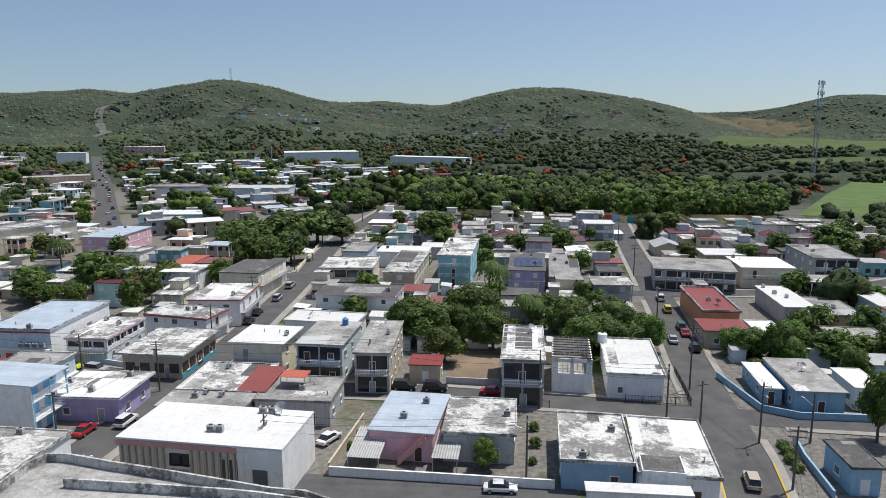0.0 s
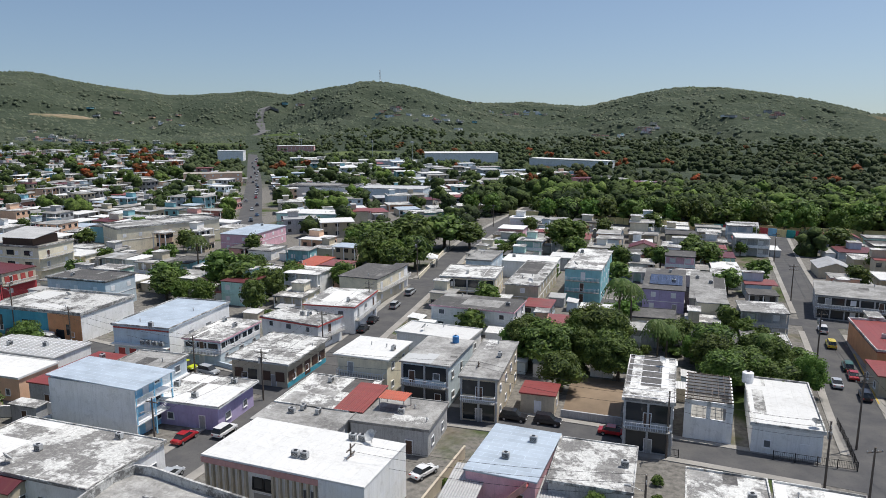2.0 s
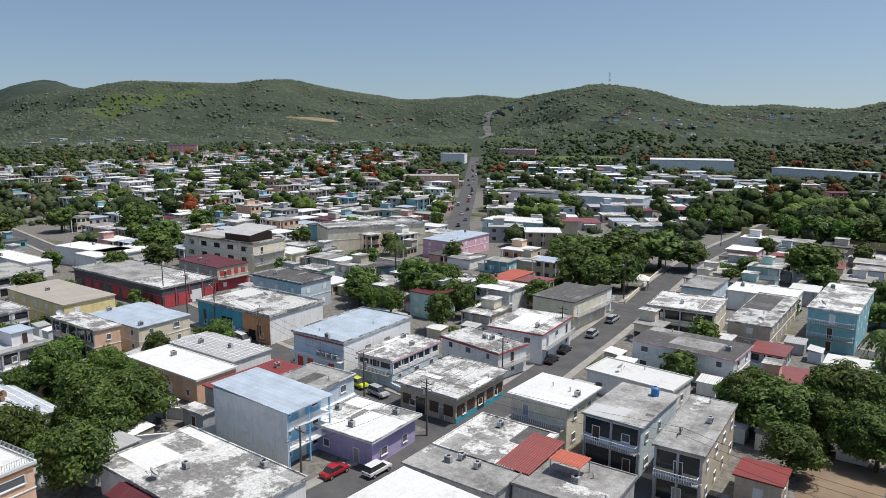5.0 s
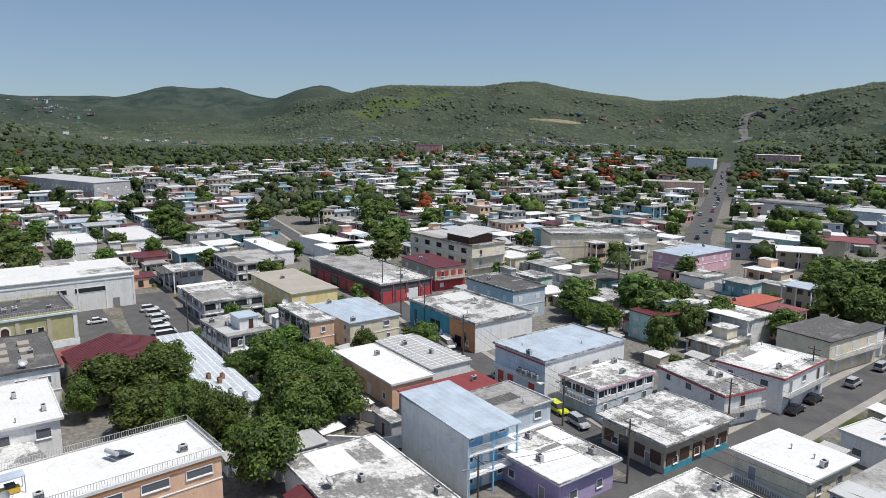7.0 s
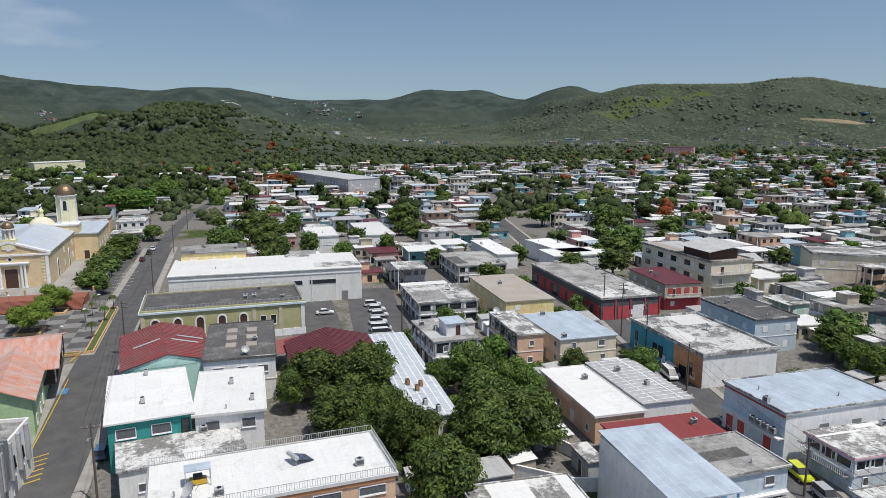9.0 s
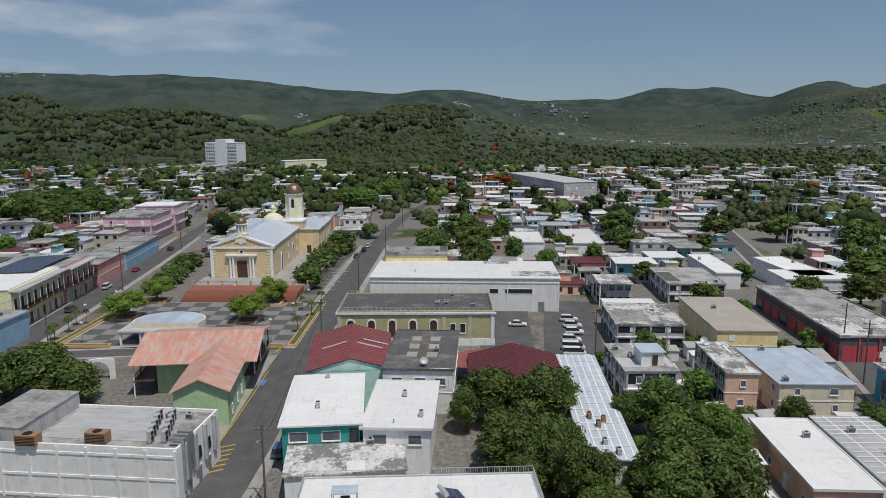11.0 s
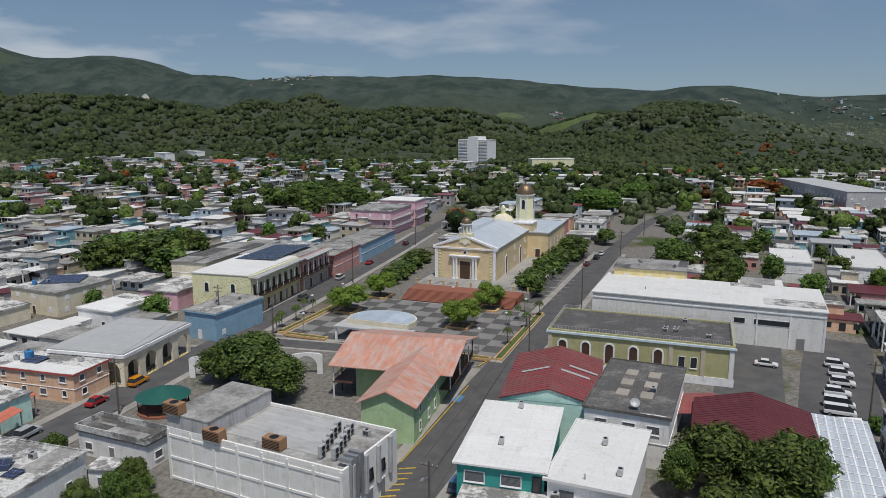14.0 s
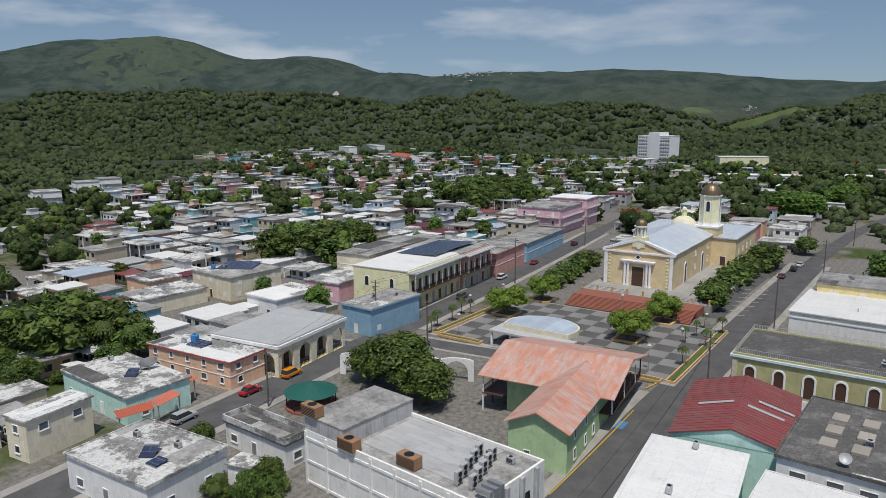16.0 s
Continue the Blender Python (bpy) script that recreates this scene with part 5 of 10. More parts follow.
tree("broad", -422.4, -120.2, 14.0, 2.00)
tree("broad", -268.9, 83.8, 12.7, 1.50)
tree("broad", -270.8, 69.1, 11.4, 1.50)
tree("broad", -113.2, -72.9, 13.5, 1.35)
tree("broad", -123.2, -70.7, 12.5, 1.35)
tree("broad", -110.5, -81.2, 12.5, 1.35)
tree("broad", -125.0, -64.0, 8.2, 1.50)
tree("broad", -217.4, -106.8, 14.0, 1.83)
tree("broad", -214.7, -90.6, 15.0, 1.50)
tree("broad", -204.3, -102.1, 14.0, 1.40)
tree("broad", -101.0, -63.5, 7.0, 1.20)
tree("broad", -125.8, -86.9, 12.0, 1.40)
tree("bush", -99.3, -10.5, 4.0, 1.37)
tree("bush", -100.3, -3.0, 4.0, 1.56)
tree("bush", -95.0, -13.2, 3.0, 1.02)
tree("broad", -208.8, -80.8, 12.0, 1.40)
tree("bright", -405.5, 29.2, 14.0, 2.00)
tree("bright", -456.4, 49.5, 14.0, 1.69)


for x, y, h in ((-362, -114, 14), (-370, -124, 15), (-378, -112, 13), (-386, -104, 15), (-372, -140, 14), (-392, -118, 13), (-364, -100, 12), (-398, -100, 12), (-384, -134, 14), (-352, -108, 11)):
    tree("broad", x, y, h, 1.25)
for x, y, h in ((13.4, 96.5, 2.8), (12.4, 91.3, 2.0), (13.9, 101.9, 2.6), (-13.6, 96.0, 2.2), (-13.2, 100.5, 1.8)):
    tree("bush", x, y, h, 0.8, label="leafy garden shrubs between two houses")
for x, y, h in ((49.7, 96.2, 2.0), (49.3, 94.0, 2.2), (48.9, 91.6, 2.3), (48.5, 89.2, 2.0)):
    tree("bush", x, y, h, 1.2, label="round clipped bush beside the garden wall")


# ---- church and plaza ----
BRICK_RED = plain("red_brick_paving", (0.30, 0.11, 0.07), 0.85, amount=0.35)
TILE_DARK = road_material("dark_grey_paving", (0.095, 0.093, 0.09), (0.13, 0.127, 0.122))
TILE_PALE = road_material("pale_grey_paving", (0.24, 0.235, 0.225), (0.18, 0.175, 0.17))
BRONZE = plain("weathered_bronze", (0.24, 0.17, 0.10), 0.4, 0.6)
CLOTH_GREEN = plain("dark_green_sheet", (0.015, 0.11, 0.085), 0.5)
PARASOL = plain("pale_canvas", (0.62, 0.60, 0.54), 0.9)


def ring_of(bm, n, r, z0, z1, r2=None, cx=0.0, cy=0.0, turn=0.0):
    m = Matrix.Translation((cx, cy, (z0 + z1) / 2)) @ Matrix.Rotation(turn, 4, "Z")
    bmesh.ops.create_cone(bm, cap_ends=True, segments=n, radius1=r, radius2=r if r2 is None else r2, depth=z1 - z0, matrix=m)
    return bm


def dome_of(bm, r, z, h, n=20, cx=0.0, cy=0.0):
    rows = []
    for i in range(7):
        a = i / 7 * math.pi / 2
        rows.append([bm.verts.new((cx + r * math.cos(a) * math.cos(2 * math.pi * j / n), cy + r * math.cos(a) * math.sin(2 * math.pi * j / n), z + h * math.sin(a))) for j in range(n)])
    top = bm.verts.new((cx, cy, z + h))
    for p, q in zip(rows, rows[1:]):
        for j in range(n):
            bm.faces.new((p[j], p[(j + 1) % n], q[(j + 1) % n], q[j]))
    for j in range(n):
        bm.faces.new((rows[-1][j], rows[-1][(j + 1) % n], top))
    bm.faces.new(rows[0][::-1])
    return bm


def arch_mesh(w, h, t, deep, fill):
    """An arched surround looking towards -y: its foot at z 0, w wide inside and h high to the crown. Returns surround and fill."""
    bm = bmesh.new()
    r = w / 2
    inner = [(-r, 0)] + [(-r * math.cos(math.pi * i / 12), h - r + r * math.sin(math.pi * i / 12)) for i in range(13)] + [(r, 0)]
    outer = [(-r - t, 0)] + [(-(r + t) * math.cos(math.pi * i / 12), h - r + (r + t) * math.sin(math.pi * i / 12)) for i in range(13)] + [(r + t, 0)]
    q = [[bm.verts.new((x, y, z)) for x, z in c] for c, y in ((inner, -deep), (outer, -deep), (inner, 0.05), (outer, 0.05))]
    for i in range(len(inner) - 1):
        bm.faces.new((q[0][i], q[0][i + 1], q[1][i + 1], q[1][i]))
        bm.faces.new((q[1][i], q[1][i + 1], q[3][i + 1], q[3][i]))
        bm.faces.new((q[0][i + 1], q[0][i], q[2][i], q[2][i + 1]))
    bmesh.ops.recalc_face_normals(bm, faces=bm.faces)
    p = bmesh.new()
    prism(p, inner, -0.05, 0.03)
    return mesh_of("surround", bm, WHITE), mesh_of("opening", p, fill)


def church(x, y, rot):
    root = thing("church", pose(x, y, 0, 0, 0, rot), "sand-yellow church with white trim, bell tower and silver roof", "church")
    z0, L, w, eave = 2.0, 43.0, 9.6, 11.4
    part("nave", boxes((-L, 0, -w, w, 0.5, eave)), WALLS["church"], root)
    bm = bmesh.new()
    prism(bm, [(-w - 0.4, eave), (w + 0.4, eave), (w + 0.4, eave + 0.2), (0, eave + 3.7), (-w - 0.4, eave + 0.2)], -L, -0.8)
    part("roof", bm, ROOFS["metal"], root, "silver sheet roof", at=pose(0, 0, 0, 0, 0, -90))
    bm = bmesh.new()
    prism(bm, [(-w, eave), (w, eave), (0, eave + 3.4)], 0, 0.9)
    part("pediment", bm, WALLS["church"], root, at=pose(0, 0, 0, 0, 0, 90))
    for s in (-1, 1):
        bm = bmesh.new()
        prism(bm, [(0, eave + 3.3), (0, eave + 3.9), (s * (w + 0.6), eave + 0.5), (s * (w + 0.6), eave - 0.1)], -0.3, 1.0)
        part("raking_cornice", bm, WHITE, root, at=pose(0, 0, 0, 0, 0, 90))
    part("cornice", boxes((-0.6, 0.35, -w - 0.5, w + 0.5, eave - 0.35, eave + 0.15)), WHITE, root)
    for s in (-1, 1):
        part("pilaster", boxes((-0.2, 0.22, s * (w - 0.45) - 0.45, s * (w - 0.45) + 0.45, z0, eave - 0.35)), WHITE, root)
        q = bmesh.new()
        for k in range(9):
            box(q, 0.0, 0.16, s * (w - 1.5) - 0.35, s * (w - 1.5) + 0.35, z0 + 0.5 + k * 0.95, z0 + 0.95 + k * 0.95)
        tagged(part("quoins", q, WALLS["paleyellow"], root), kind="stuff")
        for d in (2.6, 3.5):
            bm = bmesh.new()
            ring_of(bm, 14, 0.36, z0 + 0.3, z0 + 6.2, 0.31, 0.45, s * d)
            ring_of(bm, 14, 0.5, z0, z0 + 0.3, None, 0.45, s * d)
            ring_of(bm, 14, 0.45, z0 + 6.2, z0 + 6.5, None, 0.45, s * d)
            part("column", bm, WHITE, root)
    part("entablature", boxes((0, 0.9, -4.6, 4.6, z0 + 6.5, z0 + 6.9), (0, 1.05, -4.8, 4.8, z0 + 6.9, z0 + 7.2)), WHITE, root)
    add_door(root, pose(0.02, 0, z0, 0, 0, 90), 3.2, 5.4, "brown")
    rose = bmesh.new()
    prism(rose, [(-0.9, z0 + 8.1), (0, z0 + 7.2), (0.9, z0 + 8.1), (0, z0 + 9.0)], -0.12, 0.1)
    part("rose_window", rose, WHITE, root, at=pose(0, 0, 0, 0, 0, 90))
    glass = bmesh.new()
    prism(glass, [(-0.55, z0 + 8.1), (0, z0 + 7.55), (0.55, z0 + 8.1), (0, z0 + 8.65)], -0.16, 0.1)
    part("rose_glass", glass, GLASS_AND_SHADE, root, at=pose(0, 0, 0, 0, 0, 90))
    clock = bmesh.new()
    ring_of(clock, 20, 0.65, -0.1, 0.1)
    part("clock", clock, WHITE, root, at=pose(0.15, 0, eave + 1.7, 0, 90, 0))
    # side wall: tall arched door and small windows
    sur, fil = arch_mesh(1.9, 5.6, 0.35, 0.18, DOORWOOD)
    for xx in (-12, -30):
        a = part("side_arch", sur, None, root, at=pose(xx, w, z0, 0, 0, 180))
        part("side_door", fil, None, a)
    for xx in (-22, -36):
        for zz in (3.0, 7.0):
            add_window(root, pose(xx, w, z0 + zz - 1, 0, 0, 180), 0.9, 1.6, "glass")
    # belfry on the front gable
    bf = bmesh.new()
    box(bf, -3.0, 0.2, -1.7, 1.7, eave + 1.5, eave + 4.3)
    part("belfry_base", bf, WALLS["paleyellow"], root)
    for k in range(8):
        a = math.pi / 4 * (k + 0.5)
        part("belfry_column", tube(bmesh.new(), (-1.4 + 1.35 * math.cos(a), 1.35 * math.sin(a), eave + 4.3), (-1.4 + 1.35 * math.cos(a), 1.35 * math.sin(a), eave + 7.0), 0.28, sides=6), WHITE, root)
    bm = ring_of(bmesh.new(), 8, 1.1, eave + 4.3, eave + 7.0, None, -1.4, 0)
    part("belfry", bm, WALLS["paleyellow"], root)
    bm = bmesh.new()
    ring_of(bm, 16, 1.9, eave + 7.0, eave + 7.3, None, -1.4, 0)
    part("belfry_cornice", bm, WHITE, root)
    bm = dome_of(bmesh.new(), 1.6, eave + 7.3, 1.9, 16, -1.4, 0)
    box(bm, -1.47, -1.33, -0.07, 0.07, eave + 9.1, eave + 10.5)
    box(bm, -1.47, -1.33, -0.4, 0.4, eave + 9.75, eave + 9.9)
    part("belfry_dome", bm, BRONZE, root)
    # crossing dome
    bm = bmesh.new()
    box(bm, -L - 5.5, -L + 5.5, -5.5, 5.5, eave, eave + 1.6)
    part("dome_base", bm, WHITE, root)
    bm = dome_of(bmesh.new(), 4.1, eave + 1.6, 3.6, 24, -L, 0)
    part("dome", bm, WALLS["cream"], root, "smooth cream dome")
    bm = bmesh.new()
    ring_of(bm, 8, 0.8, eave + 5.0, eave + 7.0, 0.7, -L, 0)
    ring_of(bm, 8, 1.0, eave + 7.0, eave + 7.2, None, -L, 0)
    dome_of(bm, 0.75, eave + 7.2, 0.9, 8, -L, 0)
    part("lantern", bm, WALLS["paleyellow"], root)
    # transept and bell tower
    part("transept", boxes((-L - 27, -L + 2.5, -w - 6, w + 7.2, 0.5, 10.6)), WALLS["church"], root)
    part("transept_roof", boxes((-L - 27.4, -L + 2.9, -w - 6.4, -5.6, 10.6, 10.95), (-L - 27.4, -L + 2.9, 5.6, w + 7.6, 10.6, 10.95), (-L - 27.4, -L - 5.6, -5.6, 5.6, 10.6, 10.95)), ROOFS["metal"], root)
    add_door(root, pose(-L + 2.52, w + 3.6, z0 + 0.2, 0, 0, 90), 1.6, 2.8, "brown")
    for k in range(4):
        add_window(root, pose(-L - 2 - k * 6, w + 7.2, 5.5, 0, 0, 180), 1.0, 1.8, "glass")
        add_window(root, pose(-L - 2 - k * 6, w + 7.2, 2.6, 0, 0, 180), 1.0, 1.8, "glass")
    tx, ty = -L - 1.2, w - 2.0
    bm = bmesh.new()
    box(bm, tx - 3.5, tx + 3.5, ty - 3.5, ty + 3.5, 9.5, 13.6)
    part("tower_base", bm, WALLS["church"], root)
    bm = bmesh.new()
    box(bm, tx - 3.75, tx + 3.75, ty - 3.75, ty + 3.75, 13.6, 14.1)
    ring_of(bm, 8, 3.5, 14.1, 14.9, 3.2, tx, ty, math.pi / 8)
    part("tower_plinth", bm, WHITE, root)
    bm = bmesh.new()
    ring_of(bm, 8, 3.15, 14.9, 23.2, 3.0, tx, ty, math.pi / 8)
    part("tower", bm, WALLS["paleyellow"], root)
    bm = bmesh.new()
    for k in range(8):
        a = math.pi / 4 * k + math.pi / 8
        tube(bm, (tx + 3.12 * math.cos(a), ty + 3.12 * math.sin(a), 14.9), (tx + 3.0 * math.cos(a), ty + 3.0 * math.sin(a), 23.2), 0.2, sides=6)
    tagged(part("quoin", bm, WHITE, root), kind="stuff")
    bm = bmesh.new()
    ring_of(bm, 8, 3.5, 23.2, 23.6, 3.6, tx, ty, math.pi / 8)
    part("tower_cornice", bm, WHITE, root)
    sur, fil = arch_mesh(1.1, 3.2, 0.22, 0.12, GLASS_AND_SHADE)
    for k in range(0, 8, 2):
        a = math.pi / 4 * k
        ob = part("belfry_window", sur, None, root, at=pose(tx + 2.84 * math.cos(a), ty + 2.84 * math.sin(a), 18.6, 0, 0, math.degrees(a) + 90))
        part("opening", fil, None, ob)
    bm = dome_of(bmesh.new(), 3.1, 23.6, 3.6, 24, tx, ty)
    ring_of(bm, 10, 0.35, 27.1, 27.9, 0.2, tx, ty)
    box(bm, tx - 0.08, tx + 0.08, ty - 0.08, ty + 0.08, 27.8, 29.6)
    box(bm, tx - 0.08, tx + 0.08, ty - 0.5, ty + 0.5, 28.7, 28.9)
    part("tower_dome", bm, BRONZE, root, "weathered bronze dome")
    TAKEN.append((x - 36, y + 2, 45, 80, 36, radians(rot)))


church(-229, 8.7, -3)


def plaza():
    base = pose(-166, 6.8, 0, 0, 0, -4)
    floor = new("plaza", mesh_of("plaza", boxes((-39.5, 0, -27.6, 27.6, -0.2, 0.14)), CONCRETE))
    floor.matrix_basis = base
    tagged(floor, "plaza paved with a chequerboard of grey tiles", "plaza", kind="structure")
    n, m, s = 9, 12, 4.2
    kinds = [mesh_of("tile", boxes((0.03, s - 0.03, 0.03, s - 0.03, 0.0, 0.07)), q) for q in (TILE_DARK, TILE_PALE)]
    for i in range(n):
        for j in range(m):
            part("tile", kinds[(i + j) % 2], None, floor, at=pose(-39 + i * s, -25 + j * s, 0.12))
    TAKEN.append((-186, 8, 30, 42, 58, radians(-4)))
    # the walls of the planting strips round the plaza
    for k, (x0, x1, y0, y1) in enumerate(((-39, -1, 25.6, 27.4), (-39, -1, -27.4, -25.6), (-1.6, 0.2, 4, 25), (-1.6, 0.2, -25, -14))):
        root = thing("planter", base @ pose(0, 0, 0.14), "long low planter with ochre-painted kerb and grass", "planter", "plaza planters")
        part("kerb", boxes((x0, x1, y0, y0 + 0.25, 0, 0.5), (x0, x1, y1 - 0.25, y1, 0, 0.5), (x0, x0 + 0.25, y0 + 0.25, y1 - 0.25, 0, 0.5), (x1 - 0.25, x1, y0 + 0.25, y1 - 0.25, 0, 0.5)), TRIM_YELLOW, root)
        part("grass", boxes((x0 + 0.25, x1 - 0.25, y0 + 0.25, y1 - 0.25, 0, 0.3)), GRASS, root)
    # steps up to the church
    steps = new("church_steps", mesh_of("church_steps", boxes((-52.5, -46.5, -13.5, 18.5, 0, 1.95)), BRICK_RED))
    steps.matrix_basis = base
    tagged(steps, "broad flight of red brick steps before the church", "steps", kind="structure")
    tread = mesh_of("step", boxes((0, 0.62, -13.5, 18.5, 0, 0.17), bevel=0.02), BRICK_RED)
    for k in range(11):
        part("step", tread, None, steps, at=pose(-46.5 + 0.55 * (10 - k), 0, 0.12 + 0.17 * k - 0.001))
    terrace = new("church_terrace", mesh_of("church_terrace", boxes((-150, -52.5, -14.5, 20, 0, 2.0)), CONCRETE))
    terrace.matrix_basis = base
    tagged(terrace, "raised concrete terrace round the church", "terrace", kind="structure")
    rail = thing("terrace_railing", base @ pose(0, 0, 2.0), "ochre posts with iron rails along the terrace", "railing")
    post = mesh_of("post", boxes((-0.2, 0.2, -0.2, 0.2, 0, 1.2), (-0.27, 0.27, -0.27, 0.27, 1.2, 1.35)), TRIM_YELLOW)
    ys = [-14 + 4.2 * k for k in range(9)]
    for yy in ys:
        part("post", post, None, rail, at=pose(-52.9, yy, 0))
    for a, b in zip(ys, ys[1:]):
        if abs((a + b) / 2 - 2.5) > 3:
            bm = bmesh.new()
            for zz in (0.3, 0.65, 1.0):
                tube(bm, (-52.9, a + 0.2, zz), (-52.9, b - 0.2, zz), 0.03, sides=5)
            part("rail", bm, IRON, rail)


GRASS, _nt, _b = shader("mown_grass", 0.95)
_nt.links.new(blend(_nt, ramp(_nt, noise_at(_nt, 2.2, 6), 0.35, 0.7), (0.05, 0.085, 0.02), (0.11, 0.14, 0.04)), _b.inputs["Base Color"])
plaza()


def tree_bed(x, y, a, b, rot=-4):
    root = thing("planter", pose(x, y, 0.15, 0, 0, rot), "square planter with a wide ochre seat wall and earth", "planter", "plaza planters")
    t = 0.6
    part("seat_wall", boxes((-a, a, -b, -b + t, 0, 0.5), (-a, a, b - t, b, 0, 0.5), (-a, -a + t, -b + t, b - t, 0, 0.5), (a - t, a, -b + t, b - t, 0, 0.5), bevel=0.03), TRIM_YELLOW, root)
    part("earth", boxes((-a + t, a - t, -b + t, b - t, 0, 0.35)), BARK, root)


for bx, by in [(-191.4, -12.7), (-208.2, -10.3), (-186.6, 19.1), (-203.9, 22.3)]:
    tree_bed(bx, by, 2.8, 2.8)


def bandstand(x, y, rot):
    root = thing("pavilion", pose(x, y, 0.15, 0, 0, rot), "low cream pavilion with a curved pale blue roof on the plaza", "pavilion")
    pts = [(-7, -4)] + [(7.5 * math.cos(math.pi * (1 - i / 14)), -1 + 6.2 * math.sin(math.pi * (1 - i / 14))) for i in range(15)] + [(7, -4)]

    def slab(scale, z0, z1, mat, name):
        bm = bmesh.new()
        prism(bm, [(px * scale, py * scale) for px, py in pts], z0, z1)
        part(name, bm, mat, root, at=Matrix(((1, 0, 0, 0), (0, 0, 1, 0), (0, 1, 0, 0), (0, 0, 0, 1))))
    slab(0.9, 0, 3.3, WALLS["offwhite"], "wall")
    slab(1.08, 3.3, 4.5, WALLS["cream"], "fascia")
    slab(1.03, 4.5, 4.56, ROOFS["bluemetal"], "roof")
    part("canopy", boxes((-9.5, 9.5, -7.2, -4, 3.0, 3.4), (-9.5, -7.6, -4, 3, 3.0, 3.4)), ROOFS["paleroof"], root)
    for xx in (-9, -4.5, 0, 4.5, 9):
        part("post", boxes((xx - 0.2, xx + 0.2, -6.9, -6.5, 0, 3.0)), WHITE, root)


bandstand(-174.5, 4.5, 86)
TAKEN.append((-174, 4, 10, 18, 20, 0))


def coral_house():
    root = thing("house", pose(-123.2, 25.2, 0, 0, 0, 3), "two-storey green house with faded coral metal roof and verandas", "house")
    top = 6.3
    part("wing", boxes((-22, -0.5, -4.3, 4.3, -0.3, top)), WALLS["green"], root)
    bm = bmesh.new()
    prism(bm, [(-4.9, top - 0.15), (0, top + 2.1), (4.9, top - 0.15), (4.9, top), (0, top + 2.28), (-4.9, top)], -0.2, 26)
    part("roof", bm, ROOFS["coral"], root, "faded coral sheet roof", at=pose(0, 0, 0, 0, 0, 90))
    g = bmesh.new()
    prism(g, [(-4.3, top - 0.02), (4.3, top - 0.02), (0, top + 1.95)], 0.5, 22)
    part("gable", g, WALLS["green"], root, at=pose(0, 0, 0, 0, 0, 90))
    part("main_block", boxes((-35, -17, -11.5, 4.2, -0.3, top)), WALLS["green"], root)
    bm = bmesh.new()
    prism(bm, [(-11.5, top - 0.15), (0, top + 2.6), (11.5, top - 0.15), (11.5, top), (0, top + 2.78), (-11.5, top)], -15.8, 7.0)
    part("main_roof", bm, ROOFS["coral"], root, "faded coral sheet roof", at=pose(-26, 0, 0))
    g = bmesh.new()
    prism(g, [(-9.0, top - 0.02), (9.0, top - 0.02), (0, top + 2.1)], -11.5, 4.2)
    part("main_gable", g, WALLS["green"], root, at=pose(-26, 0, 0))
    # verandas with posts and rails on the upper floor
    for name, y0, y1, x0, x1 in (("veranda", -15.2, -11.5, -35, -15), ("balcony", 4.2, 6.4, -35, -16)):
        ob = part(name, boxes((x0, x1, y0, y1, 3.0, 3.2)), DOORWOOD, root)
        out = y0 + 0.15 if y0 < 0 else y1 - 0.15
        n = 6
        for k in range(n):
            xx = x0 + 0.2 + (x1 - x0 - 0.4) * k / (n - 1)
            part("post", boxes((xx - 0.1, xx + 0.1, out - 0.1, out + 0.1, 0 if y0 < 0 else 3.2, top)), WHITE if k % 2 else DOORWOOD, root)
        bm = bmesh.new()
        box(bm, x0, x1, out - 0.04, out + 0.04, 4.1, 4.2)
        for k in range(int((x1 - x0) / 0.4)):
            box(bm, x0 + k * 0.4, x0 + k * 0.4 + 0.06, out - 0.03, out + 0.03, 3.2, 4.1)
        part("railing", bm, IRON, ob)
    for zz in (1.0, 4.1):
        for xx in (-4, -9, -13):
            add_window(root, pose(xx, 4.3, zz, 0, 0, 180), 1.0, 1.6, "louvre")
        for xx in (-19, -23, -27, -31):
            add_door(root, pose(xx, 4.2, zz - 0.85, 0, 0, 180), 1.1, 2.3, "white")
            add_door(root, pose(xx, -11.5, zz - 0.85), 1.1, 2.3, "brown")
    add_window(root, pose(-0.5, -1.5, 1.2, 0, 0, 90), 1.0, 1.3)
    TAKEN.append((-140, 22, 20, 38, 24, radians(3)))


coral_house()


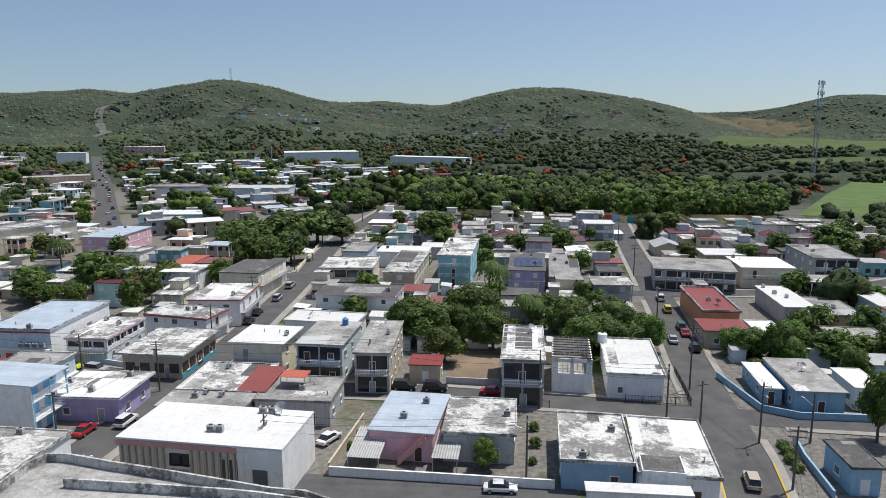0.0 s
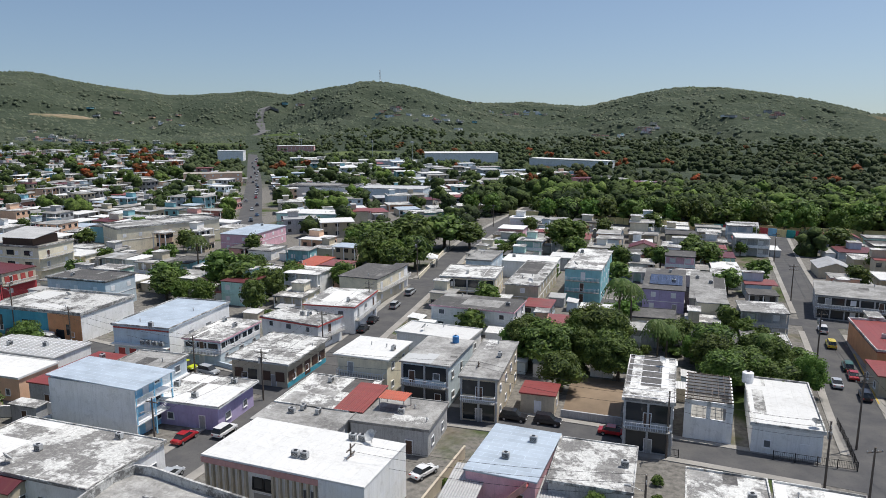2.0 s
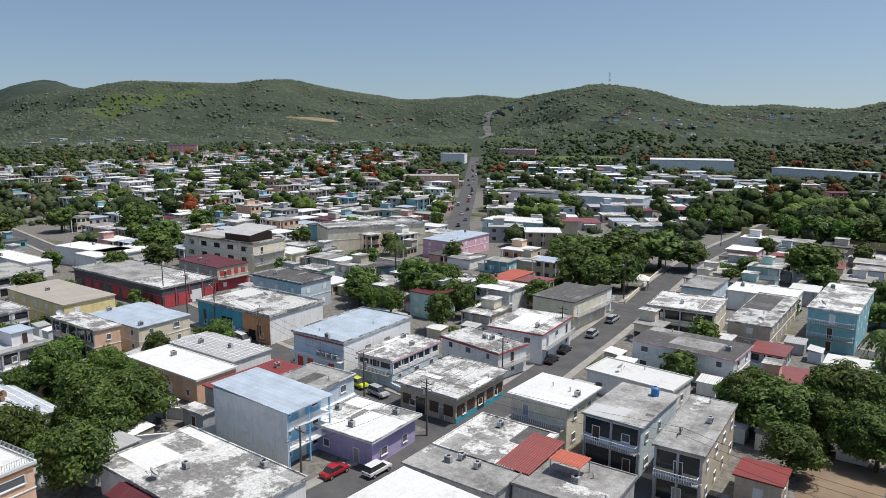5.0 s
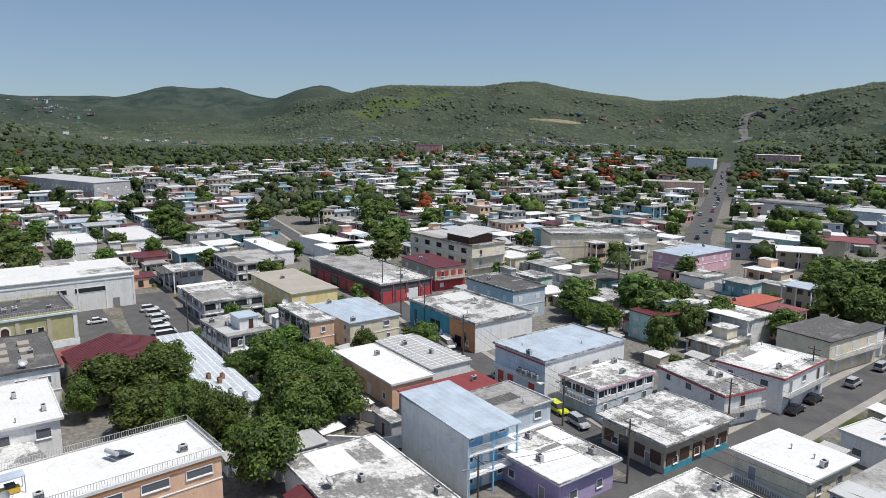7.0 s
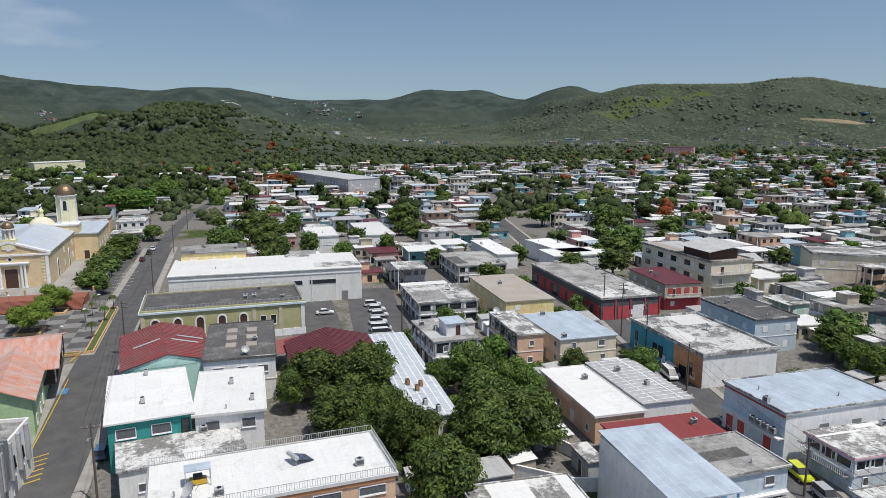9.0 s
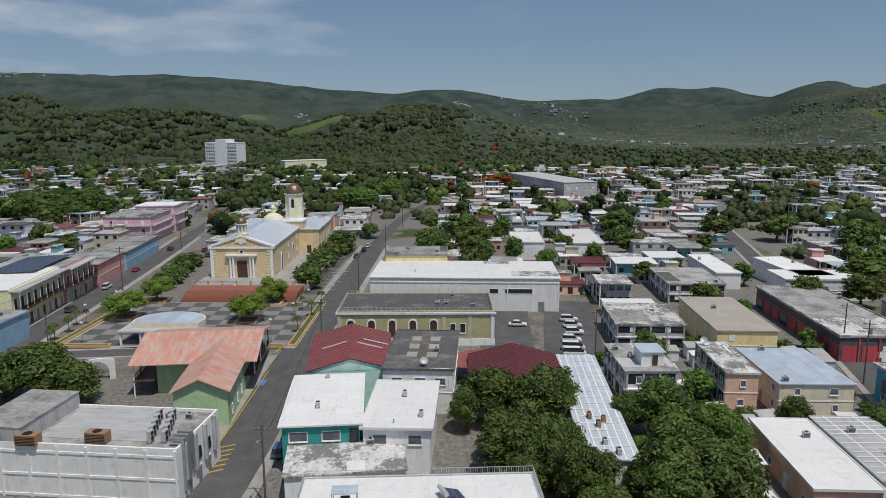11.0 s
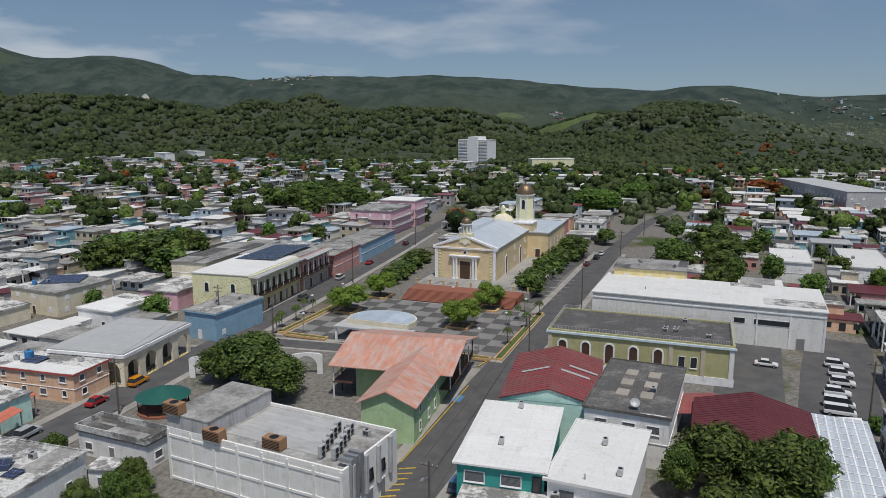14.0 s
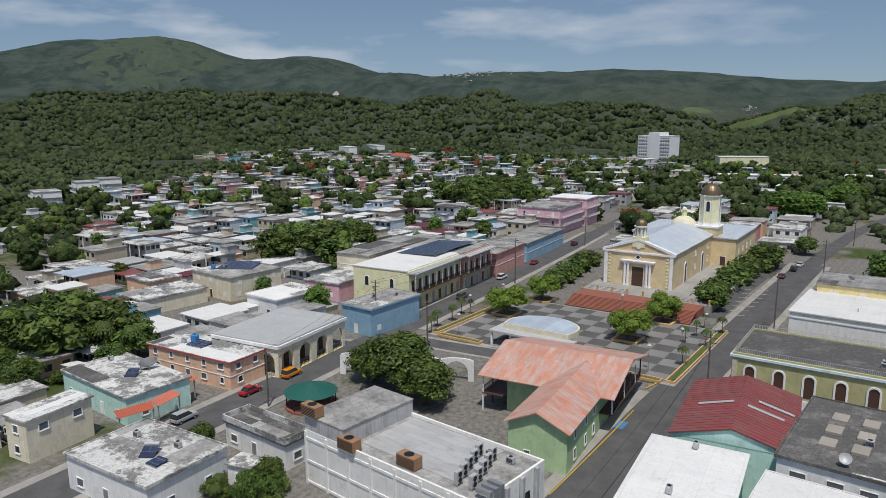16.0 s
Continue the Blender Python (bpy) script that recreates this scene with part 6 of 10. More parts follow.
def gable_house(label, x, y, w, d, rot, eave, up, roof, wall, front, strips=False):
    root = thing("house", pose(x, y, 0, 0, 0, rot), label, "house")
    part("wall", boxes((-w / 2 + 0.3, w / 2 - 0.3, -d / 2 + 0.3, d / 2 - 0.3, -0.3, eave)), WALLS[wall], root)
    n = max(6, int(w / 0.9))
    for s in (-1, 1):
        bm = bmesh.new()
        prism(bm, [(0, eave + up), (s * d / 2, eave), (s * d / 2, eave + 0.13), (0, eave + up + 0.13)], -w / 2, w / 2)
        for k in range(n + 1):
            xx = -w / 2 + 0.06 + (w - 0.12) * k / n
            prism(bm, [(0, eave + up + 0.13), (s * d / 2, eave + 0.13), (s * d / 2, eave + 0.19), (0, eave + up + 0.19)], xx - 0.05, xx + 0.05)
        tagged(part("roof_slope", bm, ROOFS[roof], root, at=pose(0, 0, 0, 0, 0, -90)), kind="stuff")
    g = bmesh.new()
    prism(g, [(-d / 2 + 0.3, eave - 0.05), (d / 2 - 0.3, eave - 0.05), (0, eave + up - 0.15)], -w / 2 + 0.25, w / 2 - 0.25)
    part("gable", g, WALLS[front], root, at=pose(0, 0, 0, 0, 0, -90))
    if strips:
        for s, u, v in ((-1, 1.0, 0.45), (-1, -2.0, 0.6), (1, 0.5, 0.4)):
            bm = bmesh.new()
            k = d / 2 * v
            zz = eave + up * (1 - v) + 0.21
            prism(bm, [(s * (k - 2.3), zz + 2.3 * 2 * up / d), (s * (k + 2.3), zz - 2.3 * 2 * up / d), (s * (k + 2.3), zz + 0.05 - 2.3 * 2 * up / d), (s * (k - 2.3), zz + 0.05 + 2.3 * 2 * up / d)], u - 0.35, u + 0.35)
            part("skylight", bm, PALE_METAL, root, at=pose(0, 0, 0, 0, 0, -90))
    TAKEN.append((x, y, w, w, d, radians(rot)))
    return root


gable_house("house with a faded red gable roof and turquoise gable", -139.5, 48.6, 21, 15.2, 3, 7.3, 2.1, "rusty", "mint", "mint", True)
gable_house("barn-like building with a dark maroon sheet roof", -133.5, 78.4, 19, 17, -4, 4.8, 2.2, "maroon", "tan", "tan")


def olive_building():
    root = thing("building", pose(-164.4, 61, 0, 0, 0, 87), "long olive building with white arched doorways and dark roof", "building")
    w, d, h = 35, 17, 7.6
    part("wall", boxes((-w / 2, w / 2, 0, d, -0.3, h)), WALLS["olive"], root)
    part("roof", boxes((-w / 2 + 0.4, w / 2 - 0.4, 0.4, d - 0.4, h, h + 0.15)), ROOFS["dark"], root)
    part("parapet", boxes((-w / 2, w / 2, 0, 0.4, h, h + 0.4), (-w / 2, w / 2, d - 0.4, d, h, h + 0.4), (-w / 2, -w / 2 + 0.4, 0.4, d - 0.4, h, h + 0.4), (w / 2 - 0.4, w / 2, 0.4, d - 0.4, h, h + 0.4)), WALLS["olive"], root)
    part("cornice", boxes((-w / 2 - 0.3, w / 2 + 0.3, -0.35, 0, h - 0.35, h + 0.05), (-w / 2 - 0.3, -w / 2, 0, d, h - 0.35, h + 0.05)), WALLS["paleblue"], root)
    part("plinth", boxes((-w / 2 - 0.1, w / 2 + 0.1, -0.12, 0, 0, 1.6)), WHITE, root)
    for xx in (-w / 2 + 0.5, 6.2, 12.0, w / 2 - 0.5):
        part("pilaster", boxes((xx - 0.4, xx + 0.4, -0.14, 0, 1.6, h - 0.35)), WALLS["tan"] if xx != w / 2 - 0.5 else WHITE, root)
    sur, fil = arch_mesh(1.5, 3.8, 0.3, 0.2, DOORWOOD)
    for k in range(5):
        ob = part("arched_window", sur, None, root, at=pose(-14.5 + k * 4.6, 0, 2.1))
        part("shutter", fil, None, ob)
    for xx in (8.2, 10.4):
        add_window(root, pose(xx, 0, 2.9), 1.3, 2.2, "glass")
    for yy in (3, 7, 11):
        ob = part("arched_window", sur, None, root, at=pose(-w / 2, yy, 2.1, 0, 0, -90))
        part("shutter", fil, None, ob)
    TAKEN.append((-173, 61, 20, 20, 36, radians(-3)))


olive_building()
OLIVE_RAIL = (-173.0, 61.4, 16.4, 34.2, -3, 7.75)
for k, (ax, ay) in enumerate(((-170, 66), (-171.5, 66.2), (-170.2, 68), (-171.7, 68.2), (-168, 74), (-178, 70))):
    ac_unit(ax, ay, 7.75, 87)


def arcade(x, y, rot):
    """Walls on the street side are pierced by real arches, with the hall wall set back."""
    root = thing("building", pose(x, y, 0, 0, 0, rot), "cream arcaded market building with a pale grey roof", "building")
    w, d, h = 21.5, 16.5, 6.6
    part("hall", boxes((-w / 2 + 0.3, w / 2 - 3, -d / 2 + 0.3, d / 2 - 3, -0.3, h - 0.4)), WALLS["cream"], root)
    part("roof", boxes((-w / 2, w / 2, -d / 2, d / 2, h - 0.4, h), bevel=0.04), ROOFS["paleroof"], root)
    part("cornice", boxes((-w / 2 - 0.3, w / 2 + 0.3, d / 2, d / 2 + 0.35, h - 0.9, h - 0.3), (w / 2, w / 2 + 0.35, -d / 2, d / 2, h - 0.9, h - 0.3)), WHITE, root)

    def wall_of_arches(length, n, at):
        bm = bmesh.new()
        step = length / n
        r, top, spring = step * 0.33, h - 0.4, 2.9
        for k in range(n):
            x0 = -length / 2 + k * step
            c = x0 + step / 2
            arc = [(c - r * math.cos(math.pi * i / 10), spring + r * math.sin(math.pi * i / 10)) for i in range(11)]
            for y0, flip in ((0, False), (0.5, True)):
                lo = [bm.verts.new((px, y0, pz)) for px, pz in [(c - r, 0)] + arc + [(c + r, 0)]]
                hi = [bm.verts.new((px, y0, top)) for px, pz in [(c - r, 0)] + arc + [(c + r, 0)]]
                for i in range(len(lo) - 1):
                    if abs(lo[i].co.x - lo[i + 1].co.x) > 1e-6:
                        bm.faces.new((lo[i], lo[i + 1], hi[i + 1], hi[i]))
                for a, b in ((x0, c - r), (c + r, x0 + step)):
                    bm.faces.new([bm.verts.new((px, y0, pz)) for px, pz in ((a, 0), (b, 0), (b, top), (a, top))])
                if not flip:
                    first = lo
            for i in range(len(first) - 1):
                bm.faces.new((first[i], first[i + 1], lo[i + 1], lo[i]))
        bmesh.ops.remove_doubles(bm, verts=bm.verts, dist=1e-4)
        part("arcade_wall", bm, WALLS["cream"], root, at=at)
        for k in range(n):
            c = -length / 2 + (k + 0.5) * step
            rl = bmesh.new()
            box(rl, c - r, c + r, 0.2, 0.26, 0.95, 1.02)
            for i in range(8):
                box(rl, c - r + (i + 0.5) * r / 4 - 0.02, c - r + (i + 0.5) * r / 4 + 0.02, 0.21, 0.25, 0, 0.95)
            part("railing", rl, IRON, root, at=at)
    wall_of_arches(w, 4, pose(0, d / 2, 0, 0, 0, 180))
    wall_of_arches(d, 3, pose(w / 2, 0, 0, 0, 0, 90))
    part("base", boxes((-w / 2, w / 2, -d / 2, d / 2, -0.2, 0.12)), WALLS["yellow"], root)
    for xx in (-6, 0, 5):
        add_door(root, pose(xx, d / 2 - 3, 0.1, 0, 0, 180), 1.6, 2.8)
    TAKEN.append((x, y, 14, w, d, radians(rot)))


arcade(-140.8, -39.2, 4)


def colonial(label, x, y, w, d, rot, h, wall, roof, lower):
    """Two tall storeys with a long balcony towards the street on +y."""
    root = thing("building", pose(x, y, 0, 0, 0, rot), label, "building")
    part("wall", boxes((-w / 2, w / 2, -d / 2, d / 2, -0.3, h)), WALLS[wall], root)
    part("roof", boxes((-w / 2 - 0.15, w / 2 + 0.15, -d / 2 - 0.15, d / 2 - 0.5, h, h + 0.3), bevel=0.03), ROOFS[roof], root)
    part("street_front", boxes((-w / 2 + 0.05, w / 2 - 0.05, d / 2, d / 2 + 0.12, 0, h * 0.47)), WALLS[lower], root)
    ob = part("balcony", boxes((-w / 2, w / 2, d / 2 + 0.12, d / 2 + 2.0, h * 0.47, h * 0.47 + 0.25)), DOORWOOD, root)
    bm = bmesh.new()
    box(bm, -w / 2, w / 2, d / 2 + 1.9, d / 2 + 1.97, h * 0.47 + 1.2, h * 0.47 + 1.28)
    for k in range(int(w / 0.35)):
        box(bm, -w / 2 + k * 0.35, -w / 2 + k * 0.35 + 0.05, d / 2 + 1.9, d / 2 + 1.96, h * 0.47 + 0.25, h * 0.47 + 1.2)
    part("railing", bm, IRON, ob)
    part("awning_roof", boxes((-w / 2 - 0.1, w / 2 + 0.1, d / 2 - 0.5, d / 2 + 2.3, h - 0.5, h - 0.2)), ROOFS["paleroof"], root)
    n = int(w / 3.2)
    for k in range(n):
        xx = -w / 2 + w * (k + 0.5) / n
        add_door(root, pose(xx, d / 2, h * 0.47 + 0.25, 0, 0, 180), 1.3, 2.7, "brown")
        add_door(root, pose(xx, d / 2 + 0.12, 0.1, 0, 0, 180), 1.5, 2.8, "brown" if k % 2 else "grey")
        part("balcony_post", boxes((xx + 1.5, xx + 1.62, d / 2 + 1.86, d / 2 + 1.98, h * 0.47 + 0.25, h - 0.5)), WHITE, root)
    sur, fil = arch_mesh(1.1, 2.4, 0.2, 0.12, GLASS_AND_SHADE)
    for s, at in (("e", lambda u: pose(w / 2, u, h * 0.55, 0, 0, 90)),):
        for u in (-d * 0.25, d * 0.2):
            ob = part("arched_window", sur, None, root, at=at(u))
            part("pane", fil, None, ob)
    for u in (-d * 0.3, 0, d * 0.3):
        add_window(root, pose(w / 2, u, 1.4, 0, 0, 90), 1.1, 1.4)
    TAKEN.append((x, y, 20, w, d, radians(rot)))
    return root


colonial("pale yellow colonial building with balcony and white roof", -194, -43.5, 27, 17, 2, 10.2, "paleyellow", "white", "yellow")
colonial("brown-fronted colonial building with long balcony", -216.6, -45, 18, 20, 2, 10.0, "rose", "grey", "tan")
house("two-storey rose house with a red awning", -238, -41, 22, 14, 2, 7.0, "grey", "rose", trim=TRIM_RED)
house("row of pale blue houses with a grey flat roof", -270, -42, 36, 13, 2, 6.2, "grey", "blue")
house("two-storey cream hall with a blank wall", -214, -66, 34, 12, 2, 9.0, "grey", "cream", windows="n")
house("low house with a blue-grey metal roof", -190, -62, 22, 12, 2, 5.0, "mottled", "pink")
house("three-storey pink apartment house with balconies", -322, -56, 26, 20, 0, 10.5, "grey", "pink", balconies="en", storeys=3, parapet=0.5)
house("pink house with a white roof and balconies", -345, -54, 16, 18, 0, 12.0, "white", "pink", balconies="en", storeys=3)


def solar_field(x, y, z, rot, nx, ny):
    root = thing("solar_array", pose(x, y, z, 0, 0, rot), "rows of dark blue solar panels on the roof", "solar panels")
    panel = mesh_of("panel", boxes((-0.98, 0.98, -0.5, 0.5, 0.1, 0.15)), SOLAR)
    for i in range(nx):
        for j in range(ny):
            part("panel", panel, None, root, at=pose((i - (nx - 1) / 2) * 2.02, (j - (ny - 1) / 2) * 1.06, 0.1 + 0.05 * j, 5))
    part("frame", boxes((-nx, nx, -ny * 0.5, -ny * 0.5 + 0.08, 0, 0.12), (-nx, nx, ny * 0.45, ny * 0.45 + 0.08, 0, 0.12)), STEEL, root)


solar_field(-211, -45, 10.3, 2, 12, 12)


def commercial():
    root = thing("building", pose(-108.6, 15.6, 0, 0, 0, 81), "off-white commercial building with panelled wall and roof units", "building")
    w, d, h = 29, 13, 7.2
    part("wall", boxes((-w / 2, w / 2, -d / 2, d / 2, -0.3, h)), WALLS["offwhite"], root)
    part("roof", boxes((-w / 2 + 0.3, w / 2 - 0.3, -d / 2 + 0.3, d / 2 - 0.3, h, h + 0.12)), ROOFS["grey"], root)
    part("parapet", boxes((-w / 2, w / 2, -d / 2, -d / 2 + 0.3, h, h + 0.55), (-w / 2, w / 2, d / 2 - 0.3, d / 2, h, h + 0.55), (-w / 2, -w / 2 + 0.3, -d / 2 + 0.3, d / 2 - 0.3, h, h + 0.55), (w / 2 - 0.3, w / 2, -d / 2 + 0.3, d / 2 - 0.3, h, h + 0.55)), WALLS["offwhite"], root)
    part("penthouse", boxes((-w / 2, -w / 2 + 7.5, -d / 2 + 0.05, d / 2 - 0.05, h + 0.12, h + 2.4)), WALLS["grey"], root)
    part("penthouse_roof", boxes((-w / 2 - 0.05, -w / 2 + 7.6, -d / 2, d / 2, h + 2.4, h + 2.6)), ROOFS["grey"], root)
    # ribs that divide the long wall into panels
    for k in range(8):
        xx = -w / 2 + 0.2 + (w - 0.4) * k / 7
        part("rib", boxes((xx - 0.2, xx + 0.2, -d / 2 - 0.12, -d / 2, 0, h + 0.3)), WALLS["offwhite"], root)
    for zz in (0.2, 3.2, 6.4):
        part("band", boxes((-w / 2, w / 2, -d / 2 - 0.1, -d / 2, zz, zz + 0.35)), WALLS["offwhite"], root)
    for k in range(4):
        part("fin", boxes((w / 2, w / 2 + 0.5, -d / 2 + 1.5 + k * 3, -d / 2 + 2.2 + k * 3, 2.5, h + 0.6), bevel=0.1), WALLS["grey"], root)
    for k in range(3):
        add_window(root, pose(w / 2, -d / 2 + 3.1 + k * 3, 3.6, 0, 0, 90), 1.2, 1.6, "dark")
        add_door(root, pose(w / 2, -d / 2 + 3.1 + k * 3, 0.1, 0, 0, 90), 1.2, 2.3, "grey")
    part("roof_sheet", boxes((-w / 2 + 8.2, w / 2 - 5.5, -d / 2 + 2.6, d / 2 - 0.6, h + 0.12, h + 0.2), bevel=0.02), ROOFS["corrugated"], root, "weathered grey sheet over the middle of the roof")
    for k in range(3):
        bm = bmesh.new()
        yy = -d / 2 + 1.6 + k * 1.1
        box(bm, w / 2 - 1.6, w / 2 + 0.42, yy - 0.28, yy + 0.28, h + 0.9, h + 1.4)
        box(bm, w / 2 + 0.02, w / 2 + 0.42, yy - 0.28, yy + 0.28, 1.2 + k, h + 0.9)
        part("duct", bm, STEEL, root, "grey sheet metal duct running down the wall")
    TAKEN.append((-108.6, 15.6, 17, w, d, radians(81)))


def condenser(x, y, z, rot):
    """A tall condenser with two fans on its face, on a steel stand."""
    root = thing("condenser", pose(x, y, z, 0, 0, rot), "grey twin-fan condenser on the commercial roof", "air conditioner", "roof units")
    part("casing", boxes((-0.55, 0.55, -0.25, 0.25, 0.25, 1.75), bevel=0.02), PALE_METAL, root)
    for zz in (0.65, 1.35):
        part("fan_guard", tube(bmesh.new(), (0, -0.25, zz), (0, -0.29, zz), 0.31, sides=14), IRON, root)
    part("stand", boxes((-0.5, -0.42, -0.25, 0.25, 0, 0.25), (0.42, 0.5, -0.25, 0.25, 0, 0.25)), STEEL, root)


commercial()
ac_unit(-104.6, 1.6, 9.8, 81, True, True)
ac_unit(-103.4, 8.6, 7.35, 81, True, True)
ac_unit(-103.6, 17.5, 7.35, 81, True, True)
for i in range(2):
    for j in range(5):
        condenser(-103.0 - j * 1.75, 24.6 + i * 1.9 - j * 0.28, 7.35, 81 + 90)
ac_unit(-110.5, 27.5, 7.35, 81)
ac_unit(-110.8, 24.6, 7.35, 81)


def gazebo(x, y):
    root = thing("gazebo", pose(x, y, 0), "round gazebo with a dark green sheet roof", "gazebo")
    bm = bmesh.new()
    ring_of(bm, 16, 4.6, 2.7, 4.3, 0.25)
    part("roof", bm, CLOTH_GREEN, root)
    bm = bmesh.new()
    ring_of(bm, 16, 4.4, -0.2, 0.35)
    part("floor", bm, BRICK_RED, root)
    for k in range(8):
        a = math.pi / 4 * k
        bm = bmesh.new()
        tube(bm, (4.1 * math.cos(a), 4.1 * math.sin(a), 0.3), (4.1 * math.cos(a), 4.1 * math.sin(a), 2.8), 0.09)
        part("post", bm, IRON, root)
        b = a + math.pi / 4
        bm = bmesh.new()
        for zz in (0.7, 1.2):
            tube(bm, (4.1 * math.cos(a), 4.1 * math.sin(a), zz), (4.1 * math.cos(b), 4.1 * math.sin(b), zz), 0.035, sides=5)
        part("rail", bm, IRON, root)


gazebo(-124.2, -16.5)


def arch_wall(x, y, rot, n=4, step=6.4):
    root = thing("arched_wall", pose(x, y, 0, 0, 0, rot), "white garden wall of open arches with blue edging", "wall")
    for k in range(n):
        bm = bmesh.new()
        r, top, spring = 2.1, 4.3, 1.7
        arc = [(-r * math.cos(math.pi * i / 12), spring + r * math.sin(math.pi * i / 12)) for i in range(13)]
        pts = [(-step / 2, 0), (-r, 0)] + arc + [(r, 0), (step / 2, 0)] + [(step / 2, top - 0.5)] + [(step / 2 * math.cos(math.pi * i / 8), top - 0.5 + 0.6 * math.sin(math.pi * i / 8)) for i in range(1, 8)] + [(-step / 2, top - 0.5)]
        prism(bm, pts, -0.2, 0.2)
        bmesh.ops.triangulate(bm, faces=[f for f in bm.faces if len(f.verts) > 4])
        part("arch", bm, WHITE, root, at=pose((k - (n - 1) / 2) * step, 0, 0))


arch_wall(-143.3, -10, 112)


def stacked_flats():
    """The narrow three-storey block with open balconies towards the street."""
    root = thing("apartment_house", pose(-68.9, 103.8, 0, 0, 0, -6), "white three-storey apartment house with blue balcony fronts", "apartment house")
    w, d, h = 16.3, 8.5, 9.0
    wall = boxes((-w / 2 + 0.2, w / 2 - 2.0, -d / 2 + 0.15, d / 2 - 0.15, -0.3, h - 0.2))
    part("wall", wall, WALLS["paleblue"], root)
    part("side_wall", boxes((-w / 2 + 0.2, w / 2, -d / 2, -d / 2 + 0.15, -0.3, h - 0.2)), WALLS["white"], root)
    part("street_wall", boxes((w / 2 - 2.0, w / 2 - 1.85, -d / 2 + 0.15, d / 2 - 0.15, 0, h - 0.2)), WALLS["skyblue"], root)
    bm = bmesh.new()
    prism(bm, [(-w / 2 - 0.1, h + 0.25), (w / 2 + 0.5, h - 0.35), (w / 2 + 0.5, h - 0.2), (-w / 2 - 0.1, h + 0.42)], -d / 2 - 0.2, d / 2 + 0.2)
    part("roof", bm, ROOFS["bluemetal"], root, "sloping blue-grey sheet roof")
    for k in range(3):
        z = 0.1 + k * 3.0
        if k:
            ob = part("balcony", boxes((w / 2 - 1.85, w / 2 + 0.1, -d / 2 + 0.15, d / 2, z - 0.2, z)), WHITE, root)
            bm = bmesh.new()
            for zz in (0.25, 0.5, 0.75, 1.0):
                tube(bm, (w / 2, -d / 2 + 0.2, z + zz), (w / 2, d / 2 - 0.1, z + zz), 0.025, sides=5)
            tube(bm, (w / 2 - 1.8, d / 2 - 0.1, z + 1.0), (w / 2, d / 2 - 0.1, z + 1.0), 0.025, sides=5)
            part("railing", bm, WHITE, ob)
        for yy in (-2.6, 0.2, 2.8):
            if yy == 0.2:
                add_door(root, pose(w / 2 - 1.85, yy, z, 0, 0, 90), 1.1, 2.1, "white")
            else:
                add_window(root, pose(w / 2 - 1.85, yy, z + 0.9, 0, 0, 90), 1.3, 1.2, "glass")
    for yy in (-d / 2 + 0.25, 0, d / 2 - 0.2):
        part("post", boxes((w / 2 - 0.15, w / 2 + 0.05, yy - 0.1, yy + 0.1, 0, h - 0.3)), WALLS["skyblue"], root)
    for xx, zz in ((-5, 6.4), (0, 6.1), (-3, 3.2)):
        add_window(root, pose(xx, d / 2 - 0.15, zz, 0, 0, 180), 1.2, 1.2)
    TAKEN.append((-68.9, 103.8, 9, w, d, radians(-6)))


stacked_flats()


def tower_block(x, y, rot, w, d, h, floors):
    root = thing("apartment_tower", pose(x, y, 0, 0, 0, rot), "tall white apartment tower above the trees", "apartment tower")
    part("wall", boxes((-w / 2, w / 2, -d / 2, d / 2, 0, h)), WHITE, root)
    part("core", boxes((-w * 0.16, w * 0.16, -d / 2 - 0.5, d / 2 + 0.5, 0, h + 4)), WHITE, root)
    part("roof", boxes((-w / 2 - 0.3, w / 2 + 0.3, -d / 2 - 0.3, d / 2 + 0.3, h, h + 0.6)), ROOFS["white"], root)
    # the wide faces look out to both sides: a dark window band and a white balcony slab on each floor
    for k in range(floors):
        z = h * k / floors + 0.9
        for s, turn in ((-1, 0), (1, 180)):
            for u, n in ((-0.33, 0.28), (0.33, 0.28)):
                at = pose(w * u, s * d / 2, z, 0, 0, turn)
                band = part("window_band", boxes((-w * n / 2, w * n / 2, -0.12, 0.05, 0.2, 1.4)), GLASS_AND_SHADE, root, at=at)
                part("mullion", boxes(*[(w * n * (j / 4 - 0.5) - 0.5, w * n * (j / 4 - 0.5) + 0.5, -0.3, -0.1, 0, 1.7) for j in range(5)]), WHITE, band)
                part("balcony", boxes((-w * n / 2, w * n / 2, -0.9, 0, -0.9, 0.0)), WHITE, root, at=at)
        for s, turn in ((1, 90), (-1, -90)):
            for v in (-0.25, 0.25):
                far_window(root, pose(s * w / 2, d * v, z, 0, 0, turn), 3.4, 1.6)
    return root


tower_block(-826, -141, 73, 40, 18, 26, 7)


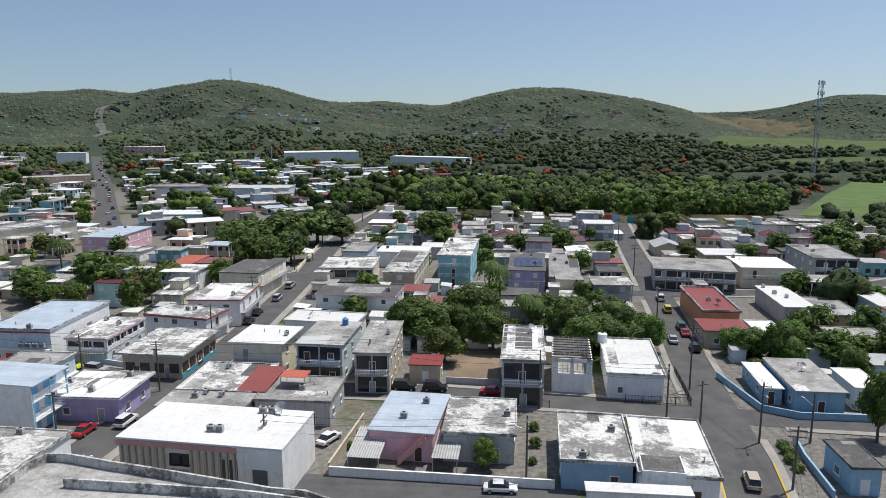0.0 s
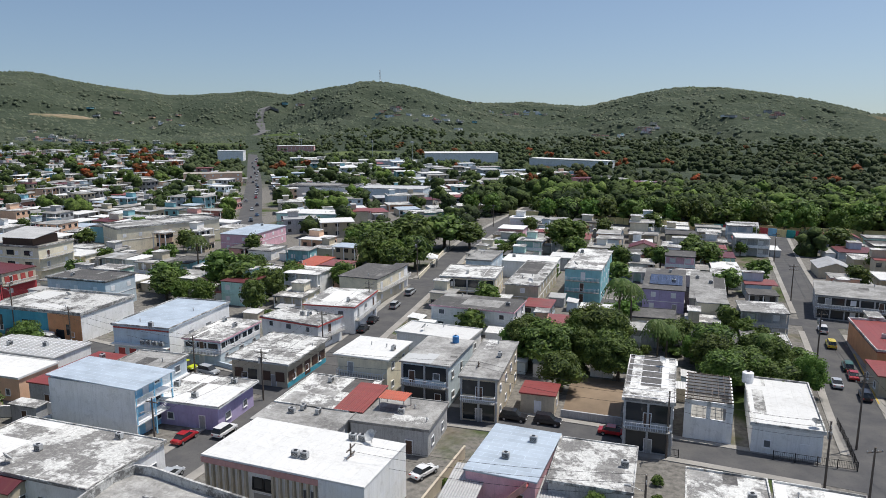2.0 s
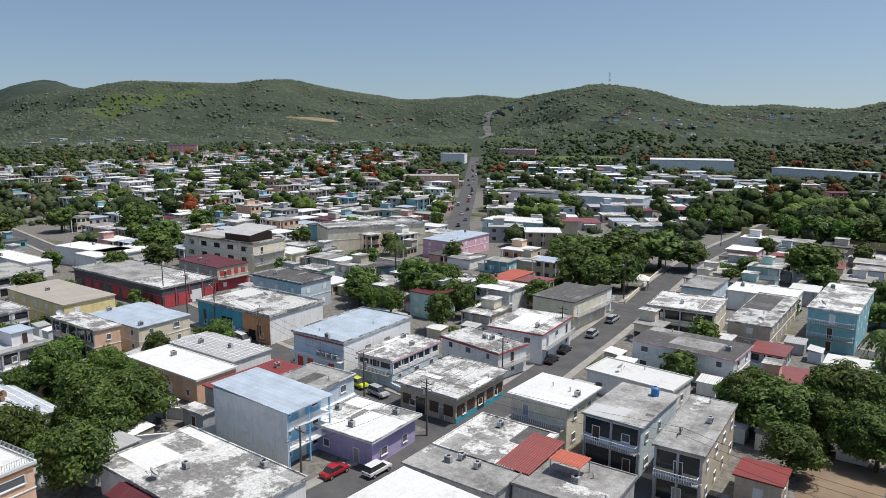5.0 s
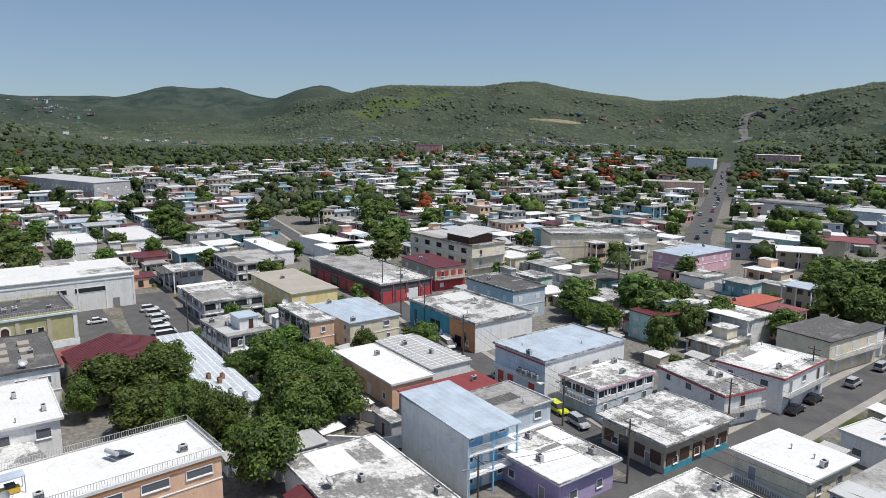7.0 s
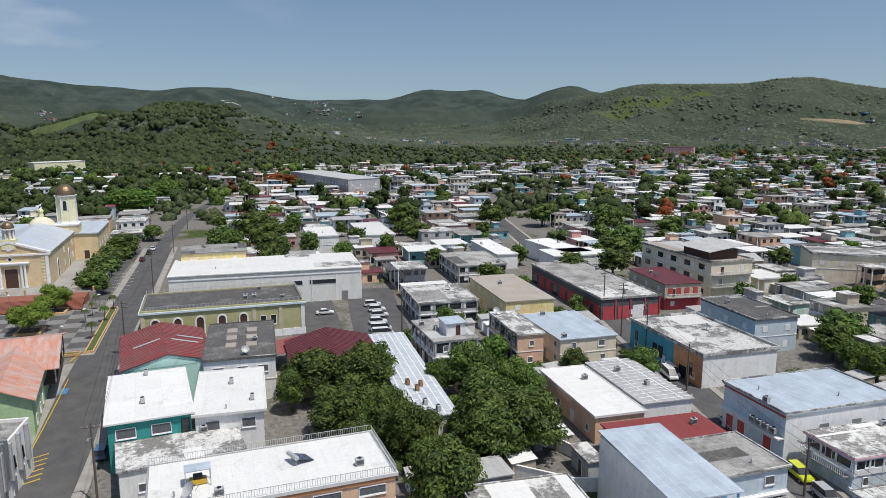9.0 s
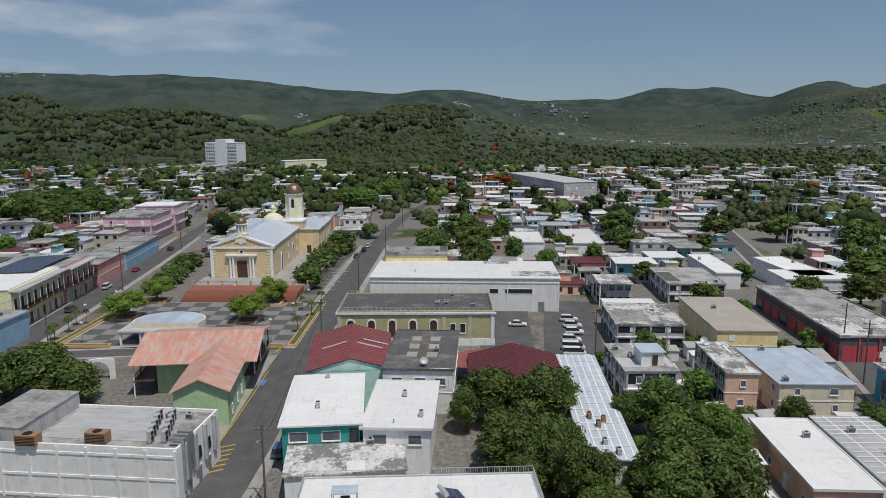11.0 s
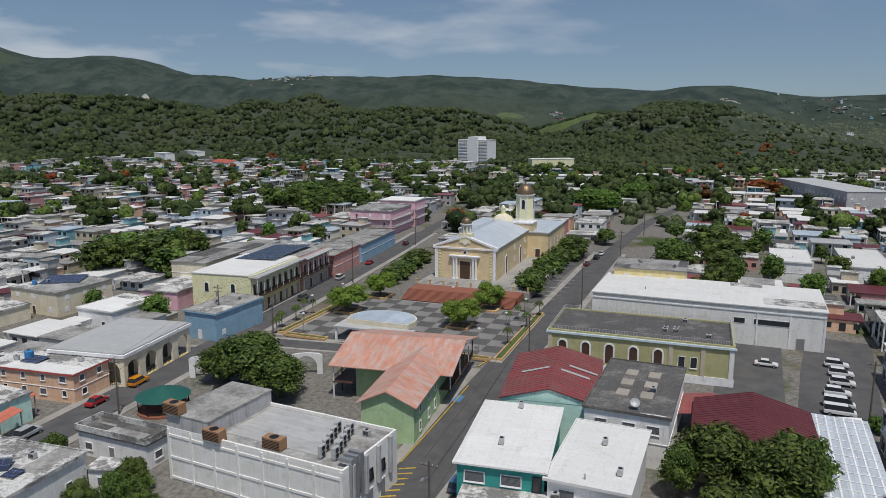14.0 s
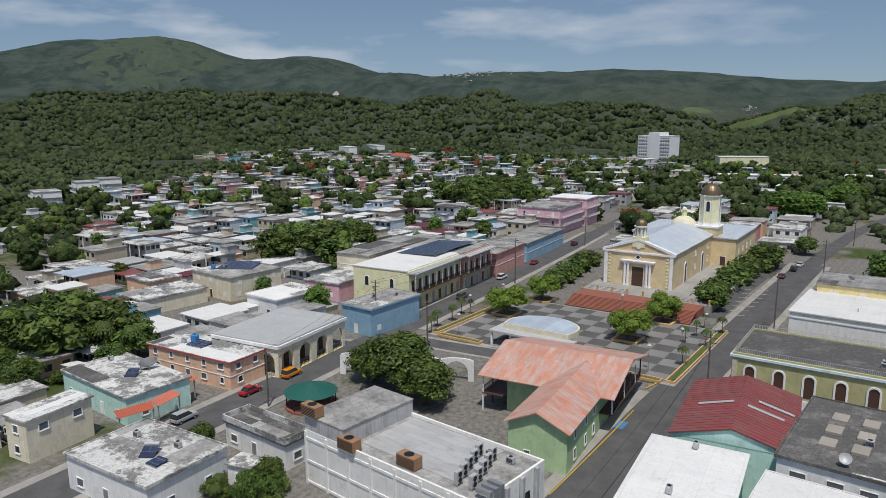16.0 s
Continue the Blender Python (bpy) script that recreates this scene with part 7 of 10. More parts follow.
def lattice_mast(x, y, h, w=1.6):
    root = thing("radio_mast", pose(x, y, rise(x, y) - 0.5), "tall slender grey lattice radio mast", "mast")
    legs = [(w * math.cos(a), w * math.sin(a)) for a in (0.3, 2.4, 4.5)]
    for k in range(8):
        bm = bmesh.new()
        z0, z1 = h * k / 8, h * (k + 1) / 8
        for i in range(3):
            a, b = legs[i], legs[(i + 1) % 3]
            tube(bm, (*a, z0), (*a, z1), 0.24, sides=5)
            for j in range(3):
                tube(bm, (*a, z0 + (z1 - z0) * j / 3), (*b, z0 + (z1 - z0) * (j + 1) / 3), 0.11, sides=4)
        part("section", bm, STEEL, root)
    for k in range(3):
        bm = bmesh.new()
        for i in range(3):
            a = 2 * math.pi * i / 3
            tube(bm, (0, 0, h - 2 - 7 * k), (2.2 * math.cos(a), 2.2 * math.sin(a), h - 2 - 7 * k), 0.06, sides=4)
            box(bm, 2.2 * math.cos(a) - 0.3, 2.2 * math.cos(a) + 0.3, 2.2 * math.sin(a) - 0.3, 2.2 * math.sin(a) + 0.3, h - 3.2 - 7 * k, h - 0.8 - 7 * k)
        tagged(part("antenna", bm, WHITE, root), kind="stuff")


lattice_mast(266.6, 509, 72)
lattice_mast(-556, 1898, 34, 2.0)


# ---- cars ----
def car_paint(name, col):
    m, nt, b = shader(name, 0.3)
    b.inputs["Base Color"].default_value = (*col, 1)
    b.inputs["Coat Weight"].default_value = 0.6
    return m


CAR_COLOURS = {"white": (0.72, 0.72, 0.72), "black": (0.015, 0.015, 0.018), "red": (0.36, 0.015, 0.02), "grey": (0.10, 0.11, 0.12), "silver": (0.40, 0.42, 0.44), "green": (0.03, 0.10, 0.06), "yellow": (0.65, 0.50, 0.02), "lime": (0.55, 0.62, 0.02), "beige": (0.48, 0.42, 0.33), "blue": (0.05, 0.12, 0.22), "orange": (0.65, 0.25, 0.01), "maroon": (0.14, 0.01, 0.02), "teal": (0.03, 0.16, 0.18)}
CARS = {}


def car_meshes(kind):
    if kind in CARS:
        return CARS[kind]
    # the side outline: x along the car, z up
    if kind == "sedan":
        L, low, roof = 4.5, [(-2.25, 0.35), (-2.2, 0.8), (-1.5, 0.93), (0.95, 0.93), (2.1, 0.75), (2.25, 0.4)], [(-1.6, 0.92), (-0.95, 1.42), (0.35, 1.45), (1.1, 0.92)]
    elif kind == "suv":
        L, low, roof = 4.5, [(-2.2, 0.4), (-2.2, 1.0), (1.0, 1.05), (2.1, 0.95), (2.22, 0.45)], [(-2.12, 1.0), (-1.8, 1.72), (0.4, 1.74), (1.15, 1.04)]
    else:
        L, low, roof = 5.0, [(-2.5, 0.4), (-2.5, 1.1), (1.8, 1.1), (2.45, 0.9), (2.5, 0.45)], [(-2.46, 1.1), (-2.4, 1.98), (1.0, 2.0), (2.0, 1.1)]
    body = bmesh.new()
    prism(body, low, -0.88, 0.88)
    bmesh.ops.bevel(body, geom=body.edges[:], offset=0.09, segments=2, affect="EDGES")
    cab = bmesh.new()
    prism(cab, roof, -0.76, 0.76)
    for v in cab.verts:
        if v.co.z > 1.2:
            v.co.y *= 0.86
    top = bmesh.new()
    hi = max(z for x, z in roof)
    xs = [x for x, z in roof if z > hi - 0.1]
    box(top, min(xs) - 0.06, max(xs) + 0.06, -0.68, 0.68, hi - 0.03, hi + 0.03, bevel=0.02)
    pillars = bmesh.new()
    for x in (0.0, min(xs) + 0.1):
        for s in (-1, 1):
            box(pillars, x - 0.06, x + 0.06, s * 0.73 - 0.05, s * 0.73 + 0.05, 0.95, hi)
    tyre = bmesh.new()
    tube(tyre, (0, -0.11, 0), (0, 0.11, 0), 0.33, sides=16)
    rim = bmesh.new()
    tube(rim, (0, -0.12, 0), (0, 0.12, 0), 0.2, sides=10)
    lamp = boxes((-0.05, 0.05, -0.18, 0.18, -0.07, 0.07))
    CARS[kind] = (mesh_of("body", body, []), mesh_of("cabin_glass", cab, GLASS_AND_SHADE), mesh_of("roof", top, []), mesh_of("tyre", tyre, RUBBER), mesh_of("rim", rim, STEEL), mesh_of("lamp", lamp, WHITE), mesh_of("tail_lamp", lamp2(), TRIM_RED), L)
    return CARS[kind]


def lamp2():
    return boxes((-0.05, 0.05, -0.16, 0.16, -0.09, 0.09))


PAINTED = {}


def heading(x, y):
    best = (1e9, 0)
    p = Vector((x, y))
    for line, half in ROADS:
        for a, b in zip(line, line[1:]):
            ab = b - a
            t = max(0, min(1, (p - a).dot(ab) / max(ab.length_squared, 1e-9)))
            q = (p - a - ab * t).length
            if q < best[0]:
                best = (q, math.degrees(math.atan2(ab.y, ab.x)))
    return best[1]


def car(kind, colour, x, y, rot=None, where="parked at the kerb"):
    body, glass, top, tyre, rim, lamp, tail, L = car_meshes(kind)
    key = (kind, colour)
    if key not in PAINTED:
        m = bpy.data.materials.get("car_paint_" + colour) or car_paint("car_paint_" + colour, CAR_COLOURS[colour])
        b2, t2 = body.copy(), top.copy()
        b2.materials.append(m)
        t2.materials.append(m)
        PAINTED[key] = (b2, t2)
    b2, t2 = PAINTED[key]
    words = {"sedan": "saloon car", "suv": "estate car", "van": "van"}[kind]
    root = thing("car", pose(x, y, 0.03, 0, 0, heading(x, y) if rot is None else rot), f"{colour} {words} {where}", "car", "cars")
    part("body", b2, None, root)
    part("cabin_glass", glass, None, root)
    part("roof", t2, None, root)
    for sx in (-1, 1):
        for sy in (-1, 1):
            w = part("wheel", tyre, None, root, at=pose(sx * L * 0.31, sy * 0.8, 0.33))
            part("rim", rim, None, w)
    for sy in (-1, 1):
        part("headlight", lamp, None, root, at=pose(L / 2 - 0.08, sy * 0.6, 0.68))
        part("tail_light", tail, None, root, at=pose(-L / 2 + 0.06, sy * 0.62, 0.75))
    return root


car("sedan", "white", 7.3, 83.9)
car("sedan", "white", -12.6, 119.3)
car("suv", "black", -7.0, 118.7)
car("suv", "black", -1.5, 118.2)
car("sedan", "red", 8.6, 116.3)
car("sedan", "grey", 14.2, 115.0)
car("suv", "black", 52.0, 139.4)
car("sedan", "red", 53.5, 149.8)
car("sedan", "silver", 49.2, 145.0)
car("suv", "green", 54.1, 154.5)
car("suv", "yellow", 55.4, 168.7)
car("suv", "white", 57.0, 179.7)
car("suv", "beige", 40.5, 85.4)
car("sedan", "silver", 69.5, 108.6)
car("sedan", "black", -45.8, 160.0)
car("sedan", "black", -45.7, 167.3)
car("suv", "silver", -44.0, 180.9)
car("sedan", "silver", -43.5, 196.1)
car("sedan", "red", -55.2, 101.4)
car("suv", "lime", -71.9, 129.5)
car("suv", "silver", -66.2, 127.8)
car("suv", "black", -121.2, 140.8)
car("van", "white", -110.9, 139.4)
car("sedan", "silver", -50.9, 90.6)
car("suv", "white", -50.3, 104.6)
car("sedan", "silver", -88.7, 132.8)
car("van", "white", -110.0, 138.2)
car("suv", "black", -120.0, 139.9)
car("suv", "blue", -113.5, 39.5)
car("sedan", "white", -177.9, 86.0, 82, "in the car park")
car("suv", "white", -181.1, 99.4, 82, "in the car park")
car("suv", "white", -175.8, 99.1, 82, "in the car park")
car("suv", "white", -170.4, 98.2, 82, "in the car park")
car("suv", "white", -164.7, 96.2, 82, "in the car park")
car("van", "white", -155.2, 94.6, 82, "in the car park")
car("van", "white", -159.0, 95.3, 82, "in the car park")
car("sedan", "red", -122.7, -29.4)
car("suv", "orange", -132.7, -29.0)
car("suv", "silver", -109.0, -30.0)
car("suv", "white", -225.5, -31.0)
car("sedan", "red", -250.4, -31.5)
car("suv", "maroon", -289.9, -32.6)
car("suv", "grey", -199.4, -29.9)
car("sedan", "maroon", -269.3, 41.0)
car("suv", "black", -281.9, 43.1)
car("sedan", "white", -290.5, 44.2)
car("suv", "red", -286.1, -18.4)
car("suv", "teal", -276.1, -14.4)
car("sedan", "white", 149.3, 406.4)
car("suv", "white", -122.2, 252.2)
car("suv", "silver", -43.6, 194.6)

main_rng = random.Random(17)
for k in range(26):
    t = k / 26
    car(main_rng.choice(("sedan", "suv", "suv")), main_rng.choice(("white", "silver", "grey", "black", "red", "blue")), -150 - 230 * t + main_rng.choice((-3.2, 0, 3.2)) * 0.9, 312 + 474 * t + main_rng.choice((-1, 1)), 116 + main_rng.choice((0, 180)), "on the main road")


# ---- poles and wires ----
def utility_pole(x, y, h, rot, arms=1, lamp=False, transformer=False):
    root = thing("utility_pole", pose(x, y, 0, 0, 0, rot), "weathered wooden utility pole with crossarm and wires" if not lamp else "utility pole carrying a street lamp", "utility pole", "poles")
    bm = bmesh.new()
    tube(bm, (0, 0, -0.4), (0, 0, h), 0.17, 0.11, 10)
    part("pole", bm, WOODPOLE, root)
    for k in range(arms):
        bm = boxes((-1.1, 1.1, -0.06, 0.06, h - 0.7 - k * 0.9, h - 0.58 - k * 0.9))
        part("crossarm", bm, WOODPOLE, root)
        for xx in (-1.0, -0.4, 0.4, 1.0):
            bm = bmesh.new()
            tube(bm, (xx, 0, h - 0.58 - k * 0.9), (xx, 0, h - 0.4 - k * 0.9), 0.05, sides=6)
            part("insulator", bm, PALE_METAL, root)
    if transformer:
        bm = bmesh.new()
        tube(bm, (0.35, 0, h - 2.6), (0.35, 0, h - 1.6), 0.26, sides=14)
        part("transformer", bm, STEEL, root)
    if lamp:
        bm = bmesh.new()
        tube(bm, (0, 0, h - 2.0), (0, 1.8, h - 1.4), 0.04, sides=6)
        box(bm, -0.14, 0.14, 1.6, 2.3, h - 1.5, h - 1.35)
        part("lamp_arm", bm, STEEL, root)
    return root


def wire(a, b, sag=0.8, r=0.022):
    cu = bpy.data.curves.new("power_line", "CURVE")
    cu.dimensions, cu.bevel_depth, cu.bevel_resolution = "3D", r, 0
    sp = cu.splines.new("POLY")
    sp.points.add(12)
    a, b = Vector(a), Vector(b)
    for i in range(13):
        t = i / 12
        p = a.lerp(b, t)
        sp.points[i].co = (p.x, p.y, p.z - sag * 4 * t * (1 - t), 1)
    cu.materials.append(IRON)
    tagged(new("power_line", cu), "thin black overhead power line between poles", "power line", "power lines")


def run_of_poles(pts, lamp_every=2, tall=9.5):
    """Poles along a street, joined by wires."""
    last = None
    for i, (x, y, h) in enumerate(pts):
        rot = heading(x, y) + 90
        utility_pole(x, y, h, rot, 1 + i % 2, i % lamp_every == 0, i % 3 == 1)
        d = Vector((math.cos(radians(rot)), math.sin(radians(rot))))
        ends = [(x + d.x * o, y + d.y * o, z) for o, z in ((-1.0, h - 0.4), (1.0, h - 0.4), (0.1, h - 2.4))]
        if last:
            for p, q in zip(last, ends):
                wire(p, q)
        last = ends


run_of_poles([(-56.5, 96, 9), (-50.4, 118.2, 9.3), (-48.8, 142.6, 9.4), (-47.4, 170, 9.3), (-47.0, 217.6, 11.5), (-45.6, 262, 10), (-37, 320, 10)])
run_of_poles([(-150, 150.2, 12), (-135.4, 145.2, 12.5), (-121.8, 141.6, 12), (-103.2, 136.6, 9.0), (-68, 126.0, 8.2), (-13.3, 121.6, 8.5), (15.8, 109.9, 10.3), (35.4, 105.2, 9.6)])
run_of_poles([(36, 62, 9), (45.2, 84, 9), (46.8, 97.5, 9.5), (43.6, 118.3, 12.0), (50.2, 160, 10), (57.5, 208, 10), (66, 262, 10)])
run_of_poles([(10.8, 85.4, 9.9), (-24, 88, 9)])
run_of_poles([(-99.5, 40.0, 11), (-160.6, 40.6, 12), (-211.8, 45.4, 13), (-280, 51.5, 11), (-340, 58, 11)])
run_of_poles([(-120, -22.3, 10), (-166, -33.8, 11.4), (-222, -25.0, 13.5), (-290, -28.5, 11)])
utility_pole(-164, -18.5, 9.2, 0)
utility_pole(-153.5, 98.6, 10.6, 80, 1)
utility_pole(54.4, 97.5, 7.8, 20, 0, True)
utility_pole(39.2, 101, 8.4, 20)


def lamp_post(x, y, h=5.0, z=0.15):
    root = thing("lamp_post", pose(x, y, z), "slim white lamp post with a round head on the plaza", "lamp post", "plaza lamps")
    bm = bmesh.new()
    tube(bm, (0, 0, 0), (0, 0, h), 0.08, 0.05)
    tube(bm, (0, 0, 0), (0, 0, 0.4), 0.16, 0.1)
    part("post", bm, STEEL, root)
    bm = bmesh.new()
    tube(bm, (0, 0, h), (0, 0, h + 0.25), 0.45, 0.25, 14)
    part("lamp_head", bm, PALE_METAL, root)


for lx, ly in ((-170, 28), (-184, 31), (-198, 33), (-170, -14), (-186, -20), (-200, -18), (-205, 12)):
    lamp_post(lx, ly)
for px, py in ((-176, 33.0), (-190, 34.6), (-201, 36), (-169, -20.5), (-174, -22), (-180, -21.5), (-186, -22.5)):
    palm(px, py, 4.2, 1.0, 0.2, "small young palm in a plaza planter")


# ---- yards, canopies and roof things ----
def carport(label, x, y, w, d, rot, z0, z1, roof="corrugated"):
    root = thing("carport", pose(x, y, 0, 0, 0, rot), label, "carport")
    part("roof", wave_sheet(w, d, z0, z1), ROOFS[roof], root)
    for sx in (-1, 1):
        for sy in (-1, 1):
            part("post", boxes((sx * (w / 2 - 0.2) - 0.06, sx * (w / 2 - 0.2) + 0.06, sy * (d / 2 - 0.2) - 0.06, sy * (d / 2 - 0.2) + 0.06, 0, (z0 if sy < 0 else z1) - 0.05)), STEEL, root)
    return root


carport("carport with a corrugated metal roof in a walled yard", -10.5, 92.4, 4.6, 8.3, -7, 2.6, 3.3)
carport("carport with a corrugated metal roof beside the garden", 0.6, 91.7, 3.7, 7.6, -8, 2.6, 3.2)
carport("red metal canopy over the roof stair", -24.5, 110.4, 4.4, 3.4, -7, 6.2, 6.2, "redorange")
carport("red sloping canopy beside the roof deck", -30.5, 112.3, 5.0, 10, -7, 4.4, 5.0, "redmetal")


carport("rusted sheet lean-to beside the barn", -143.5, 70.0, 9.0, 8.0, -4, 3.4, 4.6, "rusty")


def iron_fence(pts, h=1.3):
    """Posts with two rails and pickets along a line."""
    root = thing("iron_fence", pose(0, 0, 0.1), "black iron fence along the pavement", "fence")
    for (ax, ay), (bx, by) in zip(pts, pts[1:]):
        length, rot = math.hypot(bx - ax, by - ay), math.degrees(math.atan2(by - ay, bx - ax))
        n = max(1, round(length / 2.4))
        for i in range(n):
            at = pose(ax + (bx - ax) * i / n, ay + (by - ay) * i / n, 0, 0, 0, rot)
            part("post", boxes((-0.06, 0.06, -0.06, 0.06, -0.1, h + 0.1)), IRON, root, at=at)
            bm = boxes((0, length / n, -0.025, 0.025, 0.15, 0.2), (0, length / n, -0.025, 0.025, h - 0.05, h))
            for k in range(1, 12):
                u = length / n * k / 12
                box(bm, u - 0.015, u + 0.015, -0.015, 0.015, 0.2, h - 0.05)
            tagged(part("panel", bm, IRON, root, at=at), kind="stuff")


iron_fence([(30.8, 112.6), (36.4, 111.8), (41.4, 111.2), (42.6, 119), (43.6, 127)])
iron_fence([(17.6, 110.6), (11.2, 111.6)], 1.1)


def yard_wall(pts, h=1.6, colour="offwhite", label="low rendered yard wall along the street"):
    bm = bmesh.new()
    line = [Vector(p) for p in pts]
    ribbon(bm, line, -0.1, 0.1, -0.2, h)
    ribbon(bm, line, -0.16, 0.16, h, h + 0.1)
    tagged(new("yard_wall", mesh_of("yard_wall", bm, WALLS[colour])), label, "wall", kind="structure")


yard_wall([(-15.6, 88.2), (-8, 87.2), (-1.5, 86.4), (11, 84.8), (14.4, 84.4)], 1.3)
yard_wall([(-15.6, 88.2), (-12.6, 104.5)], 1.8, "tan")
yard_wall([(0.4, 121.5), (10.0, 120.2)], 1.2, "grey")
yard_wall([(50.6, 124), (52.2, 108.8), (57, 105.8), (66, 104.9), (72, 104.4)], 1.1, "blue", "low blue garden wall round the corner plot")
yard_wall([(52, 97), (50.8, 92), (49.5, 82)], 1.0, "blue", "low blue garden wall beside the pavement")
yard_wall([(-86, 93), (-80, 98.5), (-77, 106)], 1.9, "white", "white yard wall behind the trees")
yard_wall([(-96, 101), (-86, 104.2), (-80, 107)], 1.9, "white", "white yard wall behind the trees")
yard_wall([(72, 327), (110, 320.5), (150, 314)], 3.0, "yellow", "long yellow boundary wall before the wood")
yard_wall([(-72.5, 134.2), (-62, 130.4)], 1.0, "paleblue", "pale blue front wall with balusters")
yard_wall([(-36, 222), (-33.5, 260), (-27, 320)], 1.3, "tan", "tan wall beside the street")
yard_wall([(-45.6, 214), (-46.6, 262)], 1.0, "cream", "low cream wall round the little park")


def deck():
    """The bare concrete deck with stained parapets below the first views."""
    outer = curve_points([(-52.5, 62), (-52, 76), (-50.5, 83.2), (-41, 81), (-29.3, 77.6), (-20, 74.7), (-12.8, 72.3), (-11.8, 60)], 3)
    bm = bmesh.new()
    top = [bm.verts.new((q.x, q.y, 4.8)) for q in outer]
    low = [bm.verts.new((q.x, q.y, -0.2)) for q in outer]
    bm.faces.new(top)
    for i in range(len(outer)):
        j = (i + 1) % len(outer)
        bm.faces.new((low[i], low[j], top[j], top[i]))
    bmesh.ops.recalc_face_normals(bm, faces=bm.faces)
    ob = tagged(new("concrete_deck", mesh_of("concrete_deck", bm, ROOFS["grey"])), "bare concrete deck with mould-stained parapet walls", "deck", kind="structure")
    bm = ribbon(bmesh.new(), outer, -0.3, 0.0, 4.8, 6.0)
    part("parapet", bm, ROOFS["mottled"], ob)
    bm = ribbon(bmesh.new(), curve_points([(-45, 76.8), (-31.8, 75.2), (-21.6, 73.7), (-13.5, 71.6)], 3), -0.15, 0.15, 4.8, 6.0)
    part("inner_wall", bm, ROOFS["mottled"], ob)


deck()
car("sedan", "white", -17.2, 98.4, 60, "parked in the grass")


def stairs(x, y, z0, z1, rot, n=14, w=1.2):
    root = thing("staircase", pose(x, y, 0, 0, 0, rot), "straight outdoor staircase with red-painted treads", "staircase")
    st = mesh_of("step", boxes((0, 0.3, -w / 2, w / 2, 0, 0.17)), TRIM_RED)
    for k in range(n):
        part("step", st, None, root, at=pose(0.28 * k, 0, z0 + (z1 - z0) * k / n))
    bm = bmesh.new()
    prism(bm, [(0, z0 - 0.3), (0.28 * n, z1 - 0.3), (0.28 * n, z1 + 0.7), (0, z0 + 0.7)], -w / 2 - 0.12, -w / 2)
    part("side_wall", bm, WALLS["rose"], root)


stairs(-6.4, 91.6, 0.2, 4.2, -7)


def roof_railing(x, y, w, d, rot, z):
    """A white railing round a flat roof."""
    root = thing("roof_railing", pose(x, y, z, 0, 0, rot), "pale metal railing round the edge of the flat roof", "railing")
    for s, length, at in (("s", w, pose(0, -d / 2, 0)), ("n", w, pose(0, d / 2, 0)), ("e", d, pose(w / 2, 0, 0, 0, 0, 90)), ("w", d, pose(-w / 2, 0, 0, 0, 0, 90))):
        bm = bmesh.new()
        box(bm, -length / 2, length / 2, -0.025, 0.025, 0.95, 1.0)
        box(bm, -length / 2, length / 2, -0.02, 0.02, 0.08, 0.12)
        for k in range(int(length / 0.28)):
            xx = -length / 2 + k * 0.28
            box(bm, xx - 0.02, xx + 0.02, -0.02, 0.02, 0, 0.95)
        part("rail", bm, PALE_METAL, root, at=at)


roof_railing(-82.9, 60.0, 26.3, 11.4, 89.3, 9.0)
roof_railing(*OLIVE_RAIL)


def solar_heater(x, y, z, rot):
    root = thing("solar_heater", pose(x, y, z, 0, 0, rot), "solar water heater with a silver tank and dark panel", "water heater")
    bm = tube(bmesh.new(), (-1.0, 0, 1.0), (1.0, 0, 1.0), 0.28, sides=16)
    part("tank", bm, PALE_METAL, root)
    part("panel", boxes((-1.0, 1.0, -2.0, 0, 0.0, 0.08)), SOLAR, root, at=pose(0, -0.3, 0.75, 20))
    for xx in (-0.9, 0.9):
        bm = tube(bmesh.new(), (xx, 0, 0), (xx, 0, 0.8), 0.03, sides=6)
        part("leg", bm, STEEL, root)
        bm = tube(bmesh.new(), (xx, -2.0, 0), (xx, -2.0, 0.1), 0.03, sides=6)
        part("foot", bm, STEEL, root)


solar_heater(-83.5, 62.5, 9.0, 200)
solar_heater(-93.5, -16.5, 5.0, 120)
solar_heater(-110.5, -44, 5.0, 120)


def generator(x, y, z, rot):
    root = thing("generator", pose(x, y, z, 0, 0, rot), "yellow generator under a small grey shelter on the roof", "generator")
    part("housing", boxes((-0.9, 0.9, -0.45, 0.45, 0.1, 0.7), bevel=0.05), plain("yellow_enamel", (0.62, 0.38, 0.02), 0.4), root)
    part("engine", boxes((-0.5, 0.5, -0.4, 0.4, 0.7, 1.1), bevel=0.05), IRON, root)
    part("shelter_roof", boxes((-1.4, 1.4, -0.9, 0.9, 1.9, 2.0)), ROOFS["bluemetal"], root)
    for xx in (-1.3, 1.3):
        for yy in (-0.8, 0.8):
            part("post", boxes((xx - 0.04, xx + 0.04, yy - 0.04, yy + 0.04, 0, 1.9)), STEEL, root)


generator(-82.6, 52.0, 9.0, 90)
dish(-79.6, 51.2, 9.0, 0.9, 200)
ac_unit(-79.2, 54.0, 9.0, 90)
water_tank(-88.6, 58.2, 4.6, 0.7, 1.3)
water_tank(-126.2, -47.6, 5.5, 0.8, 1.4)
dish(-22.6, 92.2, 7.3, 0.8, 150)
ac_unit(-25.2, 92.4, 7.3, -9)
ac_unit(-23.9, 92.4, 7.3, -9)
ac_unit(-30.6, 86.6, 7.3, -9)
ac_unit(-29.4, 86.5, 7.3, -9)
dish(62.5, 117.0, 4.0, 0.6, 200)
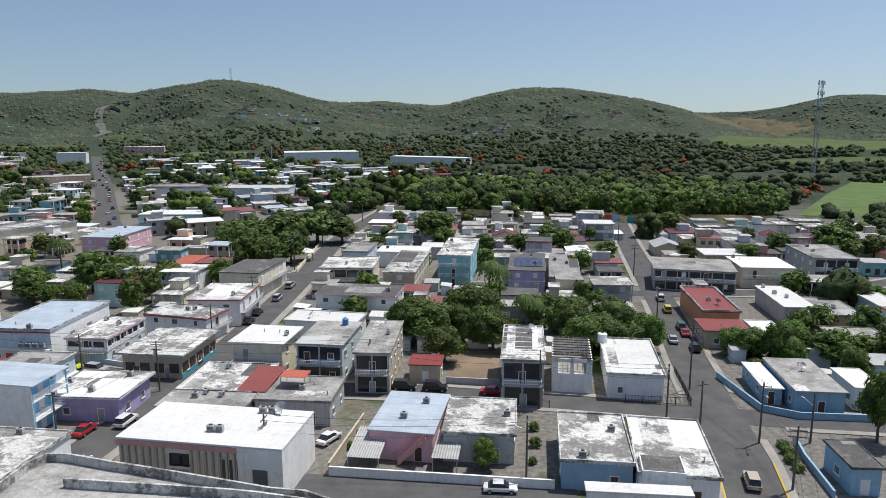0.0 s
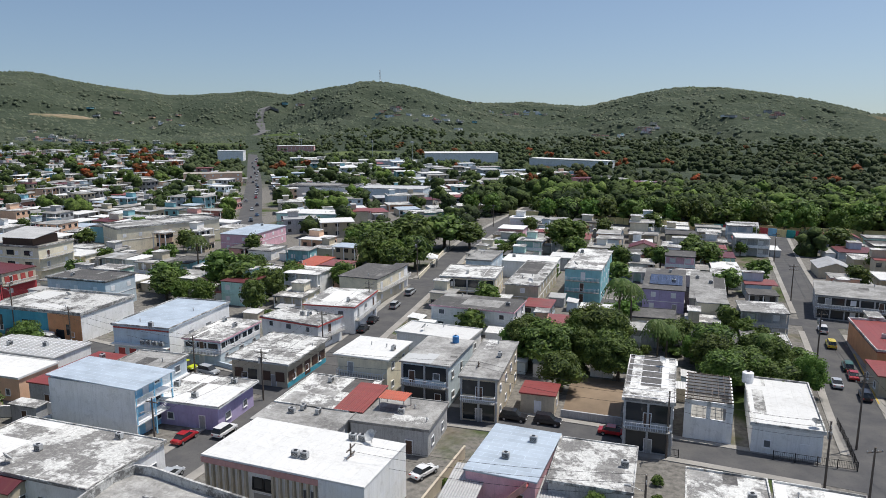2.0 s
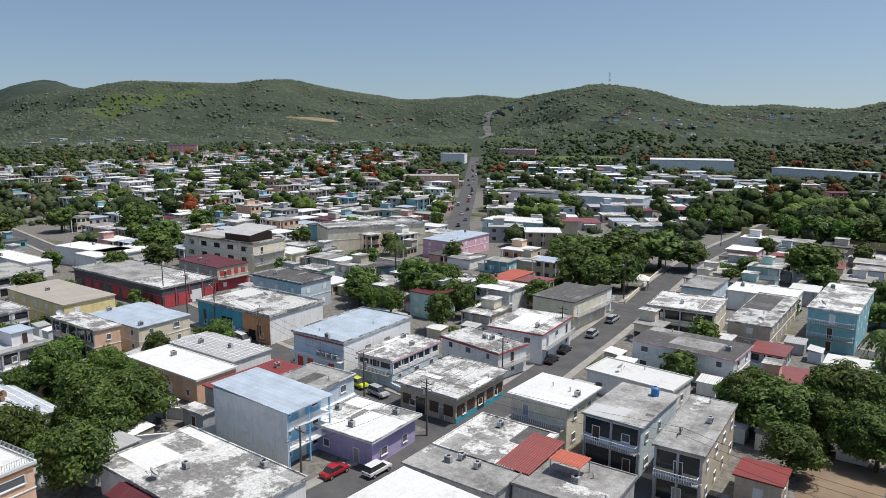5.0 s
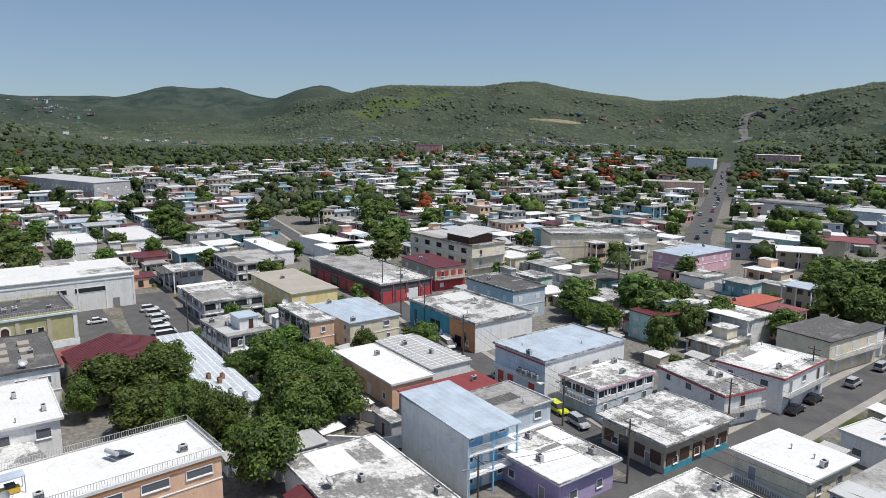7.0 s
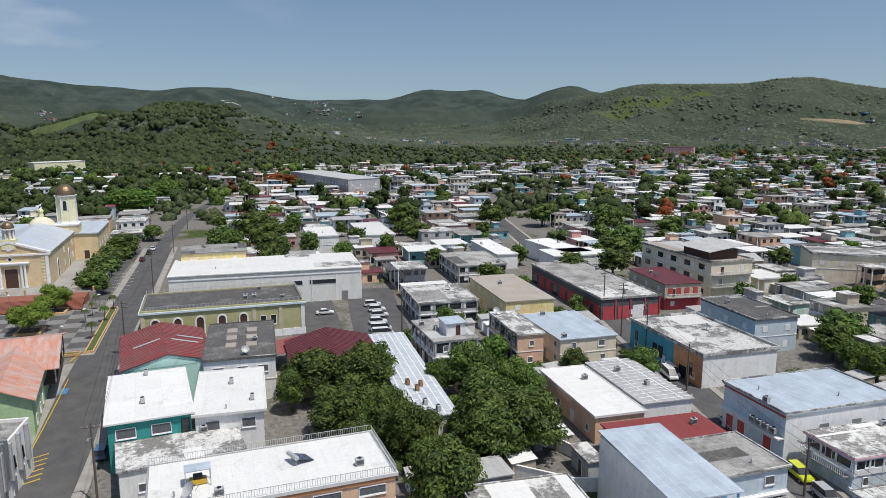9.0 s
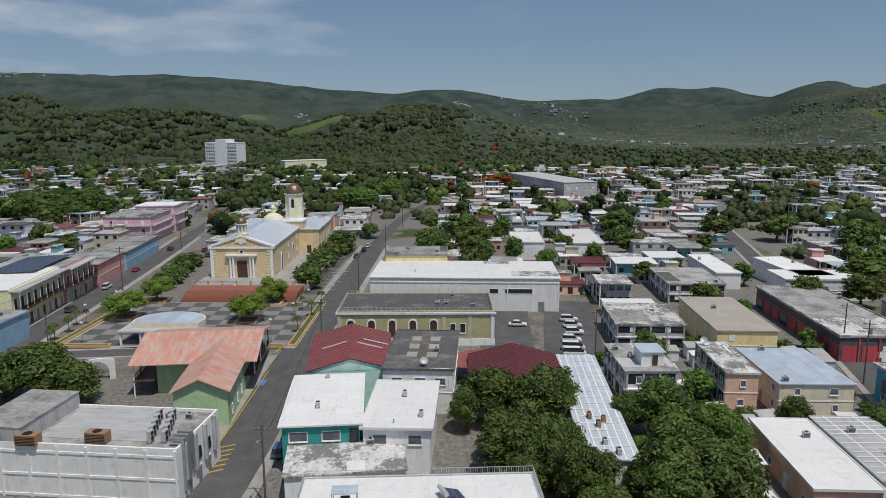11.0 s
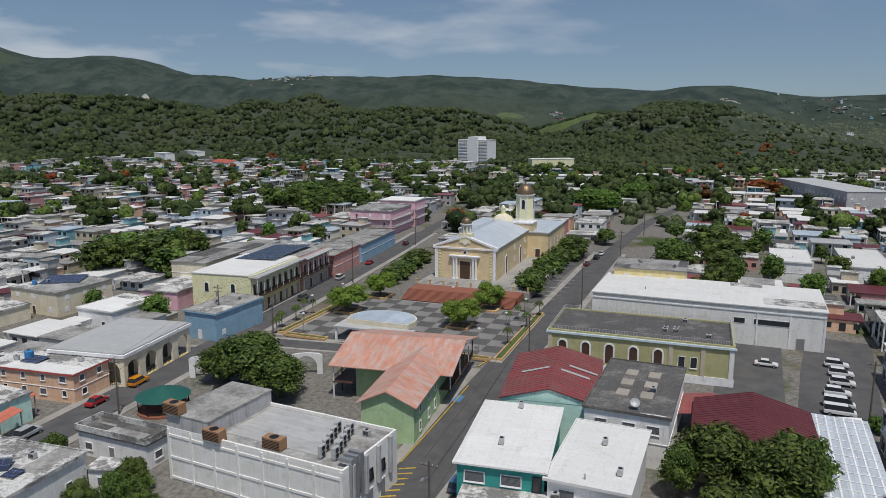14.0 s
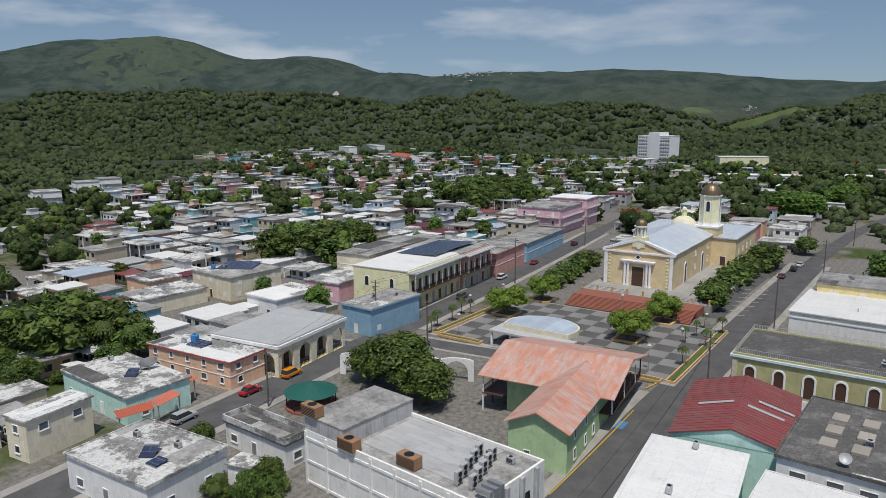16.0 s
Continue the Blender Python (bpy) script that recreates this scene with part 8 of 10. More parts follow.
water_tank(30.9, 131.6, 4.5, 0.9, 1.7, False)
dish(-112.6, -43.0, 5.0, 1.6, 160)
ac_unit(-80.0, 131.0, 7.75, -5)
for k in range(4):
    ac_unit(-81.5 + k * 1.4, 130.2 - k * 0.1, 4.2, -5)
solar_field(24.5, 199, 6.0, -7, 4, 9)
solar_field(-177, -90, 6.5, 116, 5, 8)


def battens(x, y, w, d, rot, z, nx, ny):
    """White strips laid over a grey sheet roof."""
    root = thing("roof_battens", pose(x, y, z, 0, 0, rot), "white seam strips over the long grey sheet roof", "roof strips")
    for i in range(ny):
        yy = -d / 2 + d * (i + 0.5) / ny
        part("strip", boxes((-w / 2, w / 2, yy - 0.1, yy + 0.1, 0, 0.05)), WHITE, root)
    for i in range(nx):
        xx = -w / 2 + w * (i + 0.5) / nx
        part("cross_strip", boxes((xx - 0.08, xx + 0.08, -d / 2, d / 2, 0.05, 0.09)), WHITE, root)


house("long low white building with a white-striped sheet roof", -121.5, 88.9, 43.4, 7.8, -6.8, 4.5, "metal", "white", windows="", storeys=1)
battens(-121.5, 88.9, 43.0, 7.4, -6.8, 4.5, 17, 6)
battens(14.2, 120.5, 7.4, 19.4, -6.6, 8.2, 0, 7)
battens(-100.8, 123.5, 19.8, 9.1, -3.9, 5.0, 14, 2)
for k, (ax, ay) in enumerate(((-112, 88.4), (-110.4, 87.2), (-113.5, 86.6), (-104.5, 86.5), (-101.5, 87.6))):
    ac_unit(ax, ay, 4.55, -5, brown=k < 3)


def ruin():
    """A roofless two-storey house with bare rafters."""
    root = thing("ruin", pose(23.3, 122.9, 0, 0, 0, -8.6), "roofless white two-storey house with bare dark rafters", "house")
    w, d, h, t = 6.9, 12.2, 6.3, 0.2
    part("side_wall", boxes((-w / 2, -w / 2 + t, -d / 2, d / 2, -0.2, h)), WALLS["white"], root)
    part("side_wall", boxes((w / 2 - t, w / 2, -d / 2, d / 2, -0.2, h)), WALLS["white"], root)
    part("back_wall", boxes((-w / 2 + t, w / 2 - t, d / 2 - t, d / 2, -0.2, h)), WALLS["white"], root)
    part("front_wall", boxes((-w / 2 + t, w / 2 - t, -d / 2, -d / 2 + t, -0.2, 3.6), (-w / 2 + t, -w / 2 + 1.0, -d / 2, -d / 2 + t, 3.6, h), (-0.3, 0.3, -d / 2, -d / 2 + t, 3.6, h), (w / 2 - 1.0, w / 2 - t, -d / 2, -d / 2 + t, 3.6, h), (-w / 2 + t, w / 2 - t, -d / 2, -d / 2 + t, 5.6, h)), WALLS["white"], root)
    part("upper_floor", boxes((-w / 2 + t, w / 2 - t, -d / 2 + t, d / 2 - t, 2.9, 3.1)), CONCRETE, root)
    for k in range(9):
        yy = -d / 2 + 0.4 + (d - 0.8) * k / 8
        part("rafter", boxes((-w / 2, w / 2, yy - 0.07, yy + 0.07, h, h + 0.16)), WOODPOLE, root)
    for k in range(8):
        xx = -w / 2 + 0.3 + (w - 0.6) * k / 7
        part("purlin", boxes((xx - 0.04, xx + 0.04, -d / 2, d / 2, h + 0.16, h + 0.23)), WOODPOLE, root)
    TAKEN.append((23.3, 122.9, 7, w, d, radians(-8.6)))


ruin()


def big_store():
    """The white-roofed store with a ribbed brown front."""
    root = thing("store", pose(-30.4, 88.9, 0, 0, 0, -9.4), "white-roofed store with a ribbed brown front", "store")
    w, d, h = 22.7, 11.6, 7.0
    part("wall", boxes((-w / 2 + 0.1, w / 2, -d / 2 + 0.8, d / 2, -0.3, h)), WALLS["offwhite"], root)
    part("right_front", boxes((w / 2 - 6.0, w / 2, -d / 2, -d / 2 + 0.8, -0.3, h)), WALLS["offwhite"], root)
    part("roof", boxes((-w / 2, w / 2 + 0.05, -d / 2, d / 2 + 0.05, h, h + 0.28), bevel=0.03), ROOFS["white"], root)
    part("fascia", boxes((-w / 2, w / 2 - 6.0, -d / 2 - 0.05, -d / 2 + 0.8, h - 0.75, h - 0.02)), WALLS["rose"], root)
    for k in range(17):
        xx = -w / 2 + 0.3 + k * 0.98
        if 7 <= k <= 9:
            continue
        part("rib", boxes((xx - 0.14, xx + 0.14, -d / 2 + 0.35, -d / 2 + 0.8, 0, h - 0.75)), WALLS["tan"], root)
    add_door(root, pose(-3.0, -d / 2 + 0.8, 0.1), 2.6, 3.0, "grey")
    for k in range(2):
        add_window(root, pose(-3.6 + 1.6 * k, -d / 2 + 0.8, 3.6), 1.5, 1.6, "dark")
    for xx in (3.2, 4.2, 5.2):
        add_window(root, pose(xx, -d / 2 + 0.8, 1.4), 0.9, 3.6, "louvre")
    add_window(root, pose(w / 2 - 3.0, -d / 2, 1.6), 2.2, 2.8, "louvre")
    TAKEN.append((-30.4, 88.9, 13, w, d, radians(-9.4)))


big_store()



# a few units, tanks and vent pipes on the flat roofs nearest the camera's way
roof_rng = random.Random(29)


def vent_pipe(x, y, z):
    root = thing("vent_pipe", pose(x, y, z), "short grey vent pipe on the roof", "vent pipe", "vents")
    bm = bmesh.new()
    tube(bm, (0, 0, 0), (0, 0, 0.55), 0.09)
    part("pipe", bm, STEEL, root)
    bm = bmesh.new()
    tube(bm, (0, 0, 0.55), (0, 0, 0.7), 0.18, 0.05)
    part("cap", bm, STEEL, root)


for ob in [o for o in scene.objects if o.name.startswith("house") and o.parent is None][:88]:
    roof = next((c for c in ob.children if c.name.startswith("roof")), None)
    if roof is None or ob.name not in ROOF_TOP or any(c.name.startswith("gable") for c in ob.children):
        continue
    w, d = (max(v.co[i] for v in roof.data.vertices) for i in (0, 1))
    top = ROOF_TOP[ob.name] + 0.01
    if w < 3 or d < 3:
        continue
    for _ in range(roof_rng.choice((1, 2, 2, 3))):
        p = ob.matrix_basis @ Vector((roof_rng.uniform(-w + 1, w - 1), roof_rng.uniform(-d + 1, d - 1), top))
        k = roof_rng.random()
        if k < 0.45:
            ac_unit(p.x, p.y, p.z, math.degrees(ob.matrix_basis.to_euler().z) + roof_rng.choice((0, 90)))
        elif k < 0.85:
            vent_pipe(p.x, p.y, p.z)
        elif k < 0.87:
            water_tank(p.x, p.y, p.z, blue=roof_rng.random() < 0.6)
        else:
            dish(p.x, p.y, p.z, rot=roof_rng.uniform(0, 360))


# ---- fronts, roofs and yards of single houses ----
def house_at(x, y):
    """The house that stands nearest to a place."""
    return min((o for o in bpy.data.objects if o.parent is None and o.name.startswith("house")), key=lambda o: (o.matrix_basis.translation.xy - Vector((x, y))).length)


def wall_size(root):
    wall = next(c for c in root.children if c.name.startswith("wall"))
    xs, ys, zs = zip(*(v.co for v in wall.data.vertices))
    return max(xs) * 2, max(ys) * 2, max(zs)


def panel(root, side, u0, u1, z0, z1, mat, name="wall_panel", out=0.05, label=""):
    """A thin coat, band or shutter on one wall, from u0 to u1 along it."""
    w, d, _ = wall_size(root)
    return part(name, boxes((u0, u1, -out, 0.0, z0, z1)), mat, root, label, at=side_at(side, w, d, 0, 0))


def strip_window(root, side, u, z, w, h, kind="louvre"):
    W, D, _ = wall_size(root)
    return add_window(root, side_at(side, W, D, u, z), w, h, kind)


# the hall with a blue roof: maroon bands and doors to the street, a white gable wall
h = house_at(-81.8, 141.7)
W, D, T = wall_size(h)
panel(h, "s", -W / 2, W / 2, T - 0.5, T - 0.2, TRIM_RED, "band")
panel(h, "s", -W / 2, W / 2, 3.3, 3.55, TRIM_RED, "band")
panel(h, "s", -W / 2, W / 2, 3.55, 3.75, ROOFS["white"], "canopy", 1.1)
for u in (-4.8, -2.2, 3.4):
    add_door(h, side_at("s", W, D, u, 0.1), 1.6, 2.6, "red")
panel(h, "e", -D / 2, D / 2, -0.2, T, WALLS["white"], "side_wall")
for u in (-3.5, 2.5):
    panel(h, "e", u - 0.8, u + 0.8, 4.4, 5.2, STEEL, "vent", 0.14)

# the turquoise shop with an orange end
h = house_at(-114.8, 149.1)
W, D, T = wall_size(h)
panel(h, "s", W * 0.14, W / 2, -0.2, T, WALLS["orange"], "orange_front", 0.06)
panel(h, "e", -D / 2, D / 2, -0.2, T, WALLS["white"], "side_wall")
for u, w, z, hh in ((-W * 0.40, 0.9, 2.0, 2.6), (-W * 0.12, 1.6, 1.6, 2.4), (-W * 0.04, 1.6, 1.6, 2.4), (W * 0.36, 1.2, 1.4, 2.4)):
    panel(h, "s", u - w / 2, u + w / 2, z, z + hh, GLASS_AND_SHADE, "shop_window", 0.1)
panel(h, "s", -W * 0.075 - 1.4, -W * 0.075 + 0.3, 1.7, 2.8, WALLS["yellow"], "poster", 0.13)
panel(h, "s", W * 0.22, W * 0.31, 0.1, 2.5, GLASS_AND_SHADE, "doorway", 0.09)

# the black shop row with red fronts
h = house_at(-169.0, 158.5)
W, D, T = wall_size(h)
for k in range(9):
    u = -W / 2 + W * (k + 0.5) / 9
    panel(h, "s", u - 1.7, u + 1.7, 0.1, 2.9, WALLS["red"] if k % 3 else GLASS_AND_SHADE, "shop_front", 0.08)
panel(h, "s", -W / 2, W / 2, 3.2, 3.5, WALLS["red"], "band", 0.12)
for k in range(4):
    u = -D / 2 + D * (k + 0.5) / 4
    panel(h, "e", u - 1.5, u + 1.5, 0.1, 3.4, WALLS["red"] if k != 2 else WHITE, "shop_front", 0.08)
    panel(h, "e", u + 1.7, u + 2.0, -0.1, T, WALLS["red"], "pilaster", 0.2)
h = house_at(-159.4, 175.7)
W, D, T = wall_size(h)
panel(h, "s", -W / 2, W / 2, 0, 3.1, WALLS["red"], "lower_front", 0.05)
panel(h, "e", -D / 2, D / 2, 0, 3.1, WALLS["red"], "lower_front", 0.05)
for k in range(4):
    panel(h, "e", -D / 2 + 0.8 + k * 2.4, -D / 2 + 2.2 + k * 2.4, 4.0, 5.8, TRIM_RED, "shutter", 0.1)

# a penthouse with a sheet roof on the tall cream house
h = house_at(-170.7, 195.4)
W, D, T = wall_size(h)
part("penthouse", boxes((2, 13, -5.2, 4.5, T, T + 2.7)), DOORWOOD, h)
part("penthouse_roof", wave_sheet(15, 12, T + 2.7, T + 4.2, 0.6, 0.05), ROOFS["corrugated"], h, at=pose(7.5, -0.5, 0))
for k in range(3):
    for j in range(5):
        panel(h, "s", -W / 2 + 2 + j * 6.4, -W / 2 + 4.6 + j * 6.4, k * T / 3 + 1.0, k * T / 3 + 2.5, GLASS_AND_SHADE, "window_strip", 0.06)
    panel(h, "s", -W / 2, W / 2, k * T / 3 + 0.1, k * T / 3 + 0.35, WHITE, "ledge", 0.18)

# the long hall behind the olive building
h = house_at(-204.0, 75.4)
W, D, T = wall_size(h)
for u0, u1 in ((6.5, 9.0), (10.6, 18.0)):
    panel(h, "s", u0, u1, T - 4.0, T - 2.6, WHITE, "louvre_frame", 0.06)
    panel(h, "s", u0 + 0.15, u1 - 0.15, T - 3.85, T - 2.75, GLASS_AND_SHADE, "louvre_strip", 0.09)
panel(h, "s", 19.4, 21.0, 0.1, 2.6, STEEL, "grille", 0.08)
panel(h, "s", -W / 2, W / 2, T - 1.2, T - 0.9, WHITE, "eave_band", 0.14)
for k in range(5):
    panel(h, "s", -2 + k * 6.6, -1.7 + k * 6.6, 0, T - 1.2, WHITE, "pilaster", 0.1)

# the green and white houses with white roofs
h = house_at(-117.0, 46.2)
for u in (-3.2, 1.4):
    strip_window(h, "e", u, 4.9, 2.6, 1.5)
strip_window(h, "e", 4.6, 4.5, 1.1, 2.1, "dark")
h = house_at(-115.3, 58.1)
for u in (-2.4, 2.6):
    strip_window(h, "e", u, 4.4, 2.0, 1.5)
strip_window(h, "s", 2.0, 4.4, 1.6, 1.5)
h = house_at(-138.2, 61.9)
W, D, T = wall_size(h)
for i in range(3):
    for j in range(2):
        part("skylight_pad", boxes((-6.2 + i * 4.6, -3.6 + i * 4.6, -2.6 + j * 3.6, -0.7 + j * 3.6, T + 0.2, T + 0.62), bevel=0.05), ROOFS["tan"], h)
for u in (-3.6, 0.4, 3.8):
    strip_window(h, "e", u, 5.2, 1.9, 1.3)

# the peach house with the railed roof: long louvred windows under an orange band
h = house_at(-82.9, 60.0)
W, D, T = wall_size(h)
panel(h, "s", -W / 2, W / 2, T - 0.5, T - 0.1, WALLS["orange"], "band", 0.16)
for k in range(5):
    strip_window(h, "s", -W / 2 + 3.0 + k * 5.1, T - 1.9, 3.2, 1.1)
    if k % 2:
        strip_window(h, "s", -W / 2 + 3.0 + k * 5.1, 2.4, 2.2, 1.2)

# awnings, panels and small roof things
for (x0, y0), (x1, y1) in (((-99.6, -33.6), (-105.0, -32.2)), ((-105.4, -32.4), (-110.4, -33.3)), ((-110.8, -36.6), (-116.5, -36.9))):
    n = math.degrees(math.atan2(y1 - y0, x1 - x0))
    a = thing("awning", pose((x0 + x1) / 2, (y0 + y1) / 2, 0, 0, 0, n), "orange-red tiled awning along the house front", "awning")
    length = math.hypot(x1 - x0, y1 - y0)
    part("roof", wave_sheet(length, 1.9, 3.5, 4.1, 0.3, 0.05), ROOFS["redorange"], a)
    for s in (-1, 1):
        part("post", boxes((s * (length / 2 - 0.2) - 0.08, s * (length / 2 - 0.2) + 0.08, -0.7, -0.54, 0, 3.6)), CONCRETE, a)
solar_field(-125.5, -45.5, 5.56, 91, 2, 3)
solar_field(-91.5, -13.0, 5.06, 91, 1, 2)

# car park of the hall
for pts, half in ([(-201, 104), (-178, 99), (-151, 94)], 6.5), ([(-194, 85), (-170, 82), (-152, 80)], 6.0):
    tagged(new("car_park", mesh_of("car_park", ribbon(bmesh.new(), [Vector(q) for q in pts], -half, half, -0.2, 0.05), ASPHALT)), "worn asphalt car park between the buildings", "car park", kind="structure")
    TAKEN.append((sum(q[0] for q in pts) / len(pts), sum(q[1] for q in pts) / len(pts), 18, abs(pts[0][0] - pts[-1][0]), half * 2, 0))

# shutters on the corner shop, a garage and cream front opposite
h = house_at(-53.4, 132.1)
W, D, T = wall_size(h)
for k in range(5):
    u = -D / 2 + D * (k + 0.5) / 5
    panel(h, "e", u - 1.0, u + 1.0, 0.3 if k == 2 else 1.2, 2.9, DOORWOOD, "shutter", 0.1)
panel(h, "e", -D / 2, D / 2, 0, 0.9, WALLS["turq"], "plinth", 0.06)
for k in range(4):
    u = -W / 2 + W * (k + 0.5) / 4
    panel(h, "s", u - 0.9, u + 0.9, 0.1 if k == 1 else 1.1, 2.9, GLASS_AND_SHADE if k == 1 else DOORWOOD, "shutter", 0.1)
h = house_at(-71.5, 115.7)
W, D, T = wall_size(h)
# the garage's inner shade is one dark sheet laid on the wall
panel(h, "e", -D / 2 + 0.6, D / 2 - 0.6, 0.0, 2.5, GLASS_AND_SHADE, "garage_opening", 0.04)
for k in range(4):
    panel(h, "e", -D / 2 + 0.3 + k * (D - 1) / 3, -D / 2 + 0.7 + k * (D - 1) / 3, 0, 2.6, WHITE, "column", 0.3)
panel(h, "e", -D / 2, D / 2, 2.6, 2.9, WHITE, "ledge", 0.5)
h = house_at(-69.4, 139.6)
W, D, T = wall_size(h)
for s, n in (("s", W), ("e", D)):
    # porch shade as a dark sheet behind the columns; no recess is cut
    panel(h, s, -n / 2 + 0.3, n / 2 - 0.3, T / 2 + 1.0, T - 0.5, GLASS_AND_SHADE, "porch_opening", 0.03)
    for k in range(int(n / 2.2) + 1):
        u = -n / 2 + 0.2 + k * (n - 0.4) / int(n / 2.2)
        panel(h, s, u - 0.15, u + 0.15, T / 2, T, WHITE, "column", 0.16)
    panel(h, s, -n / 2, n / 2, T / 2 + 0.1, T / 2 + 0.9, WHITE, "balustrade", 0.12)

# veranda shade as dark sheets behind columns, and a room on one roof
for hx, hy, sides in ((-135.6, 101.8, "es"), (-167.9, 113.2, "es"), (-133.0, 116.9, "s"), (-207.0, 139.3, "se"), (71.2, 197.3, "s"), (114.9, 210.9, "s"), (14.2, 120.5, "s"), (-21.6, 128.9, "s"), (-11.9, 126.6, "s"), (-26.5, 197.0, "s")):
    h = house_at(hx, hy)
    W, D, T = wall_size(h)
    for s in sides:
        n = W if s in "sn" else D
        panel(h, s, -n / 2 + 0.3, n / 2 - 0.3, T / 2 + 0.9, T - 0.35, GLASS_AND_SHADE, "porch_opening", 0.03)
        panel(h, s, -n / 2 + 0.5, n / 2 - 0.5, 0.3, T / 2 - 0.5, GLASS_AND_SHADE, "porch_opening", 0.03)
        for k in range(int(n / 3.0) + 1):
            u = -n / 2 + 0.2 + k * (n - 0.4) / int(n / 3.0)
            panel(h, s, u - 0.16, u + 0.16, 0, T, WALLS["grey"], "column", 0.2)
        panel(h, s, -n / 2, n / 2, T / 2 - 0.15, T / 2 + 0.1, WHITE, "ledge", 0.3)
h = house_at(-135.6, 101.8)
T = wall_size(h)[2] + 0.24
ob = part("roof_room", boxes((0.5, 5.2, -1.2, 2.8, T, T + 2.4)), WALLS["white"], h)
part("roof_room_slab", boxes((0.2, 5.5, -1.5, 3.1, T + 2.4, T + 2.56)), ROOFS["bluemetal"], ob)
add_door(h, pose(5.2, 1.2, T, 0, 0, 90), 1.0, 2.0, "brown")

# the lower block before the stained white house
h = house_at(30.5, 88.5)
ob = part("front_block", boxes((-4.6, 0.6, -9.2, -4.6, -0.2, 4.75)), WALLS["white"], h)
part("front_block_roof", boxes((-4.45, 0.45, -9.05, -4.75, 4.75, 4.83)), ROOFS["dark"], ob, "dark stained roof of the front block")
part("front_block_rim", boxes((-4.6, 0.6, -9.2, -9.06, 4.75, 4.95), (-4.6, -4.46, -9.06, -4.6, 4.75, 4.95), (0.46, 0.6, -9.06, -4.6, 4.75, 4.95)), WHITE, ob)

# a pavilion in the little park
p = thing("pavilion", pose(-47.2, 233, 0, 0, 0, 8), "small open park pavilion with a white hipped roof", "pavilion")
bm = bmesh.new()
base = [bm.verts.new((sx * 3.4, sy * 2.6, 3.0)) for sx, sy in ((-1, -1), (1, -1), (1, 1), (-1, 1))]
low = [bm.verts.new((v.co.x, v.co.y, 2.8)) for v in base]
ridge = [bm.verts.new((s, 0, 4.3)) for s in (-1.2, 1.2)]
for f in ((base[0], base[1], ridge[1], ridge[0]), (base[2], base[3], ridge[0], ridge[1]), (base[1], base[2], ridge[1]), (base[3], base[0], ridge[0]), low):
    bm.faces.new(f)
for i in range(4):
    bm.faces.new((low[i], low[(i + 1) % 4], base[(i + 1) % 4], base[i]))
bmesh.ops.recalc_face_normals(bm, faces=bm.faces)
part("roof", bm, ROOFS["white"], p)
for sx in (-1, 1):
    for sy in (-1, 1):
        part("post", boxes((sx * 3 - 0.12, sx * 3 + 0.12, sy * 2.2 - 0.12, sy * 2.2 + 0.12, 0, 2.8)), CONCRETE, p)
TAKEN.append((-47.2, 233, 4, 8, 6, 0))

# palms and planting
for x, y, hh in ((11.6, 172.8, 13), (14.2, 171, 12), (17.9, 147.4, 10.5), (19.6, 149.5, 9), (-114.9, 207.5, 13), (-119.9, -66.6, 9), (-123, -62, 8), (38, 150, 8), (66, 128, 7)):
    palm(x, y, hh)
for x, y in ((-173.1, -22.2), (-179.6, -21.5), (-187, -20.5), (-196.3, 31.4), (-190.5, 30.4), (-204, 31.6)):
    palm(x, y, 4.2, 0.7, label="small young palm beside the plaza")
for x, y in ((-89.4, 80.8), (-87.6, 78.2), (-91.2, 77.6), (-88.2, 83.2), (-97, -8), (-94.6, -6.2), (-99, -4)):
    palm(x, y, 2.6, 1.25, label="clump of banana plants with broad leaves")
for x, y, hh, s in ((-228, 28.0, 6.5, 1.2), (-236, 28.6, 7, 1.1), (-246, 29.2, 7, 1.2), (-256, 30.2, 7.5, 1.2), (-266, 31.2, 8, 1.1), (-276, 32.2, 8, 1.2), (-288, 33.4, 8, 1.2), (-224, -13.8, 6, 1.1), (-230, -14.6, 6.5, 1.2), (-238, -15.0, 6.5, 1.2), (-248, -15.2, 6.5, 1.2), (-258, -16.0, 6.5, 1.2)):
    tree("bush", x, y, hh * 1.25, s * 1.15, label="round dense dark green bush beside the church")


# ---- the wider town ----
def free(x, y, r, road=1.0):
    for tx, ty, tr, w, d, a in TAKEN:
        dx, dy = x - tx, y - ty
        if abs(dx) + abs(dy) > 90:
            continue
        u, v = dx * math.cos(a) + dy * math.sin(a), -dx * math.sin(a) + dy * math.cos(a)
        if abs(u) < w / 2 + r and abs(v) < d / 2 + r:
            return False
    return nearest_road(x, y) >= r * 0.75 + road


def inside(x, y, poly):
    c = False
    for (ax, ay), (bx, by) in zip(poly, poly[1:] + poly[:1]):
        if (ay > y) != (by > y) and x < (bx - ax) * (y - ay) / (by - ay) + ax:
            c = not c
    return c


ROOF_WORDS = {"white": "white-coated flat roof", "mottled": "stained flat roof", "grey": "grey concrete roof", "dark": "dark flat roof", "bluemetal": "blue-grey metal roof", "redmetal": "red metal roof", "rusty": "rusty metal roof", "maroon": "maroon metal roof", "corrugated": "corrugated metal roof"}
far_rng = random.Random(23)
far_count = 0
tree_count = [0]


STUFF = collections.defaultdict(lambda: ([], []))


